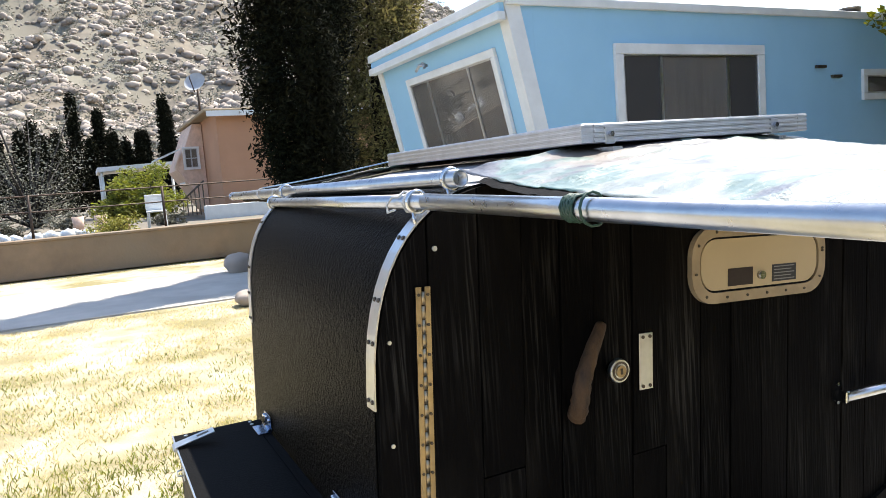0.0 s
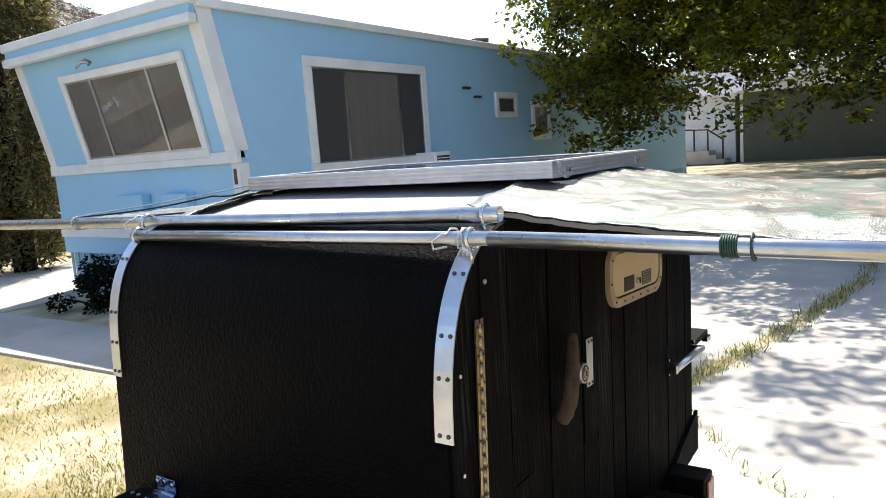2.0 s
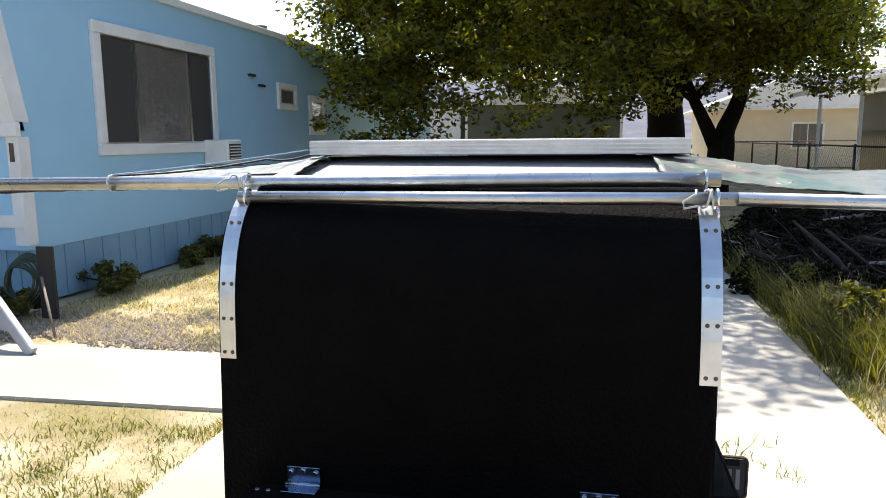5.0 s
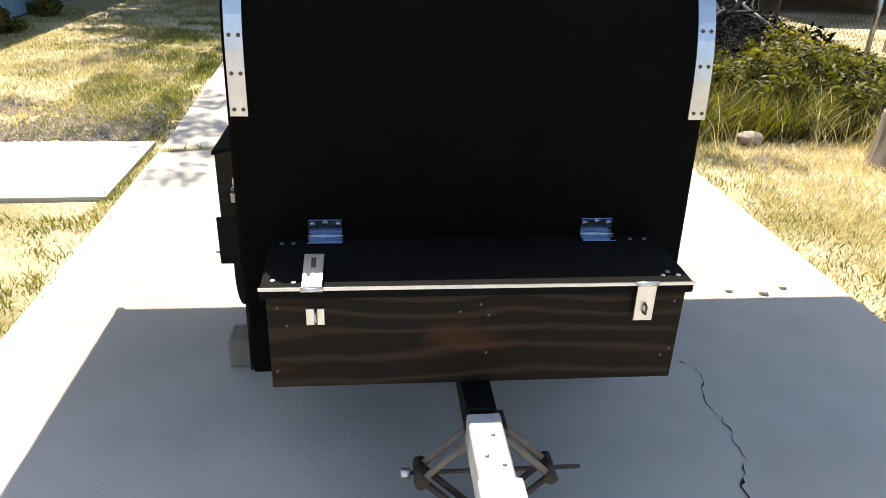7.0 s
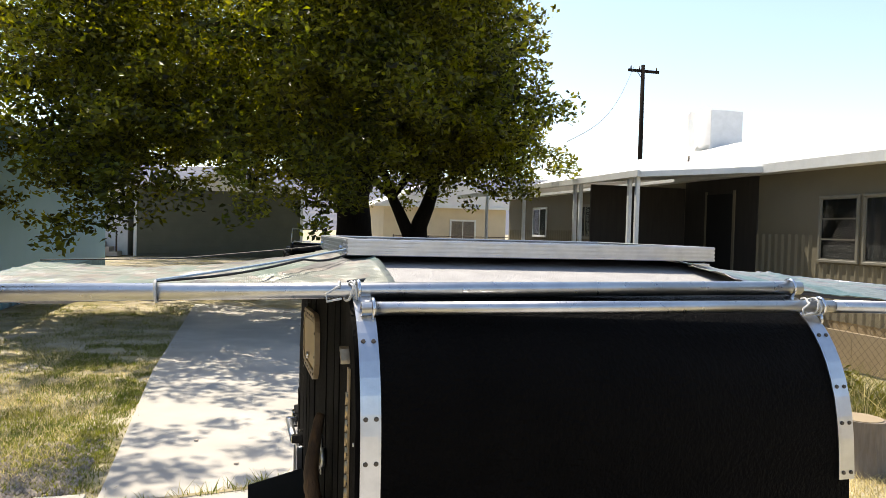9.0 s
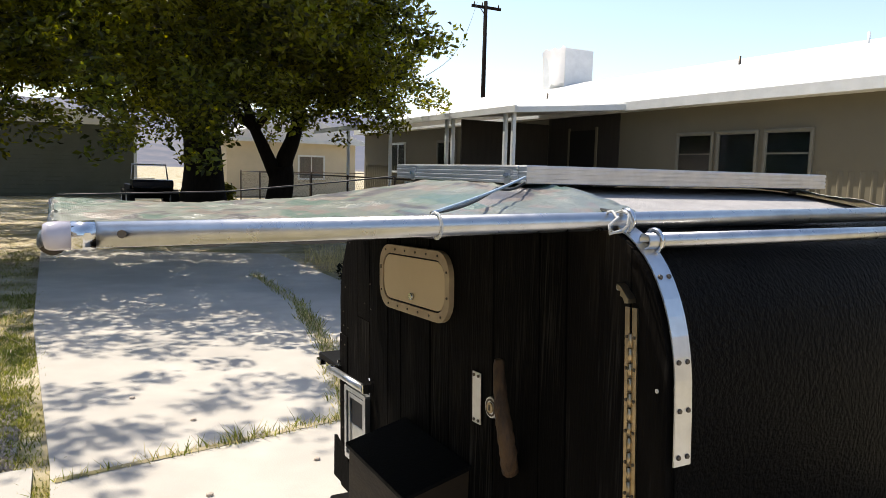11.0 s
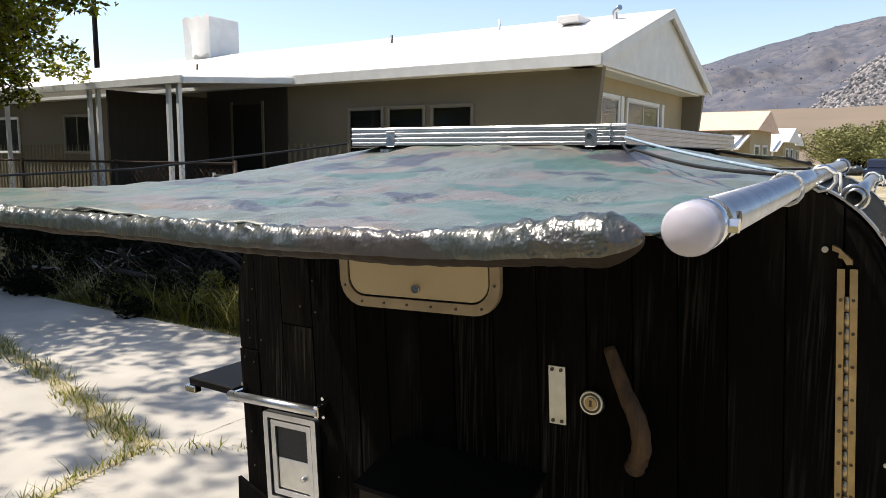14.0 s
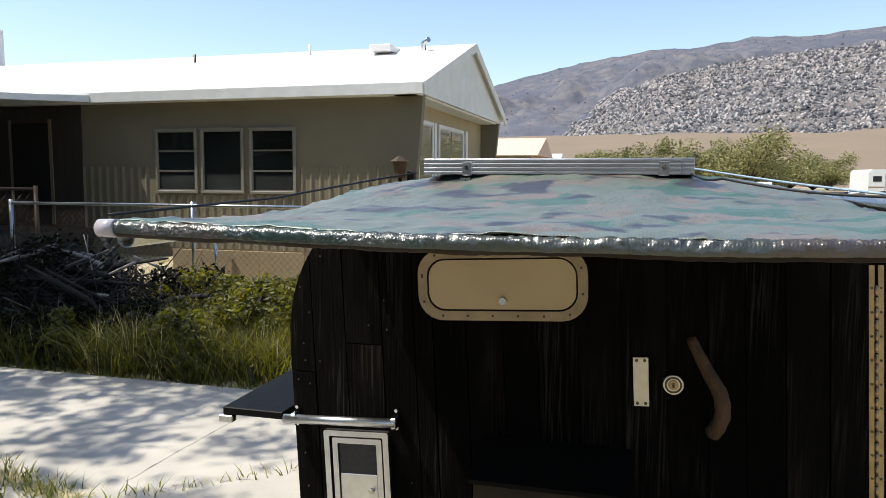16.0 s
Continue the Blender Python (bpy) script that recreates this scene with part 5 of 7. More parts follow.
def olive_house():
    h = thing("mobile_home", (13, 16, 0), "olive beige mobile home with white gabled roof", "house")
    x0, x1, y0, y1, zb, ze = 9.72, 17.0, 4.95, 27.2, 0.15, 3.14
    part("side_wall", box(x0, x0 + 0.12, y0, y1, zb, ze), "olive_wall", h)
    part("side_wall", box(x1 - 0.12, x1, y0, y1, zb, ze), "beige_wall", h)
    part("end_wall", box(x0 + 0.12, x1 - 0.12, y1 - 0.12, y1, zb, ze), "beige_wall", h)
    part("end_wall", box(x0 + 0.12, x1 - 0.12, y0, y0 + 0.12, zb, ze), "beige_wall", h)
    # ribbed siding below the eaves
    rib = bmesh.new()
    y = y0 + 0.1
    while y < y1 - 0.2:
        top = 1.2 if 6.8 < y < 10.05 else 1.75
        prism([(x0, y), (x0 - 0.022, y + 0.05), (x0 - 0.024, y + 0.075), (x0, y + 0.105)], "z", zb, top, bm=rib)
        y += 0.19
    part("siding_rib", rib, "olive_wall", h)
    # roof
    xr, zr, o = 13.5, 4.50, 0.30
    for xa, xb in ((x0 - o, xr), (x1 + o, xr)):
        za = ze - 0.02
        prof = [(xa, za), (xb, zr), (xb, zr + 0.06), (xa, za + 0.08)]
        part("roof_slope", prism(prof, "y", 4.36, y1 + 0.4), "white_roof", h)
    part("eave_board", box(x0 - o - 0.03, x0 - o, 4.36, y1 + 0.4, ze - 0.14, ze + 0.06, 0.005), "white_trim", h)
    part("soffit", box(x0 - o, x0, 4.45, y1, ze - 0.14, ze - 0.11), "white_trim", h)
    part("gable", prism([(x0 - o + 0.1, ze - 0.1), (x1 + o - 0.1, ze - 0.1), (xr, zr - 0.02)], "y", 4.46, 4.52), "white_trim", h)
    for xa, xb in ((x0 - o, xr), (x1 + o, xr)):
        part("barge_board", prism([(xa, ze - 0.14), (xb, zr - 0.12), (xb, zr + 0.07), (xa, ze + 0.07)], "y", 4.33, 4.36), "white_trim", h)
    part("gable_soffit", box(x0 - o + 0.05, x1 + o - 0.05, 4.53, y0, ze - 0.14, ze - 0.1), "white_trim", h)
    for xa in (x0, x1 - 0.18):
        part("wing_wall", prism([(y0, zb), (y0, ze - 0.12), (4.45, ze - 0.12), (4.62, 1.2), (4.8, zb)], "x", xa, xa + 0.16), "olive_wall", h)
    # triple window
    for i, (ya, yb, bars) in enumerate(((6.98, 7.86, 2), (8.08, 8.92, 0), (9.10, 9.95, 2))):
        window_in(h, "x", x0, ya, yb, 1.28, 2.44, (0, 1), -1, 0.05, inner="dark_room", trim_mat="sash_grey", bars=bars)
    window_in(h, "y", y0, 10.1, 11.9, 1.35, 2.62, (0, 0.5, 1), -1, 0.08, inner="curtain")
    window_in(h, "y", y0, 12.5, 14.6, 1.35, 2.62, (0, 0.5, 1), -1, 0.08, inner="curtain")
    for xs in (10.05, 12.15, 15.0):
        part("shutter", box(xs - 0.12, xs + 0.05, y0 - 0.06, y0 - 0.002, 1.3, 2.7, 0.005), "white_trim", h)
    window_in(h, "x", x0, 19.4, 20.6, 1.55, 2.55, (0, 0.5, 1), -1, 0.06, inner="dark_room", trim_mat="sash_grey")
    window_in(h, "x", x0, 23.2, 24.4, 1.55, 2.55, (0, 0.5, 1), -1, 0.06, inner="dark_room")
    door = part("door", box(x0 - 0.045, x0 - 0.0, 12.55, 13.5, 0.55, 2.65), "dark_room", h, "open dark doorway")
    for ya in (12.48, 13.5):
        part("door_trim", box(x0 - 0.05, x0 - 0.001, ya, ya + 0.07, 0.55, 2.72), "olive_wall", door)
    # porch
    proof = prism([(x0 - 0.05, 3.10), (6.55, 2.86), (6.55, 2.92), (x0 - 0.05, 3.16)], "y", 11.3, 14.5)
    porch = part("porch_roof", proof, "white_roof", h, "sloping white porch roof")
    part("gutter", box(6.5, 6.57, 11.25, 24.0, 2.80, 2.94, 0.005), "white_trim", porch)
    part("porch_end", prism([(x0 - 0.05, 3.04), (6.55, 2.80), (6.55, 2.90), (x0 - 0.05, 3.17)], "y", 11.25, 11.29), "white_trim", porch)
    # spaced slats replace a corrugated sheet so sun reaches the wall
    for k in range(15):
        xk = 6.62 + k * 0.205
        zk = 2.87 + 0.24 * (xk - 6.55) / 3.1
        part("awning_slat", box(xk, xk + 0.075, 14.52, 24.0, zk, zk + 0.03), "white_roof", porch)
    # added dark panels, shade painted over the olive wall; deck darkened alike
    part("porch_boarding", box(x0 - 0.024, x0 - 0.001, 11.75, 14.42, 0.5, 3.02), "dark_board", porch, "added dark panel painting the shade under the porch roof")
    part("partition", box(7.1, x0 - 0.03, 14.42, 14.47, 0.5, 2.85), "dark_board", porch)
    for yy in (11.45, 11.75, 14.0, 14.3, 17.6, 20.9):
        part("porch_post", box(6.58, 6.66, yy - 0.04, yy + 0.04, 0.0, 2.82, 0.006), "white_trim", porch)
    part("porch_deck", box(6.7, x0 - 0.03, 11.5, 16, 0.3, 0.5), "dark_board", porch)
    # skirting
    for i in range(22):
        ya = y0 + i * 0.95
        part("skirt_panel", box(x0 + 0.01, x0 + 0.03, ya, min(ya + 0.94, y1), 0.0 - 0.03, zb), "tan_panel", h)
    # roof fittings
    cooler = part("swamp_cooler", box(13.15, 14.35, 18.4, 19.6, 4.4, 5.72, 0.03), "white_trim", h, "white rooftop cooler under a sheet")
    part("cover_sheet", sheet(lambda u, v: (13.13 - 0.1 * math.sin(u * 5) * v, 18.36 + 1.28 * u, 5.74 - 1.2 * v + 0.05 * math.sin(u * 17)), 14, 8), "white_roof", cooler)
    for x, y, zz in ((11.2, 16.6, 3.95), (12.6, 11.0, 4.45), (13.0, 8.2, 4.62)):
        part("vent_pipe", rod((x, y, zz - 0.5), (x, y, zz), 0.03), "bolt_dark" if y > 9 else "white_trim", h)
    turb = part("roof_vent", box(12.4, 13.1, 6.0, 6.5, 4.3, 4.45, 0.02), "white_roof", h)
    part("vent_hood", tube([(12.9, 5.4, 4.3), (12.9, 5.4, 4.52), (12.75, 5.25, 4.56)], 0.06, 8), "galv", turb)
    return h


olive_house()


def garage():
    g = thing("garage", (-2.3, 39, 0), "grey green garage with horizontal lap siding", "garage")
    x0, x1, y0, y1, zt = -6.3, 1.75, 36.0, 43.0, 3.3
    part("wall", box(x0, x1, y0, y0 + 0.12, 0, zt), "green_siding", g)
    part("wall", box(x1 - 0.12, x1, y0 + 0.12, y1, 0, zt), "green_siding", g)
    part("wall", box(x0, x0 + 0.12, y0 + 0.12, y1, 0, zt), "green_siding", g)
    for i in range(16):
        part("lap_board", prism([(y0, 0.15 + i * 0.19), (y0 - 0.03, 0.15 + i * 0.19), (y0 - 0.006, 0.33 + i * 0.19), (y0, 0.33 + i * 0.19)], "x", x0 + 0.15, x1 - 0.15), "green_siding", g)
    for xa in (x0, x1 - 0.14):
        part("corner_board", box(xa, xa + 0.14, y0 - 0.04, y0 - 0.001, 0, zt), "white_trim", g)
    part("roof", prism([(x0 - 0.3, zt), (x1 + 0.3, zt), (-2.3, zt + 0.9)], "y", y0 - 0.3, y1 + 0.3), "white_roof", g)


garage()
shed = thing("white_shed", (-9, 39, 0), "white walled shed with a pale roof", "shed")
part("wall", box(-12.0, -6.65, 36.6, 42, 0, 3.2), "white_trim", shed)
part("roof", box(-12.2, -6.5, 36.3, 42.2, 3.2, 3.35), "white_roof", shed)
stair = part("stair", prism([(-6.9, 0.0), (-6.9, 0.22), (-7.25, 0.22), (-7.25, 0.44), (-7.6, 0.44), (-7.6, 0.66), (-9.0, 0.66), (-9.0, 0.0)], "y", 35.2, 36.55), "concrete", shed, "short concrete stair with dark rails")
for xx, za, zb in ((-8.95, 0.6, 1.75), (-8.3, 0.6, 1.7), (-7.65, 0.6, 1.7), (-6.95, 0.0, 1.15)):
    part("rail_post", rod((xx, 35.3, za), (xx, 35.3, zb), 0.04, seg=8), "steel_dark", stair)
part("handrail", tube([(-8.95, 35.3, 1.74), (-7.65, 35.3, 1.68), (-6.9, 35.3, 1.14)], 0.045, 6), "steel_dark", stair)


def cream_house():
    c = thing("cream_house", (9, 44, 0), "cream house with pale low roof beyond a fence", "house")
    part("wall", box(6.3, 13.5, 38, 46, 0, 3.0), "cream_wall", c)
    part("roof", prism([(5.7, 3.0), (14.1, 3.0), (9.9, 4.6)], "y", 37.5, 46.5), "white_roof", c)
    part("fascia", box(5.7, 14.1, 37.42, 37.5, 2.9, 3.08), "white_trim", c)
    window_in(c, "y", 38, 10.2, 11.6, 1.0, 2.2, (0, 0.5, 1), -1, 0.08)


cream_house()


def far_east_houses():
    for i, (x, y, w, d, hgt) in enumerate(((30, 9.6, 5, 9, 3.0), (45, 10.4, 5, 9, 2.8), (58, 11.6, 5, 9, 2.8))):
        c = thing("mobile_home", (x, y, 0), "small beige mobile home with white ribbed awning", "house", "homes down the street")
        part("wall", box(x - w / 2, x + w / 2, y - d / 2, y + d / 2, 0, hgt - 0.5), "beige_wall", c)
        part("roof", prism([(x - w / 2 - 0.3, hgt - 0.5), (x + w / 2 + 0.3, hgt - 0.5), (x, hgt + 0.35)], "y", y - d / 2 - 0.3, y + d / 2 + 0.3), "pink_wall" if i == 0 else "white_roof", c)
        aw = part("awning", prism([(x - w / 2 - 2.2, 1.75), (x - w / 2, 2.3), (x - w / 2, 2.36), (x - w / 2 - 2.2, 1.81)], "y", y - d / 2, y + d / 2 - 2), "white_roof", c)
        for k in range(12):
            yy = y - d / 2 + 0.1 + k * (d - 2.2) / 12
            part("awning_rib", prism([(x - w / 2 - 2.2, 1.81), (x - w / 2, 2.36), (x - w / 2, 2.40), (x - w / 2 - 2.2, 1.85)], "y", yy, yy + 0.12), "galv", aw)
        for k in range(3):
            yy = y - d / 2 + 0.2 + k * (d - 2.6) / 2
            part("awning_post", box(x - w / 2 - 2.15, x - w / 2 - 2.07, yy, yy + 0.08, 0, 1.78), "white_trim", aw)
        for k in range(2):
            window_in(c, "y", y - d / 2, x - 1.6 + k * 1.9, x - 0.6 + k * 1.9, 0.9, 1.9, (0, 1), -1, 0.07)


far_east_houses()


def caravan(x, y):
    """White travel trailer with rounded ends, seen end on."""
    c = thing("caravan", (x, y, 0), "white caravan parked by the far trees", "caravan", "caravans by the trees")
    part("body", prism([(y - 1.2, 0.5), (y - 1.2, 2.2), (y - 0.95, 2.45), (y + 0.95, 2.45), (y + 1.2, 2.2), (y + 1.2, 0.5)], "x", x, x + 6), "white_trim", c)
    part("window", box(x - 0.02, x + 0.02, y + 0.15, y + 0.85, 1.35, 1.85, 0.005), "solar_glass", c)
    part("door", box(x - 0.02, x + 0.015, y - 0.75, y - 0.1, 0.6, 2.1, 0.005), "grey_plastic", c)
    part("stripe", box(x - 0.012, x + 0.01, y - 1.19, y + 1.19, 0.8, 0.92, 0.003), "tan_panel", c, "tan band")
    for s in (-0.9, 0.9):
        part("wheel", rod((x + 3, y + s - 0.12, 0.34), (x + 3, y + s + 0.12, 0.34), 0.34, seg=16), "rubber", c)
    part("jack", rod((x + 0.3, y, 0), (x + 0.3, y, 0.52), 0.06, seg=8), "steel_dark", c)


caravan(70, -20.4)
caravan(72, -24.2)


def orange_house():
    o = thing("mobile_home", (-24, 4, 0), "terracotta mobile home with slanted pink front", "house")
    y0, y1 = 3.3, 16
    part("front_wall", prism([(-26.2, 0.8), (-27.3, 3.3), (-27.0, 3.85), (-20.5, 3.85), (-20.5, 0.8)], "y", y0, y0 + 0.3), "orange_wall", o)
    part("wall", box(-26.2, -20.5, y0 + 0.3, y1, 0.8, 3.8), "orange_wall", o)
    part("bay", prism([(y0 - 0.02, 0.9), (y0 - 0.9, 2.3), (y0 - 0.3, 3.8), (y0 - 0.02, 3.8)], "x", -26.4, -23.4), "pink_wall", o)
    part("roof", box(-27.2, -20.3, y0 - 0.38, y1, 3.85, 3.95, 0.02), "tan_panel", o)
    part("roof_edge", box(-20.29, -20.22, y0 - 0.3, y1, 3.72, 3.88), "white_trim", o)
    window_in(o, "x", -23.4, 2.66, 3.06, 2.36, 2.98, (0, 0.5, 1), 1, 0.07, bars=1)
    part("canopy", prism([(1.7, 2.62), (2.5, 2.95), (2.5, 3.0), (1.7, 2.68)], "x", -24.6, -23.2), "white_trim", o, "small white window canopy")
    window_in(o, "y", y0 - 0.6, -25.4, -24.2, 1.9, 2.8, (0, 0.5, 1), -1, 0.12)
    part("base", box(-27, -20.5, y0 - 0.6, y1, 0.0, 0.8), "block_wall", o)
    part("plinth", box(-19.6, -19.4, y0 - 0.75, y0 + 1.9, 0.7, 1.12, 0.01), "white_trim", o, "low white plinth wall")
    rail = part("porch_rail", tube([(-20.45, 2.05, 1.28), (-20.45, 2.75, 1.85)], 0.03, 6), "bolt_dark", o, "black slanted stair rail")
    for k in range(6):
        part("baluster", rod((-20.45, 2.1 + k * 0.12, 0.85), (-20.45, 2.1 + k * 0.12, 1.32 + k * 0.098), 0.018, seg=6), "bolt_dark", rail)
    c, out_way, side_way = Vector((-24.0, 3.35, 5.22)), Vector((0.75, -0.45, 0.48)).normalized(), Vector((0.5, 0.86, 0.0)).normalized()
    up_way = out_way.cross(side_way).normalized()
    dish = part("satellite_dish", sheet(lambda u, v: c + side_way * (0.36 * u * math.cos(v * math.tau)) + up_way * (0.36 * u * math.sin(v * math.tau)) + out_way * (0.1 * u * u), 6, 20), "grey_plastic", o, "round grey satellite dish on a mast", smooth=True)
    part("dish_mast", rod((-24.05, 3.4, 3.9), (-24.05, 3.4, 5.2), 0.04), "steel_dark", dish)
    part("feed_arm", tube([c - up_way * 0.34, c + out_way * 0.5 - up_way * 0.1, c + out_way * 0.5], 0.02, 6), "steel_dark", dish)


orange_house()

# block wall beside the lane, with rails above it
part_wall = thing("retaining_wall", (-16, 0, 0), "low tan block wall along the lane", "wall", kind="structure")
part("wall_face", box(-15.35, -15.0, -26, 14, 0.0, 0.752, 0.006), "block_wall", part_wall)
part("coping", box(-15.4, -14.96, -26, 14, 0.755, 0.81, 0.01), "block_wall", part_wall)
fence_w = thing("pipe_fence", (-16.5, -5, 1.2), "old pipe rail fence above the block wall", "fence")
for z in (1.36, 1.72):
    part("rail", rod((-16.5, -26, z), (-16.5, 14, z), 0.016), "steel_dark", fence_w)
for i in range(14):
    part("post", rod((-16.5, -24 + i * 2.8, 0.5), (-16.5, -24 + i * 2.8, 1.74), 0.03), "steel_dark", fence_w)
def carport():
    c = thing("carport", (-31.5, 1.8, 0.7), "white roofed carport behind a hedge", "carport")
    part("roof", prism([(0.1, 2.62), (3.5, 2.75), (3.5, 2.9), (0.1, 2.8)], "x", -34, -29.8), "white_roof", c)
    for x in (-33.8, -30.0):
        for y in (0.25, 3.3):
            part("post", rod((x, y, 0.6), (x, y, 2.68), 0.06, seg=8), "white_trim", c)


carport()


def terrace_clutter():
    ch = thing("garden_chair", (-16.6, 1.05, 0.72), "small white plastic garden chair on the terrace", "chair")
    for dx in (-0.2, 0.2):
        for dy in (-0.2, 0.2):
            part("leg", rod((-16.9 + dx, 1.05 + dy, 0.71), (-16.9 + dx * 0.9, 1.05 + dy * 0.9, 1.12), 0.025, seg=6), "white_trim", ch)
    part("seat", box(-17.12, -16.68, 0.83, 1.27, 1.12, 1.16, 0.01), "white_trim", ch)
    part("backrest", box(-17.14, -17.1, 0.83, 1.27, 1.16, 1.55, 0.01), "white_trim", ch)
    rk = random.Random(61)
    for i in range(16):
        k = i / 15
        x, y, r = -17.2 + 0.25 * rk.gauss(0, 1), -2.3 + 1.9 * k, rk.uniform(0.06, 0.14)
        b = bmesh.new()
        bmesh.ops.create_icosphere(b, subdivisions=2, radius=1)
        for v in b.verts:
            v.co = Vector((x, y, 0.72 + r * 0.5)) + v.co * r * (1 + 0.3 * noise.noise(v.co * 1.5 + Vector((i, i, i))))
        solid("white_stone", b, "white_trim", "whitewashed stone edging the terrace bed", "stone", "edging stones", smooth=True)
    for x, y, r, z in ((-18.0, -0.18, 0.15, 0.42), (-17.3, 0.35, 0.12, 0.3), (-19.5, -0.7, 0.16, 0.4)):
        pot = thing("plant_pot", (x, y, 0.72), "pale clay plant pot with a small plant", "pot", "terrace pots")
        part("pot", rod((x, y, 0.715), (x, y, 0.72 + z), r * 0.75, r, 14), "pink_wall", pot)
        part("soil", rod((x, y, 0.72 + z), (x, y, 0.725 + z), r * 0.88, r * 0.88, 14), "bark", pot)


terrace_clutter()
terrace = box(-75, -15.36, -60, 40, 0.0, 0.72)
solid("terrace", terrace, "hill_near", "raised sandy terrace behind the block wall", "ground", kind="structure")

# ---- trees and plants ----
def leaf_cloud(out, centre, radius, count, size, rnd, squash=(1, 1, 1), droop=0.0, verts=None, faces=None, narrow=1.0):
    """Add single leaves, each a folded diamond, spread through a clump."""
    for _ in range(count):
        d = Vector((rnd.gauss(0, 1), rnd.gauss(0, 1), rnd.gauss(0, 1))).normalized() * radius * rnd.random() ** 0.45
        c = centre + Vector((d.x * squash[0], d.y * squash[1], d.z * squash[2]))
        a = Vector((rnd.gauss(0, 1), rnd.gauss(0, 1), rnd.gauss(0, 0.6) - droop)).normalized()
        b = a.cross(Vector((rnd.gauss(0, 1), rnd.gauss(0, 1), rnd.gauss(0, 1)))).normalized()
        s = size * rnd.uniform(0.6, 1.3)
        n = a.cross(b) * s * 0.18
        i = len(verts)
        verts += [c - a * s, c + b * s * 0.5 * narrow + n, c + a * s, c - b * s * 0.5 * narrow + n]
        faces += [(i, i + 1, i + 2), (i, i + 2, i + 3)]


def from_lists(name, verts, faces, mat, parent, label="", smooth=False):
    me = bpy.data.meshes.new(name)
    me.from_pydata([tuple(v) for v in verts], [], faces)
    me.materials.append(M[mat])
    if smooth:
        me.polygons.foreach_set("use_smooth", [True] * len(me.polygons))
    ob = new(name, me)
    ob.parent = parent
    if parent and parent.type == "EMPTY":
        ob.matrix_parent_inverse = Matrix.Translation(-parent.location)
    return tagged(ob, label)


def limb(out, p, d, length, r, depth, rnd, tips, bend=0.25):
    pts, rr = [p], [r]
    for i in range(5):
        d = (d + Vector((rnd.gauss(0, bend), rnd.gauss(0, bend), rnd.gauss(0.04, bend * 0.6))) * 0.5).normalized()
        p = p + d * length / 5
        pts.append(p)
        rr.append(r * (1 - 0.11 * (i + 1)))
    tube(pts, rr, 8 if r > 0.05 else 5, bm=out)
    if depth == 0:
        tips.append(p)
        tips.append(pts[3])
        return
    for k in range(rnd.choice((2, 3, 3))):
        a = (d + Vector((rnd.gauss(0, 0.65), rnd.gauss(0, 0.65), rnd.gauss(0.05, 0.4)))).normalized()
        limb(out, pts[rnd.choice((3, 4, 5))], a, length * rnd.uniform(0.6, 0.85), r * 0.5, depth - 1, rnd, tips, bend)


def broad_tree(loc, bole, stems, seed, label, clump=1.0, leaves=150, size=0.085, height=2.6, mat="leaf", extra=()):
    rnd = random.Random(seed)
    t = thing("shade_tree", loc, label, "tree")
    wood, tips = bmesh.new(), []
    base = Vector(loc)
    (bx, bz), r0, r1 = bole
    trunk = [(base + Vector((bx * k + 0.05 * math.sin(k * 5 + seed), 0.04 * math.sin(k * 4), -0.05 + (bz + 0.05) * k)), r0 * (1 + 0.35 * (1 - k) ** 6) + (r1 - r0) * k) for k in (0, 0.06, 0.15, 0.3, 0.5, 0.7, 0.85, 1.0)]
    tube([p for p, _ in trunk], [r for _, r in trunk], 14, bm=wood)
    for (dx, dy, dz), tilt, r in stems:
        p = base + Vector((dx, dy, dz - 0.05))
        d = Vector((tilt[0], tilt[1], 1)).normalized()
        limb(wood, p, d, height, r, 3, rnd, tips, 0.16)
    part("trunk", wood, "bark", t, "dark forked trunk and limbs", smooth=True)
    verts, faces = [], []
    for p in tips + [base + Vector(e) for e in extra]:
        for k in range(4):
            q = p + Vector((rnd.gauss(0, 0.5), rnd.gauss(0, 0.5), rnd.gauss(0, 0.4)))
            leaf_cloud(None, q, clump * rnd.uniform(0.3, 0.62), leaves // 4, size, rnd, (1, 1, 0.65), 0.3, verts, faces)
    from_lists("crown", verts, faces, mat, t, "uneven crown of small green leaves")
    return t


rnd_c = random.Random(3)


def crown_fill(cx, cy, cz, rx, ry, rz, n):
    """Clump places inside a lumpy dome, denser towards its skin."""
    out = []
    while len(out) < n:
        d = Vector((rnd_c.gauss(0, 1), rnd_c.gauss(0, 1), rnd_c.gauss(0, 1))).normalized() * rnd_c.uniform(0.55, 1.0)
        if d.z < -0.25:
            d.z *= rnd_c.uniform(0.3, 1.0)
        lump = 1 + 0.22 * fbm(d.x * 1.6, d.y * 1.6, d.z * 1.6)
        out.append((cx + d.x * rx * lump, cy + d.y * ry * lump, cz + d.z * rz * lump))
    return out


def skirt(cx, cy, rx, ry, n, z0, z1):
    """Low hanging clumps along the crown's front rim, with gaps."""
    out = []
    while len(out) < n:
        a = rnd_c.uniform(0.25, math.pi + 0.1)
        if fbm(a * 2.3, 4.0) < rnd_c.uniform(-0.5, 0.25):
            continue
        k = rnd_c.uniform(0.72, 1.0)
        lift = 1.3 if math.cos(a) > 0.3 else 0.0
        out.append((cx + math.cos(a) * rx * k, cy - math.sin(a) * ry * k, z0 + lift + (z1 - z0) * rnd_c.random() ** 1.3))
    return out


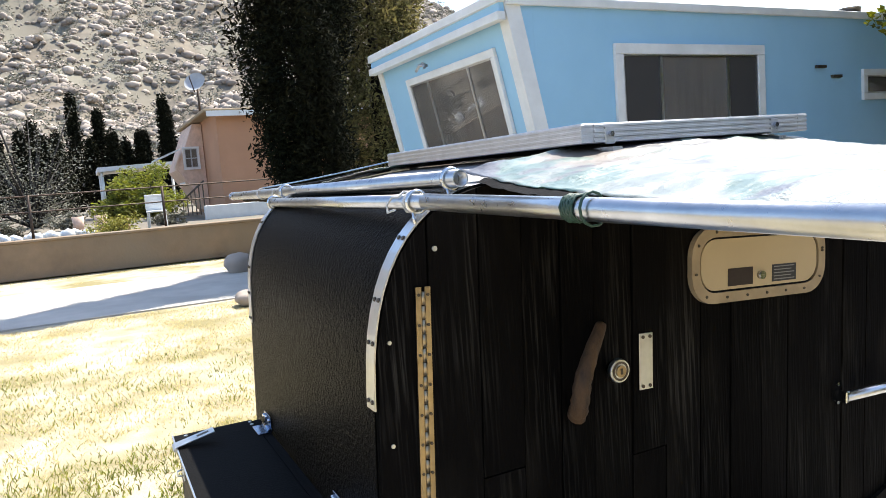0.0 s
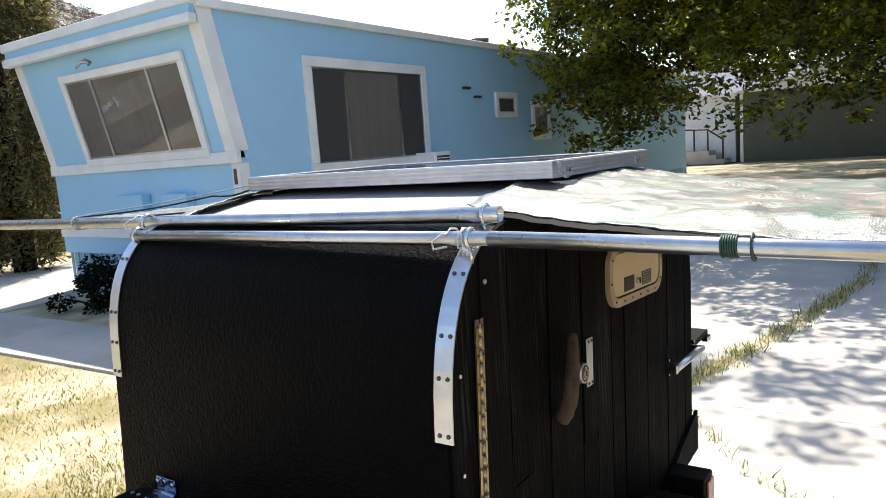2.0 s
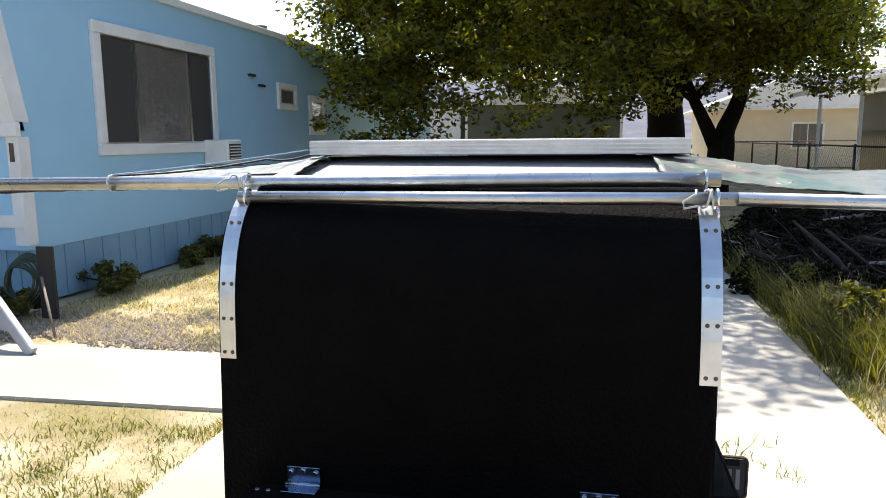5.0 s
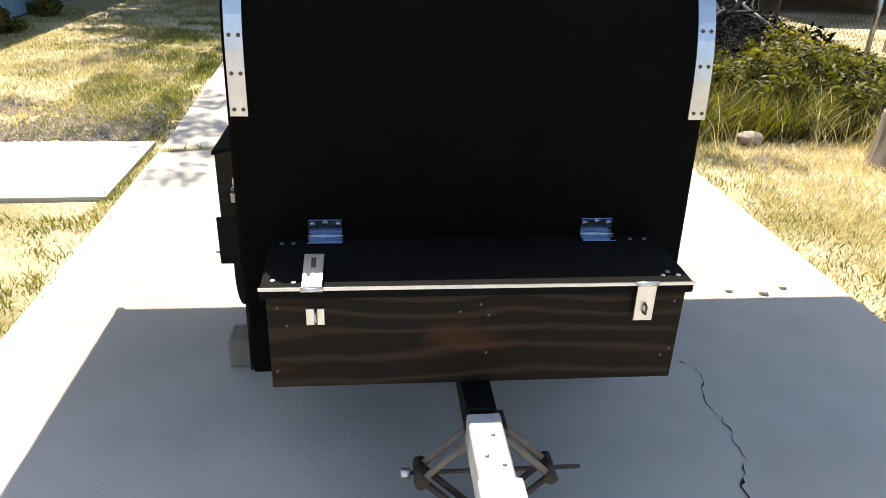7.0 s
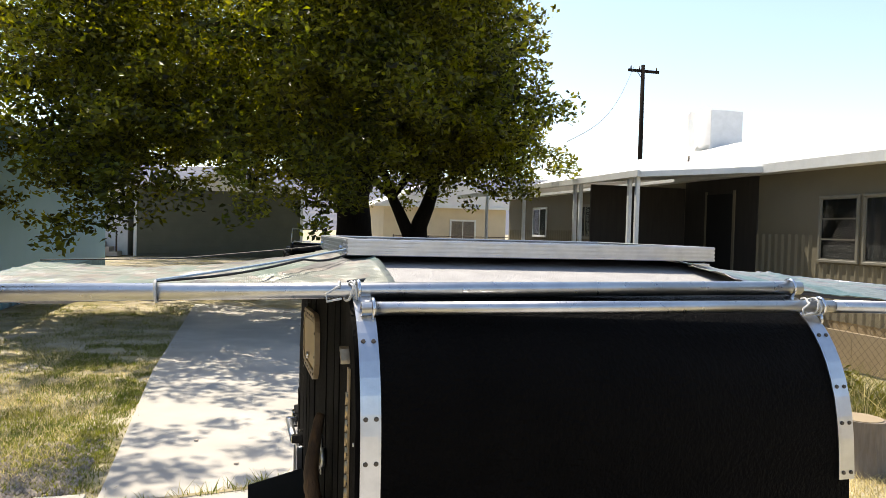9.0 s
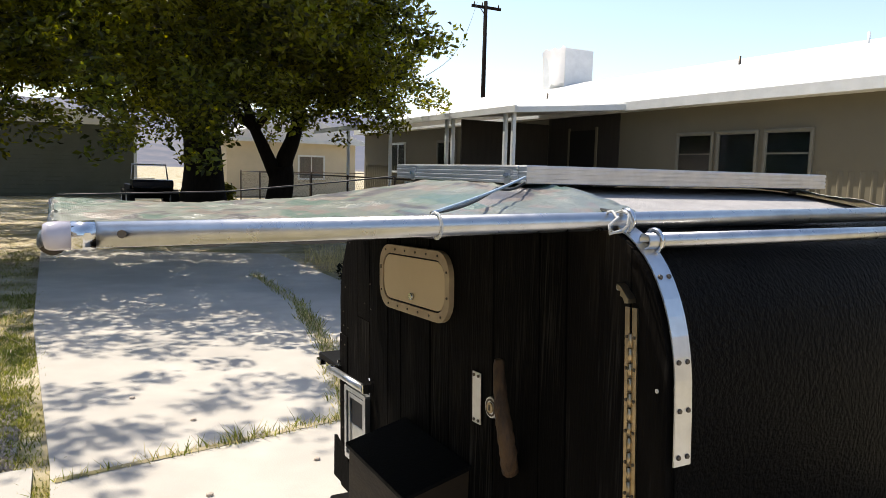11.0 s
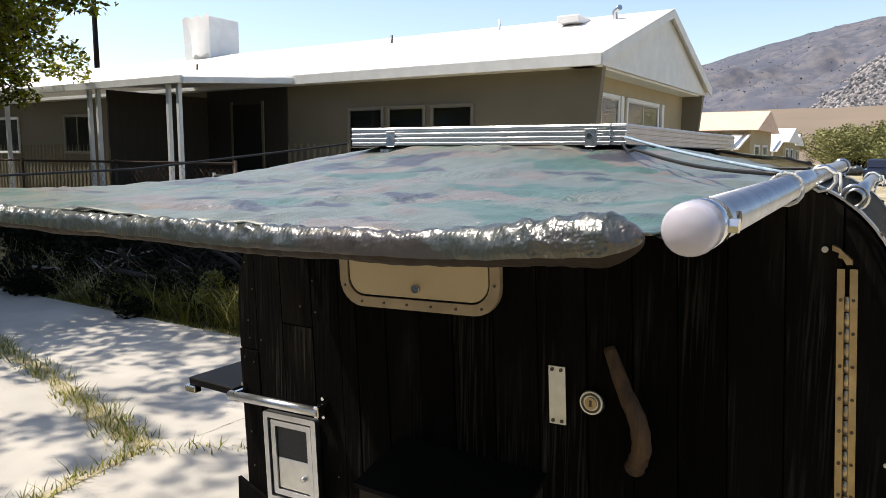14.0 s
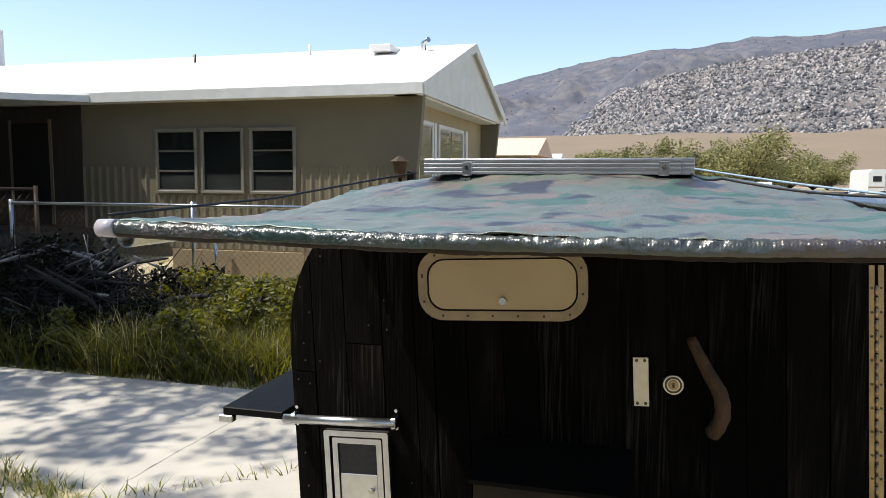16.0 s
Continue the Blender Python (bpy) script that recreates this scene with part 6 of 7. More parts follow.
def under(loc, places):
    return [(x - loc[0], y - loc[1], z - loc[2]) for x, y, z in places]


T1, T2 = (2.8, 24.3, 0), (3.25, 17.0, 0)
fill_1 = crown_fill(0.2, 23.0, 6.9, 6.2, 6.2, 4.6, 330) + crown_fill(-1.0, 19.0, 4.2, 4.2, 3.0, 1.2, 60) + crown_fill(-0.8, 29.5, 6.6, 6.2, 4.2, 3.4, 150)
fill_2 = crown_fill(-0.1, 13.6, 6.3, 5.0, 4.9, 4.2, 330) + skirt(-0.1, 13.4, 4.9, 4.2, 120, 2.2, 4.5) + crown_fill(-3.1, 11.6, 4.0, 1.5, 2.2, 1.0, 26) + crown_fill(-0.8, 11.6, 3.3, 2.0, 1.5, 0.9, 45) + crown_fill(2.4, 14.8, 6.0, 2.0, 3.0, 2.7, 150) + crown_fill(-1.6, 9.9, 8.8, 3.2, 2.2, 1.8, 20)
fill_1 += crown_fill(3.2, 26.5, 7.6, 5.6, 5.6, 3.4, 170)
fill_2 += crown_fill(-3.9, 12.6, 5.3, 1.8, 2.2, 1.9, 70) + crown_fill(1.2, 9.0, 4.5, 1.5, 1.3, 1.4, 30) + crown_fill(3.1, 13.6, 4.5, 1.7, 1.8, 1.7, 120) + crown_fill(3.4, 16.0, 4.3, 2.2, 1.6, 1.5, 110)
# overhead clumps out of view, added to shade drive and brush
fill_2 += crown_fill(1.7, 10.7, 6.4, 2.2, 2.2, 1.2, 100)
fill_2 += crown_fill(-1.7, 8.0, 8.6, 2.6, 0.9, 1.0, 7) + crown_fill(4.6, 15.5, 3.5, 1.8, 1.5, 0.8, 40)
# rear clumps, mostly added to shade the ground before the garage
fill_1 += crown_fill(-3.5, 36.0, 7.2, 4.5, 2.6, 1.3, 60)
fill_1 += crown_fill(-4.5, 31.5, 6.4, 4.0, 3.2, 1.4, 70) + crown_fill(5.6, 28.0, 5.4, 2.6, 2.2, 1.2, 50)
fill_1 += crown_fill(2.2, 23.0, 4.6, 3.6, 2.0, 1.3, 90) + crown_fill(1.0, 33.5, 7.6, 6.5, 3.6, 2.6, 150)
broad_tree(T1, ((-0.15, 2.9), 0.72, 0.56), (((-0.2, 0, 2.6), (-0.75, -0.1), 0.36), ((0.0, 0, 2.6), (0.42, -0.06), 0.4), ((-0.1, 0, 2.7), (-0.1, 0.4), 0.3)), 11, "large shade tree with dark trunk over the driveway", 0.95, 180, 0.072, 2.6,
           extra=under(T1, fill_1))
broad_tree(T2, ((0.10, 1.6), 0.36, 0.30), (((0.02, 0, 1.35), (-0.72, 0.0), 0.2), ((0.12, 0, 1.45), (0.26, -0.05), 0.25)), 23, "forked shade tree beside the drive", 0.72, 225, 0.06, 2.2,
           extra=under(T2, fill_2))


def cypress(loc, height, radius, seed, count, label, size=0.12, mat="leaf_cypress", group="", spire=False):
    rnd = random.Random(seed)
    t = thing("cypress", loc, label, "tree", group)
    base = Vector(loc)
    part("trunk", rod(base + Vector((0, 0, -0.1)), base + Vector((0, 0, height * 0.8)), radius * 0.16, radius * 0.03, 8), "bark", t)
    verts, faces = [], []
    for _ in range(count):
        k = rnd.random() ** 0.8
        a = rnd.uniform(0, math.tau)
        r = radius * (math.sin(math.pi * min(k * 0.93 + 0.13, 1)) ** 0.6) * (0.8 + 0.55 * fbm(math.cos(a) * 1.3, math.sin(a) * 1.3, k * 5 + seed))
        if spire:
            r = radius * (1 - k) ** 0.85 * (0.8 + 0.5 * fbm(math.cos(a), math.sin(a), k * 6 + seed))
        c = base + Vector((math.cos(a) * r * rnd.uniform(0.55, 1), math.sin(a) * r * rnd.uniform(0.55, 1), 0.1 + k * height))
        leaf_cloud(None, c, size * 2.6, 7, size, rnd, (1, 1, 1.5), -0.6, verts, faces, 0.6)
    from_lists("crown", verts, faces, mat, t, "dense dark upright foliage")
    return t


cypress((-10.8, 3.25, 0), 11.0, 1.12, 31, 17000, "tall dark cypress beside the blue home", 0.06)
cypress((-12.3, 5.25, 0), 9.0, 1.35, 33, 8000, "looser olive green conifer behind the cypress", 0.065, "leaf_conifer")
rnd_k = random.Random(8)
for i in range(24):
    cypress((-46 + rnd_k.uniform(-2.5, 2.5), -8 + i * 0.72 + rnd_k.uniform(-0.4, 0.4), 1.0), rnd_k.uniform(3.4, 6.8), rnd_k.uniform(0.7, 1.1), 40 + i, 620, "slim dark cypress in a row", 0.13, group="cypress row", spire=True)


def bush(name, loc, radius, seed, leaves, size, label, mat, squash=(1, 1, 0.8), clumps=22, lift=0.0):
    rnd = random.Random(seed)
    t = thing(name, loc, label, "bush")
    base = Vector(loc)
    wood = bmesh.new()
    verts, faces = [], []
    for _ in range(clumps):
        d = Vector((rnd.gauss(0, 0.5), rnd.gauss(0, 0.5), abs(rnd.gauss(0.4, 0.35)))) * radius
        d = Vector((d.x * squash[0], d.y * squash[1], d.z * squash[2] + lift * radius))
        tube([base, base + d * 0.5 + Vector((0, 0, 0.1 * radius)), base + d], [0.02 * radius + 0.01, 0.012 * radius + 0.006, 0.004], 5, bm=wood)
        leaf_cloud(None, base + d, radius * 0.36, leaves, size, rnd, (1, 1, 0.8), 0.0, verts, faces)
    part("stem", wood, "dead_wood", t)
    from_lists("foliage", verts, faces, mat, t)
    return t


bush("shrub", (3.4, 26.6, 0), 1.0, 9, 300, 0.07, "green shrub at the foot of the large tree", "leaf", (0.9, 0.8, 0.9), 30)
# near-black leaves paint the deep shade beyond the brush pile
for i, (x, y, r) in enumerate(((3.6, 8.6, 1.0), (4.2, 10.2, 1.0), (2.95, 7.5, 0.8), (3.0, 9.2, 0.8), (4.7, 11.7, 0.9), (5.1, 13.0, 0.9), (5.7, 14.6, 0.9))):
    bush("shrub", (x, y, 0), r, 310 + i, 420, 0.05, "dense shrub coloured near-black for the shade behind the brush pile", "leaf_cypress", (0.8, 0.9, 0.5), 34)
bush("desert_bush", (-26.5, -2.1, 0.72), 2.5, 5, 75, 0.05, "pale grey-green nearly bare desert bush", "leaf_grey", (0.9, 0.62, 1.3), 60)
bush("desert_bush", (-17.0, 0.1, 0.72), 0.55, 15, 120, 0.03, "yellow flowering bush on the terrace", "leaf_yellow")
for i, (x, y, r) in enumerate(((-19.5, -2.2, 0.4), (-21, -1.0, 0.5), (-18.6, 1.5, 0.4), (-23, -3.5, 0.7), (-20.5, -4.5, 0.5))):
    bush("desert_bush", (x, y, 0.72), r, 90 + i, 110, 0.04, "dry grey brush on the terrace", "leaf_grey", clumps=14)
bush("shrub", (-28.8, 1.45, 0.72), 1.45, 6, 330, 0.07, "bright green hedge in front of the carport", "grass_green", (0.6, 0.95, 1.0), 44)
rnd_b = random.Random(77)
for i in range(20):
    x, y = 66 + rnd_b.uniform(0, 45) + (28 if i > 10 else 0), 9 - i * 1.9 + rnd_b.uniform(-2, 2)
    bush("roadside_tree", (x, y, 0), rnd_b.uniform(3.0, 4.3), 100 + i, 300, 0.14, "rounded pale green desert tree", "leaf_pale", (1.15, 1.15, 0.72), 30, 0.42)
bush("desert_bush", (52, 14, 0), 3.2, 301, 150, 0.2, "tall pale green tree behind the homes", "leaf_pale", (1, 1, 1.3))

# ---- grass, brush and yard things ----
def blades(name, zones, mat, label, seed, lo, hi, width, lean=0.5, patchy=False):
    """Very many single grass blades in rectangles (x0, x1, y0, y1, count)."""
    rg = np.random.RandomState(seed)
    pts = []
    for x0, x1, y0, y1, n in zones:
        c = np.stack([rg.uniform(x0, x1, max(n // 14, 1)), rg.uniform(y0, y1, max(n // 14, 1))], 1)
        p = np.repeat(c, 14, 0) + rg.normal(0, 0.08, (len(c) * 14, 2))
        p = p[(p[:, 0] > x0) & (p[:, 0] < x1) & (p[:, 1] > y0) & (p[:, 1] < y1)]
        pts.append(p)
    p = np.concatenate(pts)
    if patchy:
        keep = np.array([fbm(x * 1.1, y * 1.1, seed) + 0.5 * fbm(x * 4.0, y * 4.0, seed) > rg.uniform(-0.55, 0.15) for x, y in p])
        p = p[keep]
    n = len(p)
    h = rg.uniform(lo, hi, n) * rg.uniform(0.6, 1.1, n)
    a = rg.uniform(0, math.tau, n)
    b = rg.uniform(0, math.tau, n)
    w = width * rg.uniform(0.6, 1.3, n)
    k = rg.uniform(0.1, lean, n) * h
    base = np.column_stack([p, np.full(n, -0.035)])
    side = np.column_stack([np.cos(a) * w, np.sin(a) * w, np.zeros(n)])
    bend = np.column_stack([np.cos(b) * k, np.sin(b) * k, np.zeros(n)])
    up = np.column_stack([np.zeros(n), np.zeros(n), h])
    v = np.stack([base - side, base + side, base + side * 0.7 + bend * 0.35 + up * 0.55, base - side * 0.7 + bend * 0.35 + up * 0.55, base + bend + up], 1).reshape(-1, 3)
    i = np.arange(n) * 5
    me = bpy.data.meshes.new(name)
    quads = np.stack([i, i + 1, i + 2, i + 3], 1)
    tris = np.stack([i + 3, i + 2, i + 4], 1)
    me.from_pydata(v.tolist(), [], quads.tolist() + tris.tolist())
    me.materials.append(M[mat])
    return tagged(new(name, me), label, "grass", kind="stuff")


blades("dry_grass", ((-8.3, -1.70, -5, 2.12, 95000), (-15.0, -13.0, -14, 8, 9000), (-8.7, -8.0, -10, 2, 4000), (-1.79, -1.62, 1.7, 3.4, 2500), (-4.9, -1.82, 3.3, 9.0, 50000), (-4.9, -1.95, 9, 16, 14000), (1.93, 5.6, -3, 4.2, 48000), (-8.4, -5.0, -14, -5, 6000), (2.0, 6.0, 4.2, 13, 12000), (1.83, 2.05, -1, 4, 3500)),
       "grass_dry", "short dry straw-coloured lawn grass", 1, 0.012, 0.040, 0.0034, 1.9, True)
blades("dry_tufts", ((2.1, 5.4, 0.5, 3.6, 26000), (-4.8, -2.0, 3.4, 6.5, 8000)), "grass_dry", "loose dry grass tufts on bare soil", 14, 0.02, 0.09, 0.0034, 1.6)
blades("green_grass", ((-14.95, -14.4, -9, 3.5, 2600), (-5.5, -2.9, -2.2, 1.9, 7000), (-2.4, -1.72, -1, 1.9, 5000), (-1.92, -1.63, -3, 1.95, 5500), (-1.80, -1.64, 1.8, 3.3, 1800), (-2.1, -1.72, 3.2, 7, 5000), (-2.9, -1.80, 3.3, 9.0, 26000), (-4.9, -2.2, 4.4, 9.0, 13000), (-2.9, -1.75, -2.5, 1.9, 6000), (1.93, 2.4, 0.5, 4.0, 3500), (1.82, 2.1, 2.2, 9.0, 7000), (-5.0, -1.9, 9, 14, 9000)),
       "grass_green", "short green lawn grass along the drive", 2, 0.018, 0.06, 0.0038, 1.4, True)
blades("tall_grass", ((2.15, 3.7, 3.3, 4.9, 15000), (2.05, 2.6, 4.6, 6.5, 4500), (1.97, 2.4, 3.2, 7.5, 4600), (3.6, 5.4, 3.4, 5.6, 8500)),
       "weed_green", "tall green weeds beside the brush pile", 3, 0.10, 0.46, 0.0058, 1.4, True)
blades("tall_dry_grass", ((2.0, 4.8, 3.0, 7.5, 3500), (2.05, 3.0, 6.5, 11, 3000)), "grass_dry", "tall dry seed grass among the weeds", 4, 0.2, 0.55, 0.003, 1.0)


def joint_weeds():
    """Grass growing out of the joints of the drive."""
    rg = np.random.RandomState(9)
    zones = []
    lines = (((-1.66, 2.98), (0.05, 3.28), 0.07, 2600), ((0.05, 3.28), (0.50, 5.2), 0.11, 3600), ((0.50, 5.2), (0.85, 7.2), 0.12, 3000), ((0.85, 7.2), (0.9, 9.5), 0.1, 1600),
             ((0.05, 3.2), (0.72, 2.35), 0.05, 700), ((0.72, 2.35), (1.32, 1.78), 0.05, 500), ((0.9, 2.05), (1.3, 2.2), 0.04, 200))
    for (x0, y0), (x1, y1), w, n in lines:
        m = 16
        for i in range(m):
            k0, k1 = i / m, (i + 1) / m
            xa, ya, xb, yb = x0 + (x1 - x0) * k0, y0 + (y1 - y0) * k0, x0 + (x1 - x0) * k1, y0 + (y1 - y0) * k1
            ww = w * rg.uniform(0.35, 1.25)
            zones.append((min(xa, xb) - ww, max(xa, xb) + ww, min(ya, yb) - ww * 0.5, max(ya, yb) + ww * 0.5, int(n / m * rg.uniform(0.3, 1.6))))
    return zones


jz = joint_weeds()
blades("joint_grass", [z[:4] + (z[4] // 2,) for z in jz], "grass_green", "green weeds growing from the driveway joints", 5, 0.05, 0.13, 0.005, 1.0)
blades("joint_dry_grass", [z[:4] + (z[4] // 2,) for z in jz], "grass_dry", "dry weeds growing from the driveway joints", 6, 0.05, 0.12, 0.004, 1.2)
soil = bmesh.new()
for (x0, y0), (x1, y1), w in (((-1.66, 2.98), (0.05, 3.28), 0.03), ((0.05, 3.28), (0.50, 5.2), 0.06), ((0.50, 5.2), (0.85, 7.2), 0.07), ((0.85, 7.2), (0.9, 9.5), 0.05)):
    d = Vector((y0 - y1, x1 - x0, 0)).normalized()
    n = 14
    rows = []
    for i in range(n + 1):
        k = i / n
        ww = w * (0.7 + 0.6 * abs(fbm(k * 5 + x0, y0)))
        c = Vector((x0 + (x1 - x0) * k, y0 + (y1 - y0) * k, 0.004))
        rows.append((soil.verts.new(c + d * ww), soil.verts.new(c - d * ww)))
    for a, b in zip(rows, rows[1:]):
        soil.faces.new((a[0], a[1], b[1], b[0]))
solid("joint_soil", soil, "grass_soil", "dusty soil in the driveway joints", "soil", kind="structure")
# open joint across the slab
joint = bmesh.new()
prev = None
for k in range(31):
    x = 0.3 + 1.1 * k / 30
    y = 3.18 - 0.04 * (k / 30) ** 2 + 0.008 * fbm(x * 6, 2.0)
    w = 0.001 + 0.002 * abs(fbm(x * 9, 5.0))
    row = (joint.verts.new((x, y - w, 0.003)), joint.verts.new((x, y + w, 0.003)))
    if prev:
        joint.faces.new((prev[0], row[0], row[1], prev[1]))
    prev = row
solid("slab_joint", joint, "rubber", "dark open joint between driveway slabs", "joint", kind="structure")
# hairline crack
crack = bmesh.new()
rnd_k2 = random.Random(4)
pts = []
for (xa, ya), (xb, yb) in zip(((0.90, 0.39), (0.95, 0.31), (0.895, 0.16), (0.907, 0.0), (0.892, -0.156), (0.83, -0.27), (0.84, -0.6)), ((0.95, 0.31), (0.895, 0.16), (0.907, 0.0), (0.892, -0.156), (0.83, -0.27), (0.84, -0.6), (0.82, -0.9))):
    for k in range(6):
        pts.append((xa + (xb - xa) * k / 6 + rnd_k2.gauss(0, 0.006), ya + (yb - ya) * k / 6 + rnd_k2.gauss(0, 0.004)))
prev = None
for x, y in pts:
    w = max(0.0004, rnd_k2.gauss(0.001, 0.002))
    row = (crack.verts.new((x - w, y, 0.003)), crack.verts.new((x + w, y, 0.003)))
    if prev:
        crack.faces.new((prev[0], prev[1], row[1], row[0]))
    prev = row
solid("crack", crack, "rubber", "dark crack wandering across the driveway", "crack", kind="structure")
for x, y, r in ((-1.0, 2.5, 0.02), (1.5, 0.9, 0.025), (1.62, 0.95, 0.02), (1.35, 0.93, 0.02), (-0.9, 3.6, 0.02), (0.95, 0.95, 0.018), (-0.4, 2.7, 0.02), (-1.2, 4.2, 0.02), (-1.0, 1.4, 0.015)):
    b = bmesh.new()
    bmesh.ops.create_icosphere(b, subdivisions=1, radius=r)
    for v in b.verts:
        v.co = Vector((x + v.co.x, y + v.co.y, r * 0.4 + v.co.z * 0.6))
    solid("pebble", b, "rock", "small loose stone on the concrete", "stone", "loose stones")


def gravel():
    """Pale crushed stone between lawn and walkway."""
    rg = random.Random(71)
    verts, faces = [], []
    while len(faces) < 8 * 5200:
        x, y = rg.uniform(-5.0, -1.85), rg.triangular(3.2, 4.5, 3.5)
        if fbm(x * 0.9, y * 1.6, 3) < rg.uniform(-0.45, 0.35):
            continue
        r, a, n = rg.uniform(0.008, 0.022), rg.uniform(0, 3), len(verts)
        ca, sa = math.cos(a) * r, math.sin(a) * r
        verts += [(x + ca, y + sa, -0.02), (x - sa * 0.8, y + ca * 0.8, -0.022), (x - ca, y - sa, -0.021), (x + sa * 0.8, y - ca * 0.8, -0.02), (x + ca * 0.2, y, -0.02 + r * 0.8), (x, y, -0.05)]
        for p, q in ((0, 1), (1, 2), (2, 3), (3, 0)):
            faces += [(n + p, n + q, n + 4), (n + q, n + p, n + 5)]
    return tagged(from_lists("gravel", verts, faces, "rock", None), "pale loose gravel beside the walkway", "gravel", kind="stuff")


gravel()


def boulder(b, c, r, rnd):
    t = bmesh.new()
    bmesh.ops.create_icosphere(t, subdivisions=3, radius=1)
    s = Vector((rnd.uniform(0.7, 1.4), rnd.uniform(0.7, 1.4), rnd.uniform(0.5, 0.95)))
    o = rnd.uniform(0, 50)
    for v in t.verts:
        k = 1 + 0.28 * noise.noise(v.co * 1.3 + Vector((o, o, o))) + 0.05 * noise.noise(v.co * 5 + Vector((o, o, o)))
        v.co = Vector(c) + Vector((v.co.x * s.x, v.co.y * s.y, v.co.z * s.z)) * r * k
    return merge(b, t)


for x, y, r in ((-11.7, 1.96, 0.32), (-7.7, 1.3, 0.17), (-8.4, -2.0, 0.24), (2.62, 3.26, 0.085), (-14.4, -3.5, 0.2)):
    solid("boulder", boulder(bmesh.new(), (x, y, r * 0.4), r, random.Random(int(x * 10))), "rock", "rounded pale granite boulder on the ground", "boulder", "yard boulders", smooth=True)

solid("board_edge", box(-0.62, 0.62, -0.012, 0.012, -0.03, 0.10, 0.003, m=Matrix.Translation((2.75, 3.62, 0)) @ Matrix.Rotation(radians(7), 4, "Z")), "post_wood", "weathered edging board lying in the weeds", "board")
# stump
stump = thing("tree_stump", (3.45, 2.75, 0), "sawn grey tree stump in the dry grass", "stump")
sb = bmesh.new()
rows = []
for i in range(9):
    h = i / 8
    rows.append([sb.verts.new((3.45 + (0.162 + 0.04 * (1 - h) ** 3 + 0.012 * noise.noise(Vector((math.cos(q) * 3, math.sin(q) * 3, h * 0.8))) + 0.006 * noise.noise(Vector((math.cos(q) * 11, math.sin(q) * 11, h)))) * math.cos(q),
                               2.75 + (0.162 + 0.04 * (1 - h) ** 3 + 0.012 * noise.noise(Vector((math.cos(q) * 3, math.sin(q) * 3, h * 0.8 + 4))) + 0.006 * noise.noise(Vector((math.cos(q) * 11, math.sin(q) * 11, h + 4)))) * math.sin(q),
                               -0.05 + 0.41 * h)) for q in (math.tau * k / 40 for k in range(40))])
for ra, rb in zip(rows, rows[1:]):
    for k in range(40):
        sb.faces.new((ra[k], ra[(k + 1) % 40], rb[(k + 1) % 40], rb[k]))
sb.faces.new(rows[-1])
part("log", sb, "post_wood", stump)
part("cut_face", rod((3.45, 2.75, 0.361), (3.45, 2.75, 0.366), 0.148, seg=16), "tan_panel", stump)

# brush pile
brush = thing("brush_pile", (3.3, 6.6, 0), "tangled heap of grey dead branches", "brush pile")
rnd_p = random.Random(12)


def heap(x, y):
    return max(0.06, 0.95 - 0.45 * math.hypot((x - 3.4) / 0.8, (y - 6.7) / 1.1))


for i in range(190):
    cx, cy = max(2.35, 3.3 + rnd_p.gauss(0, 0.6)), max(5.2, 6.6 + rnd_p.gauss(0, 0.9))
    a, l = rnd_p.uniform(0, math.tau), rnd_p.uniform(0.5, 1.5)
    tilt = rnd_p.gauss(0, 0.45)
    z = rnd_p.uniform(0.05, heap(cx, cy))
    d = Vector((math.cos(a) * math.cos(tilt), math.sin(a) * math.cos(tilt), math.sin(tilt))) * l / 2
    c = Vector((cx, cy, z))
    p0, p1 = c - d, c + d
    p0.z, p1.z = max(p0.z, 0.02), max(p1.z, 0.02)
    p0.x, p1.x = max(p0.x, 2.0), max(p1.x, 2.0)
    mid = p0.lerp(p1, 0.5) + Vector((rnd_p.gauss(0, 0.09), rnd_p.gauss(0, 0.09), rnd_p.gauss(0.03, 0.07)))
    r = rnd_p.choice((0.006, 0.008, 0.011, 0.015, 0.03))
    part("branch", tube([p0, p0.lerp(mid, 0.5), mid, mid.lerp(p1, 0.5), p1], [r, r * 0.95, r * 0.85, r * 0.7, r * 0.35], 6), "dead_pale" if i % 3 == 0 else "dead_wood", brush)
twigs = bmesh.new()
for i in range(1500):
    cx, cy = max(2.2, 3.2 + rnd_p.gauss(0, 0.65)), max(5.0, 6.4 + rnd_p.gauss(0, 1.0))
    a, l = rnd_p.uniform(0, math.tau), rnd_p.uniform(0.15, 0.6)
    p0 = Vector((cx, cy, rnd_p.uniform(0.02, heap(cx, cy))))
    p1 = p0 + Vector((math.cos(a) * l, math.sin(a) * l, rnd_p.gauss(0.08, 0.25) * l * 2))
    p1.z, p1.x = max(p1.z, 0.02), max(p1.x, 2.0)
    tube([p0, p0.lerp(p1, 0.5) + Vector((0, 0, rnd_p.gauss(0, 0.04))), p1], [0.006, 0.005, 0.002], 4, bm=twigs)
tagged(part("twig", twigs, "dead_wood", brush), kind="stuff")
# weeds whose near-black leaves also paint the pile's shaded inside
for i, (x, y, r) in enumerate(((2.5, 5.8, 0.5), (2.8, 7.4, 0.65), (3.3, 6.2, 0.75), (3.9, 5.6, 0.6), (2.6, 6.8, 0.6), (3.6, 7.2, 0.8), (3.0, 5.5, 0.45))):
    bush("weed_clump", (x, y, 0), r, 160 + i, 150, 0.04, "weeds among the dead branches, near-black for the pile's shade", "leaf_cypress", (1, 1, 0.8), 16)
rnd_w = random.Random(55)
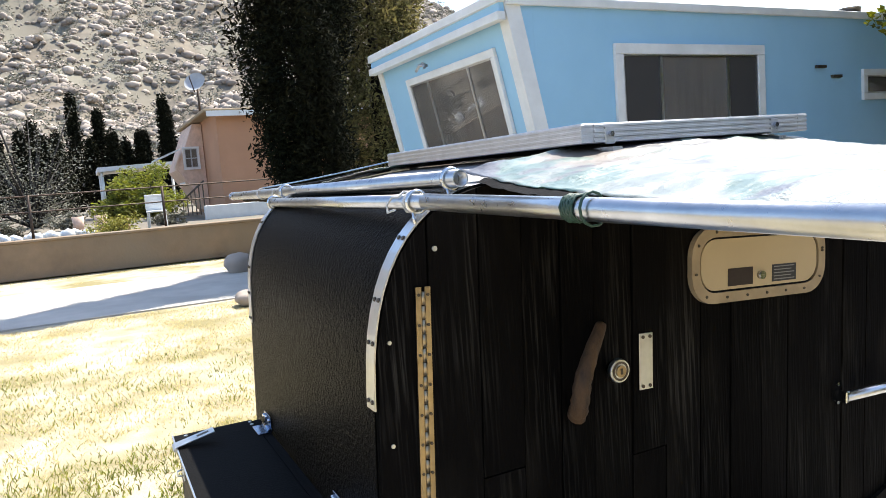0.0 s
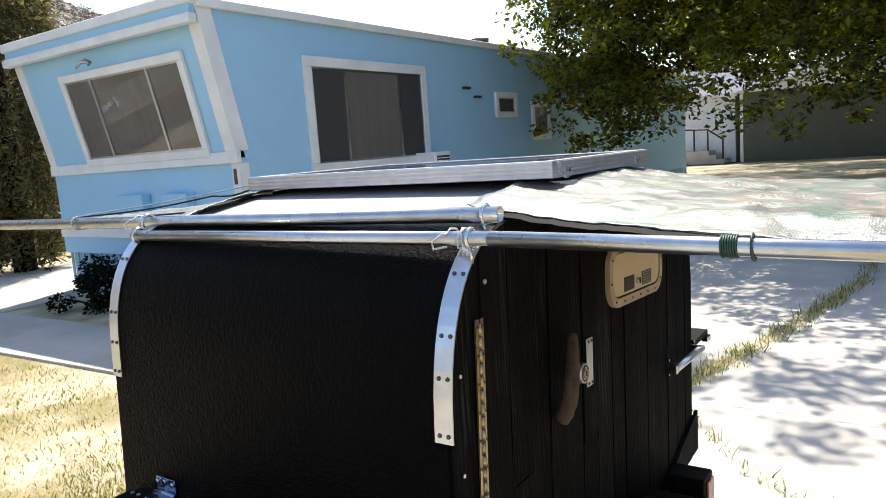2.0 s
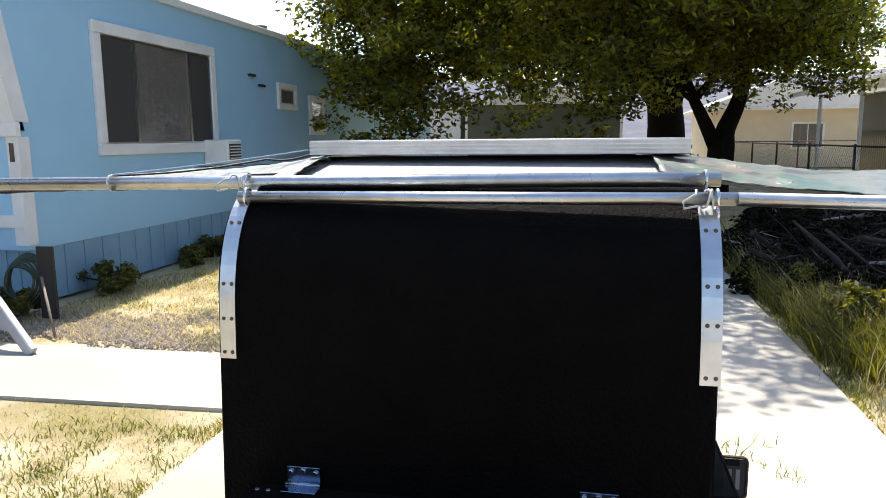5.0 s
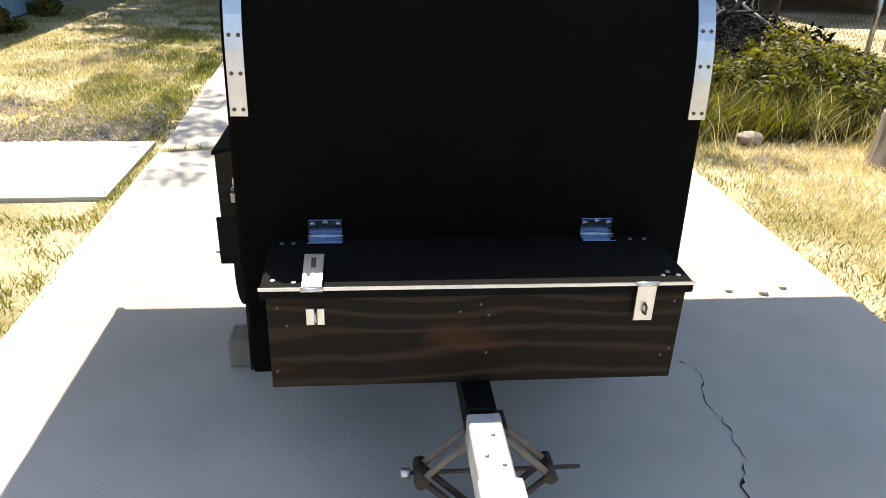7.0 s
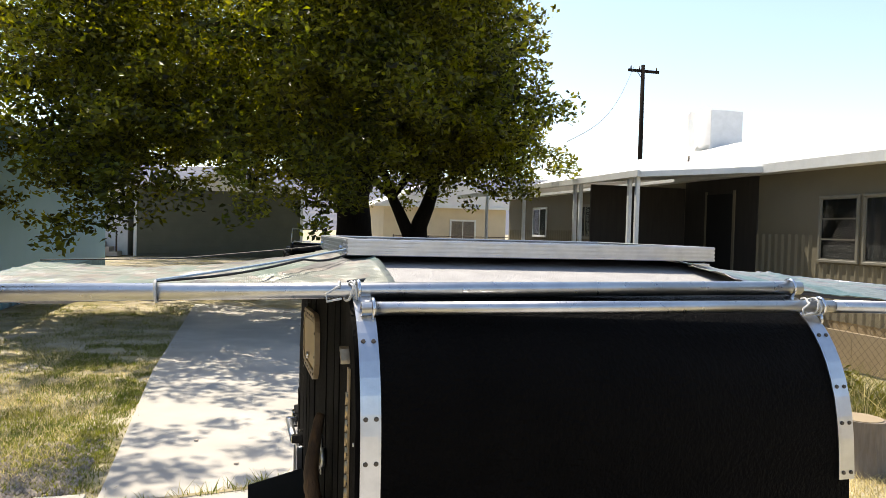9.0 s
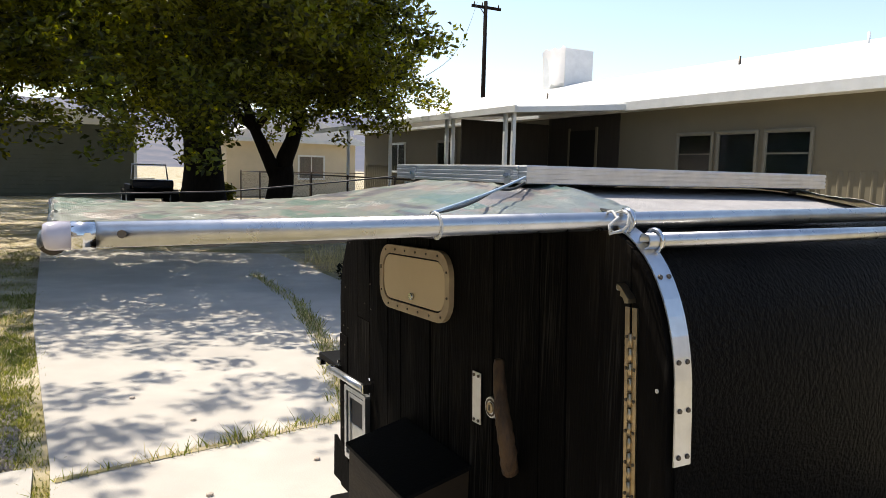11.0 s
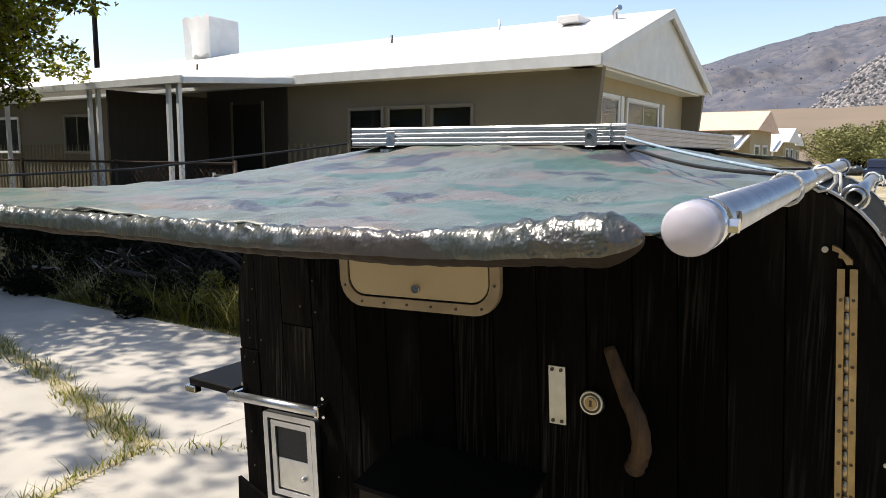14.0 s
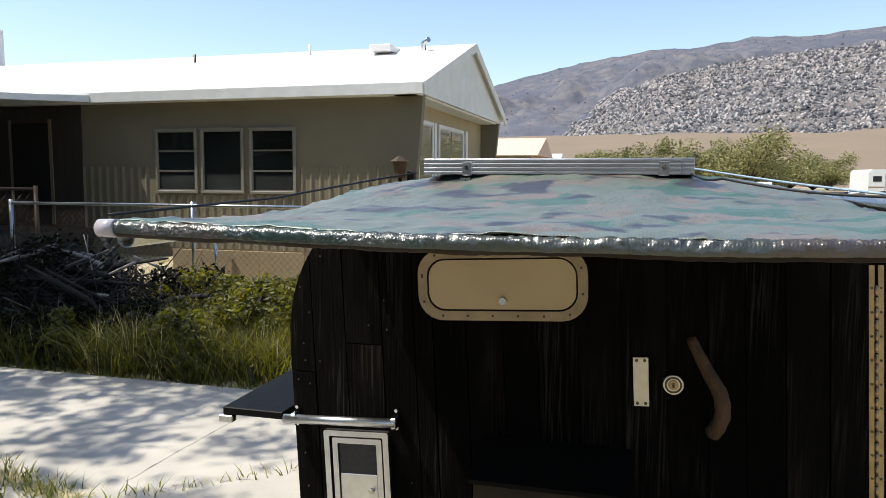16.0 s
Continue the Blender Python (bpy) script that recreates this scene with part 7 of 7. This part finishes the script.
for i in range(20):
    bush("weed_clump", (rnd_w.uniform(2.25, 4.4), rnd_w.uniform(3.6, 5.6), 0), rnd_w.uniform(0.24, 0.46), 200 + i, 100, 0.032, "leafy green weed in the tall grass", "weed_green", (1, 1, 1.1), 14)
# old panels leaning along the yard
for i in range(3):
    solid("board_fence", box(6.55 + 0.01 * (i % 2), 6.58 + 0.01 * (i % 2), 5.25 + i * 0.72, 5.96 + i * 0.72, 0.0, 0.48, 0.004), "tan_panel", "weathered tan board panel standing along the fence", "fence", "yard fence boards")
solid("fence_stake", rod((6.45, 6.6, 0), (6.45, 6.6, 0.75), 0.03, seg=8), "galv", "grey metal stake in front of the panels", "stake")

# chain-link fence
def mesh_fence(p0, p1, height, post_step, label, wire, rail_mat="galv", cell=0.09):
    p0, p1 = Vector(p0), Vector(p1)
    L = (p1 - p0).length
    d = (p1 - p0) / L
    f = thing("chain_link_fence", p0.lerp(p1, 0.5), label, "fence")
    part("top_rail", rod(p0 + Vector((0, 0, height)), p1 + Vector((0, 0, height)), 0.021), rail_mat, f)
    n = max(1, round(L / post_step))
    for i in range(n + 1):
        q = p0 + d * (L * i / n)
        part("post", rod(q, q + Vector((0, 0, height + 0.05)), 0.03, seg=8), rail_mat, f)
    if wire:
        w = bmesh.new()
        k = -height
        while k < L:
            for s in (1, -1):
                a0, a1 = max(0, k), min(L, k + height)
                if a1 > a0:
                    z0, z1 = (a0 - k, a1 - k) if s > 0 else (height - (a0 - k), height - (a1 - k))
                    tube([p0 + d * a0 + Vector((0, 0, z0)), p0 + d * a1 + Vector((0, 0, z1))], 0.002, 3, bm=w)
            k += cell
        tagged(part("wire_mesh", w, "steel_dark", f), kind="stuff")
    return f


mesh_fence((5.6, 3.4, 0), (5.65, 9.4, 0), 1.17, 3.0, "galvanised chain-link fence behind the brush", True)
mesh_fence((6.1, 9.4, 0), (5.7, 32, 0), 1.36, 3.2, "dark chain-link fence along the neighbour's yard", True, "steel_dark", 0.14)
mesh_fence((5.7, 32, 0), (16, 34, 0), 1.36, 3.2, "dark chain-link fence across the far yard", False, "steel_dark")
mesh_fence((-9.3, 5.5, 0), (-9.3, 12, 0), 2.2, 3.0, "tall chain-link panel beside the blue home", True, "galv", 0.12)

# utility pole
up = thing("utility_pole", (26.8, 46.1, 0), "dark wooden utility pole with a crossarm", "pole")
part("mast", rod((26.8, 46.1, 0), (26.8, 46.1, 14.2), 0.2, 0.14, 10), "bark", up)
part("crossarm", box(25.6, 28.1, 46.0, 46.15, 13.65, 13.85, 0.01, m=None), "bark", up)
part("brace", rod((26.2, 45.95, 13.7), (26.8, 45.95, 13.0), 0.03), "bark", up)
for x in (25.8, 26.5, 27.9):
    part("insulator", rod((x, 46.07, 13.85), (x, 46.07, 14.08), 0.06, 0.04, 8), "steel_dark", up)
cord("power_line", [(26.0, 46, 14.0), (9.9, 22, 4.9)], 0.012, "cable", "thin overhead line from pole to house", 1.0)

# plastic sawhorse and garden clutter by the blue home
saw = thing("sawhorse", (-4.4, 3.1, 0), "dirty white plastic sawhorse leaning by the wall", "sawhorse")
apex, foot_a, foot_b = Vector((-4.78, 3.24, 0.76)), Vector((-3.86, 2.92, 0.0)), Vector((-4.74, 3.16, 0.0))


def beam(p0, p1, w0, w1, thick):
    """A flat-sided bar between two places, wide across the view."""
    d = (p1 - p0).normalized()
    flat = Vector((0.26, 0.97, 0))
    side = d.cross(flat).normalized()
    out = bmesh.new()
    rows = [[out.verts.new(p + side * s * w + flat * t * thick) for s, t in ((-1, -1), (1, -1), (1, 1), (-1, 1))] for p, w in ((p0, w0), (p1, w1))]
    for k in range(4):
        out.faces.new((rows[0][k], rows[0][(k + 1) % 4], rows[1][(k + 1) % 4], rows[1][k]))
    out.faces.new(rows[0][::-1])
    out.faces.new(rows[1])
    bmesh.ops.recalc_face_normals(out, faces=out.faces[:])
    bmesh.ops.bevel(out, geom=out.edges[:], offset=0.008, segments=1, affect="EDGES")
    return out


part("leg", beam(apex, foot_a, 0.055, 0.05, 0.03), "grey_plastic", saw)
part("leg", beam(apex.lerp(foot_a, 0.33), foot_b, 0.045, 0.05, 0.028), "grey_plastic", saw)
part("spreader", beam(foot_a.lerp(apex, 0.25), foot_b.lerp(apex, 0.22), 0.045, 0.04, 0.024), "grey_plastic", saw)
part("web", beam(apex.lerp(foot_a, 0.45).lerp(foot_b, 0.16), foot_a.lerp(apex, 0.28).lerp(foot_b, 0.42), 0.10, 0.17, 0.012), "grey_plastic", saw)
for k, r in ((0.25, 0.045), (0.72, 0.055)):
    c = apex.lerp(foot_a, 0.45).lerp(foot_b, 0.16).lerp(foot_a.lerp(apex, 0.28).lerp(foot_b, 0.42), k)
    flat = Vector((0.26, 0.97, 0))
    part("hole", rod(c - flat * 0.0135, c + flat * 0.0135, r, seg=16), "dark_room", saw)
hose = thing("garden_hose", (-4.87, 3.95, 0), "dark green garden hose coiled against the wall", "hose")
for k in range(9):
    r = 0.15 + 0.011 * k
    part("loop", tube([(-4.85 + r * math.cos(a), 3.93 + 0.018 * k + 0.02 * math.sin(3 * a + k), 0.31 + r * 1.1 * math.sin(a)) for a in (math.tau * i / 26 for i in range(26))], 0.012, 6, closed=True), "hose_green", hose)
solid("old_board", box(-4.62, -4.45, 3.9, 3.93, 0.0, 0.67, 0.004), "dark_board", "dark brown old board standing by the hose", "board")
solid("broom_stick", rod((-4.45, 3.75, 0.42), (-4.02, 3.35, 0.0), 0.012, seg=8), "post_wood", "thin pale stick leaning on the board", "stick")
for i, (x, y, r) in enumerate(((-5.0, 3.7, 0.3), (-6.3, 3.8, 0.45), (-7.4, 3.7, 0.5), (-4.8, 5.2, 0.3), (-4.85, 6.9, 0.22), (-4.8, 7.6, 0.3), (-4.85, 9.4, 0.25))):
    bush("shrub", (x, y, 0), r, 60 + i, 130, 0.035, "dark low shrub against the wall", "leaf_cypress" if r > 0.32 else "weed_green", (1, 1, 1.0), 14)
lantern = thing("yard_lantern", (9.4, 4.78, 0), "copper coloured post lantern", "lamp")
part("post", rod((9.4, 4.78, 0), (9.4, 4.78, 1.55), 0.035), "steel_dark", lantern)
part("glass_body", rod((9.4, 4.78, 1.55), (9.4, 4.78, 1.83), 0.08, 0.13, 6), "rough_wood", lantern)
part("hood", rod((9.4, 4.78, 1.83), (9.4, 4.78, 1.93), 0.19, 0.03, 6), "steel_dark", lantern)
part("bush_box", box(9.30, 9.44, 4.50, 4.62, 0.0, 1.66, 0.01), "black_paint", lantern)

# parked off-roader under the trees
jeep = thing("utility_vehicle", (1.25, 26.3, 0), "dark open utility vehicle parked under the trees", "vehicle")
part("body", box(0.55, 1.95, 25.5, 27.9, 0.4, 0.85, 0.06, seg=2), "black_paint", jeep)
part("hood", box(0.6, 1.9, 25.0, 26.0, 0.75, 1.05, 0.08, seg=2), "solar_glass", jeep, "glossy dark hood")
part("windscreen_frame", tube([(0.65, 26.1, 0.95), (0.7, 26.25, 1.55), (1.8, 26.25, 1.55), (1.85, 26.1, 0.95)], 0.03, 6), "alu", jeep)
part("rack", box(0.7, 1.3, 25.05, 25.7, 1.08, 1.1), "alu", jeep)
for x in (0.55, 1.95):
    for y in (25.4, 27.5):
        w = part("wheel", rod((x - 0.12, y, 0.36), (x + 0.12, y, 0.36), 0.36, seg=24), "rubber", jeep)
        part("rim", rod((x - 0.125, y, 0.36), (x + 0.125, y, 0.36), 0.17, seg=16), "silver_paint", w)


def car(x, y, turn, mat, label, size=0.87):
    c = thing("parked_car", (x, y, 0), label, "car", "cars down the street")
    m = Matrix.Translation((x, y, 0)) @ Matrix.Rotation(radians(turn), 4, "Z") @ Matrix.Scale(size, 4)
    side = [(-2.2, 0.35), (-2.25, 0.95), (-2.0, 1.0), (-1.8, 1.56), (-1.6, 1.62), (0.2, 1.6), (0.45, 1.52), (1.0, 1.06), (2.05, 0.96), (2.22, 0.85), (2.25, 0.4)]
    b = prism(side, "x", -0.85, 0.85)
    bmesh.ops.transform(b, matrix=m, verts=b.verts)
    part("body", b, mat, c)
    g = prism([(-1.82, 1.05), (-1.66, 1.5), (0.2, 1.5), (0.75, 1.08)], "x", -0.862, 0.862)
    bmesh.ops.transform(g, matrix=m, verts=g.verts)
    part("window", g, "solar_glass", c)
    g = prism([(0.47, 1.49), (0.96, 1.08), (1.0, 1.09), (0.5, 1.52)], "x", -0.72, 0.72)
    bmesh.ops.transform(g, matrix=m, verts=g.verts)
    part("windscreen", g, "solar_glass", c, "dark sloping windscreen")
    for sx in (-0.95, 0.95):
        g = box(sx - 0.09, sx + 0.09, 0.55, 0.63, 0.98, 1.12, 0.02)
        bmesh.ops.transform(g, matrix=m, verts=g.verts)
        part("mirror", g, "rubber", c)
    for sx in (-0.75, 0.75):
        for sy in (-1.4, 1.4):
            w = rod((sx - 0.12, sy, 0.33), (sx + 0.12, sy, 0.33), 0.33, seg=16)
            bmesh.ops.transform(w, matrix=m, verts=w.verts)
            part("wheel", w, "rubber", c)


car(38, -1.2, 80, "white_trim", "white parked car on the street")
car(44, 1.0, 85, "solar_glass", "dark parked car on the street")
car(33.5, -4.45, 82, "white_trim", "white parked car facing the yard")


# boulders and scrub on the hills
def strewn(name, mat, label, az0, az1, near, far, height, seed, count, size, ridge, rough=1.0):
    rnd = random.Random(seed)
    ico = bmesh.new()
    bmesh.ops.create_icosphere(ico, subdivisions=1, radius=1)
    base = [v.co.copy() for v in ico.verts]
    tri = [tuple(v.index for v in f.verts) for f in ico.faces]
    ico.free()
    if far > 400:
        base = [Vector(c) for c in ((1, 0, 0), (0, 1, 0), (-1, 0, 0), (0, -1, 0), (0, 0, 1), (0, 0, -1))]
        tri = [(0, 1, 4), (1, 2, 4), (2, 3, 4), (3, 0, 4), (1, 0, 5), (2, 1, 5), (3, 2, 5), (0, 3, 5)]
    verts, faces = [], []
    for _ in range(count):
        a, v = rnd.uniform(az0, az1), rnd.random()
        x, y, z = slope_at(a, v, near, far, height, ridge, rough)
        d = near + (far - near) * v
        r = size * rnd.choice((0.4, 0.5, 0.6, 0.8, 1.0, 1.7)) * (0.6 + 0.8 * d / far)
        s = (rnd.uniform(0.7, 1.5), rnd.uniform(0.7, 1.5), rnd.uniform(0.5, 1.0) if far < 400 else rnd.uniform(0.8, 1.7))
        o = len(verts)
        q = rnd.uniform(0, 40)
        for c in base:
            k = r * (1 + 0.35 * noise.noise(c * 1.4 + Vector((q, q, q))))
            verts.append((x + c.x * s[0] * k, y + c.y * s[1] * k, z + c.z * s[2] * k))
        faces += [(i + o, j + o, l + o) for i, j, l in tri]
    me = bpy.data.meshes.new(name)
    me.from_pydata(verts, [], faces)
    me.materials.append(M[mat])
    me.polygons.foreach_set("use_smooth", [True] * len(me.polygons))
    return tagged(new(name, me), label, "boulders", kind="stuff")


strewn("hill_boulders", "rock", "pale granite boulders strewn over the hillside", -108, -42, 75, 330, W_CREST, 21, 22000, 0.66, 1.0)


def brush_cover(name, mat, label, az0, az1, near, far, height, seed, count, size, ridge):
    """Bare twiggy bushes over a slope, each a loose cloud of small leaves."""
    rnd = random.Random(seed)
    verts, faces = [], []
    for _ in range(count):
        v = rnd.random() ** 1.3
        x, y, z = slope_at(rnd.uniform(az0, az1), v, near, far, height, ridge, 1.0)
        d = near + (far - near) * v
        r = size * rnd.uniform(0.5, 1.5) * (0.6 + 0.7 * d / far)
        leaf_cloud(None, Vector((x, y, z + r * 0.5)), r, 34, r * 0.2, rnd, (1, 1, 0.9), -0.3, verts, faces, 0.7)
    ob = from_lists(name, verts, faces, mat, None, label)
    return tagged(ob, label, "brush", kind="stuff")


brush_cover("hill_scrub", "leaf_grey", "grey-green scrub between the boulders", -105, -45, 75, 330, W_CREST, 22, 4200, 1.35, 1.0)
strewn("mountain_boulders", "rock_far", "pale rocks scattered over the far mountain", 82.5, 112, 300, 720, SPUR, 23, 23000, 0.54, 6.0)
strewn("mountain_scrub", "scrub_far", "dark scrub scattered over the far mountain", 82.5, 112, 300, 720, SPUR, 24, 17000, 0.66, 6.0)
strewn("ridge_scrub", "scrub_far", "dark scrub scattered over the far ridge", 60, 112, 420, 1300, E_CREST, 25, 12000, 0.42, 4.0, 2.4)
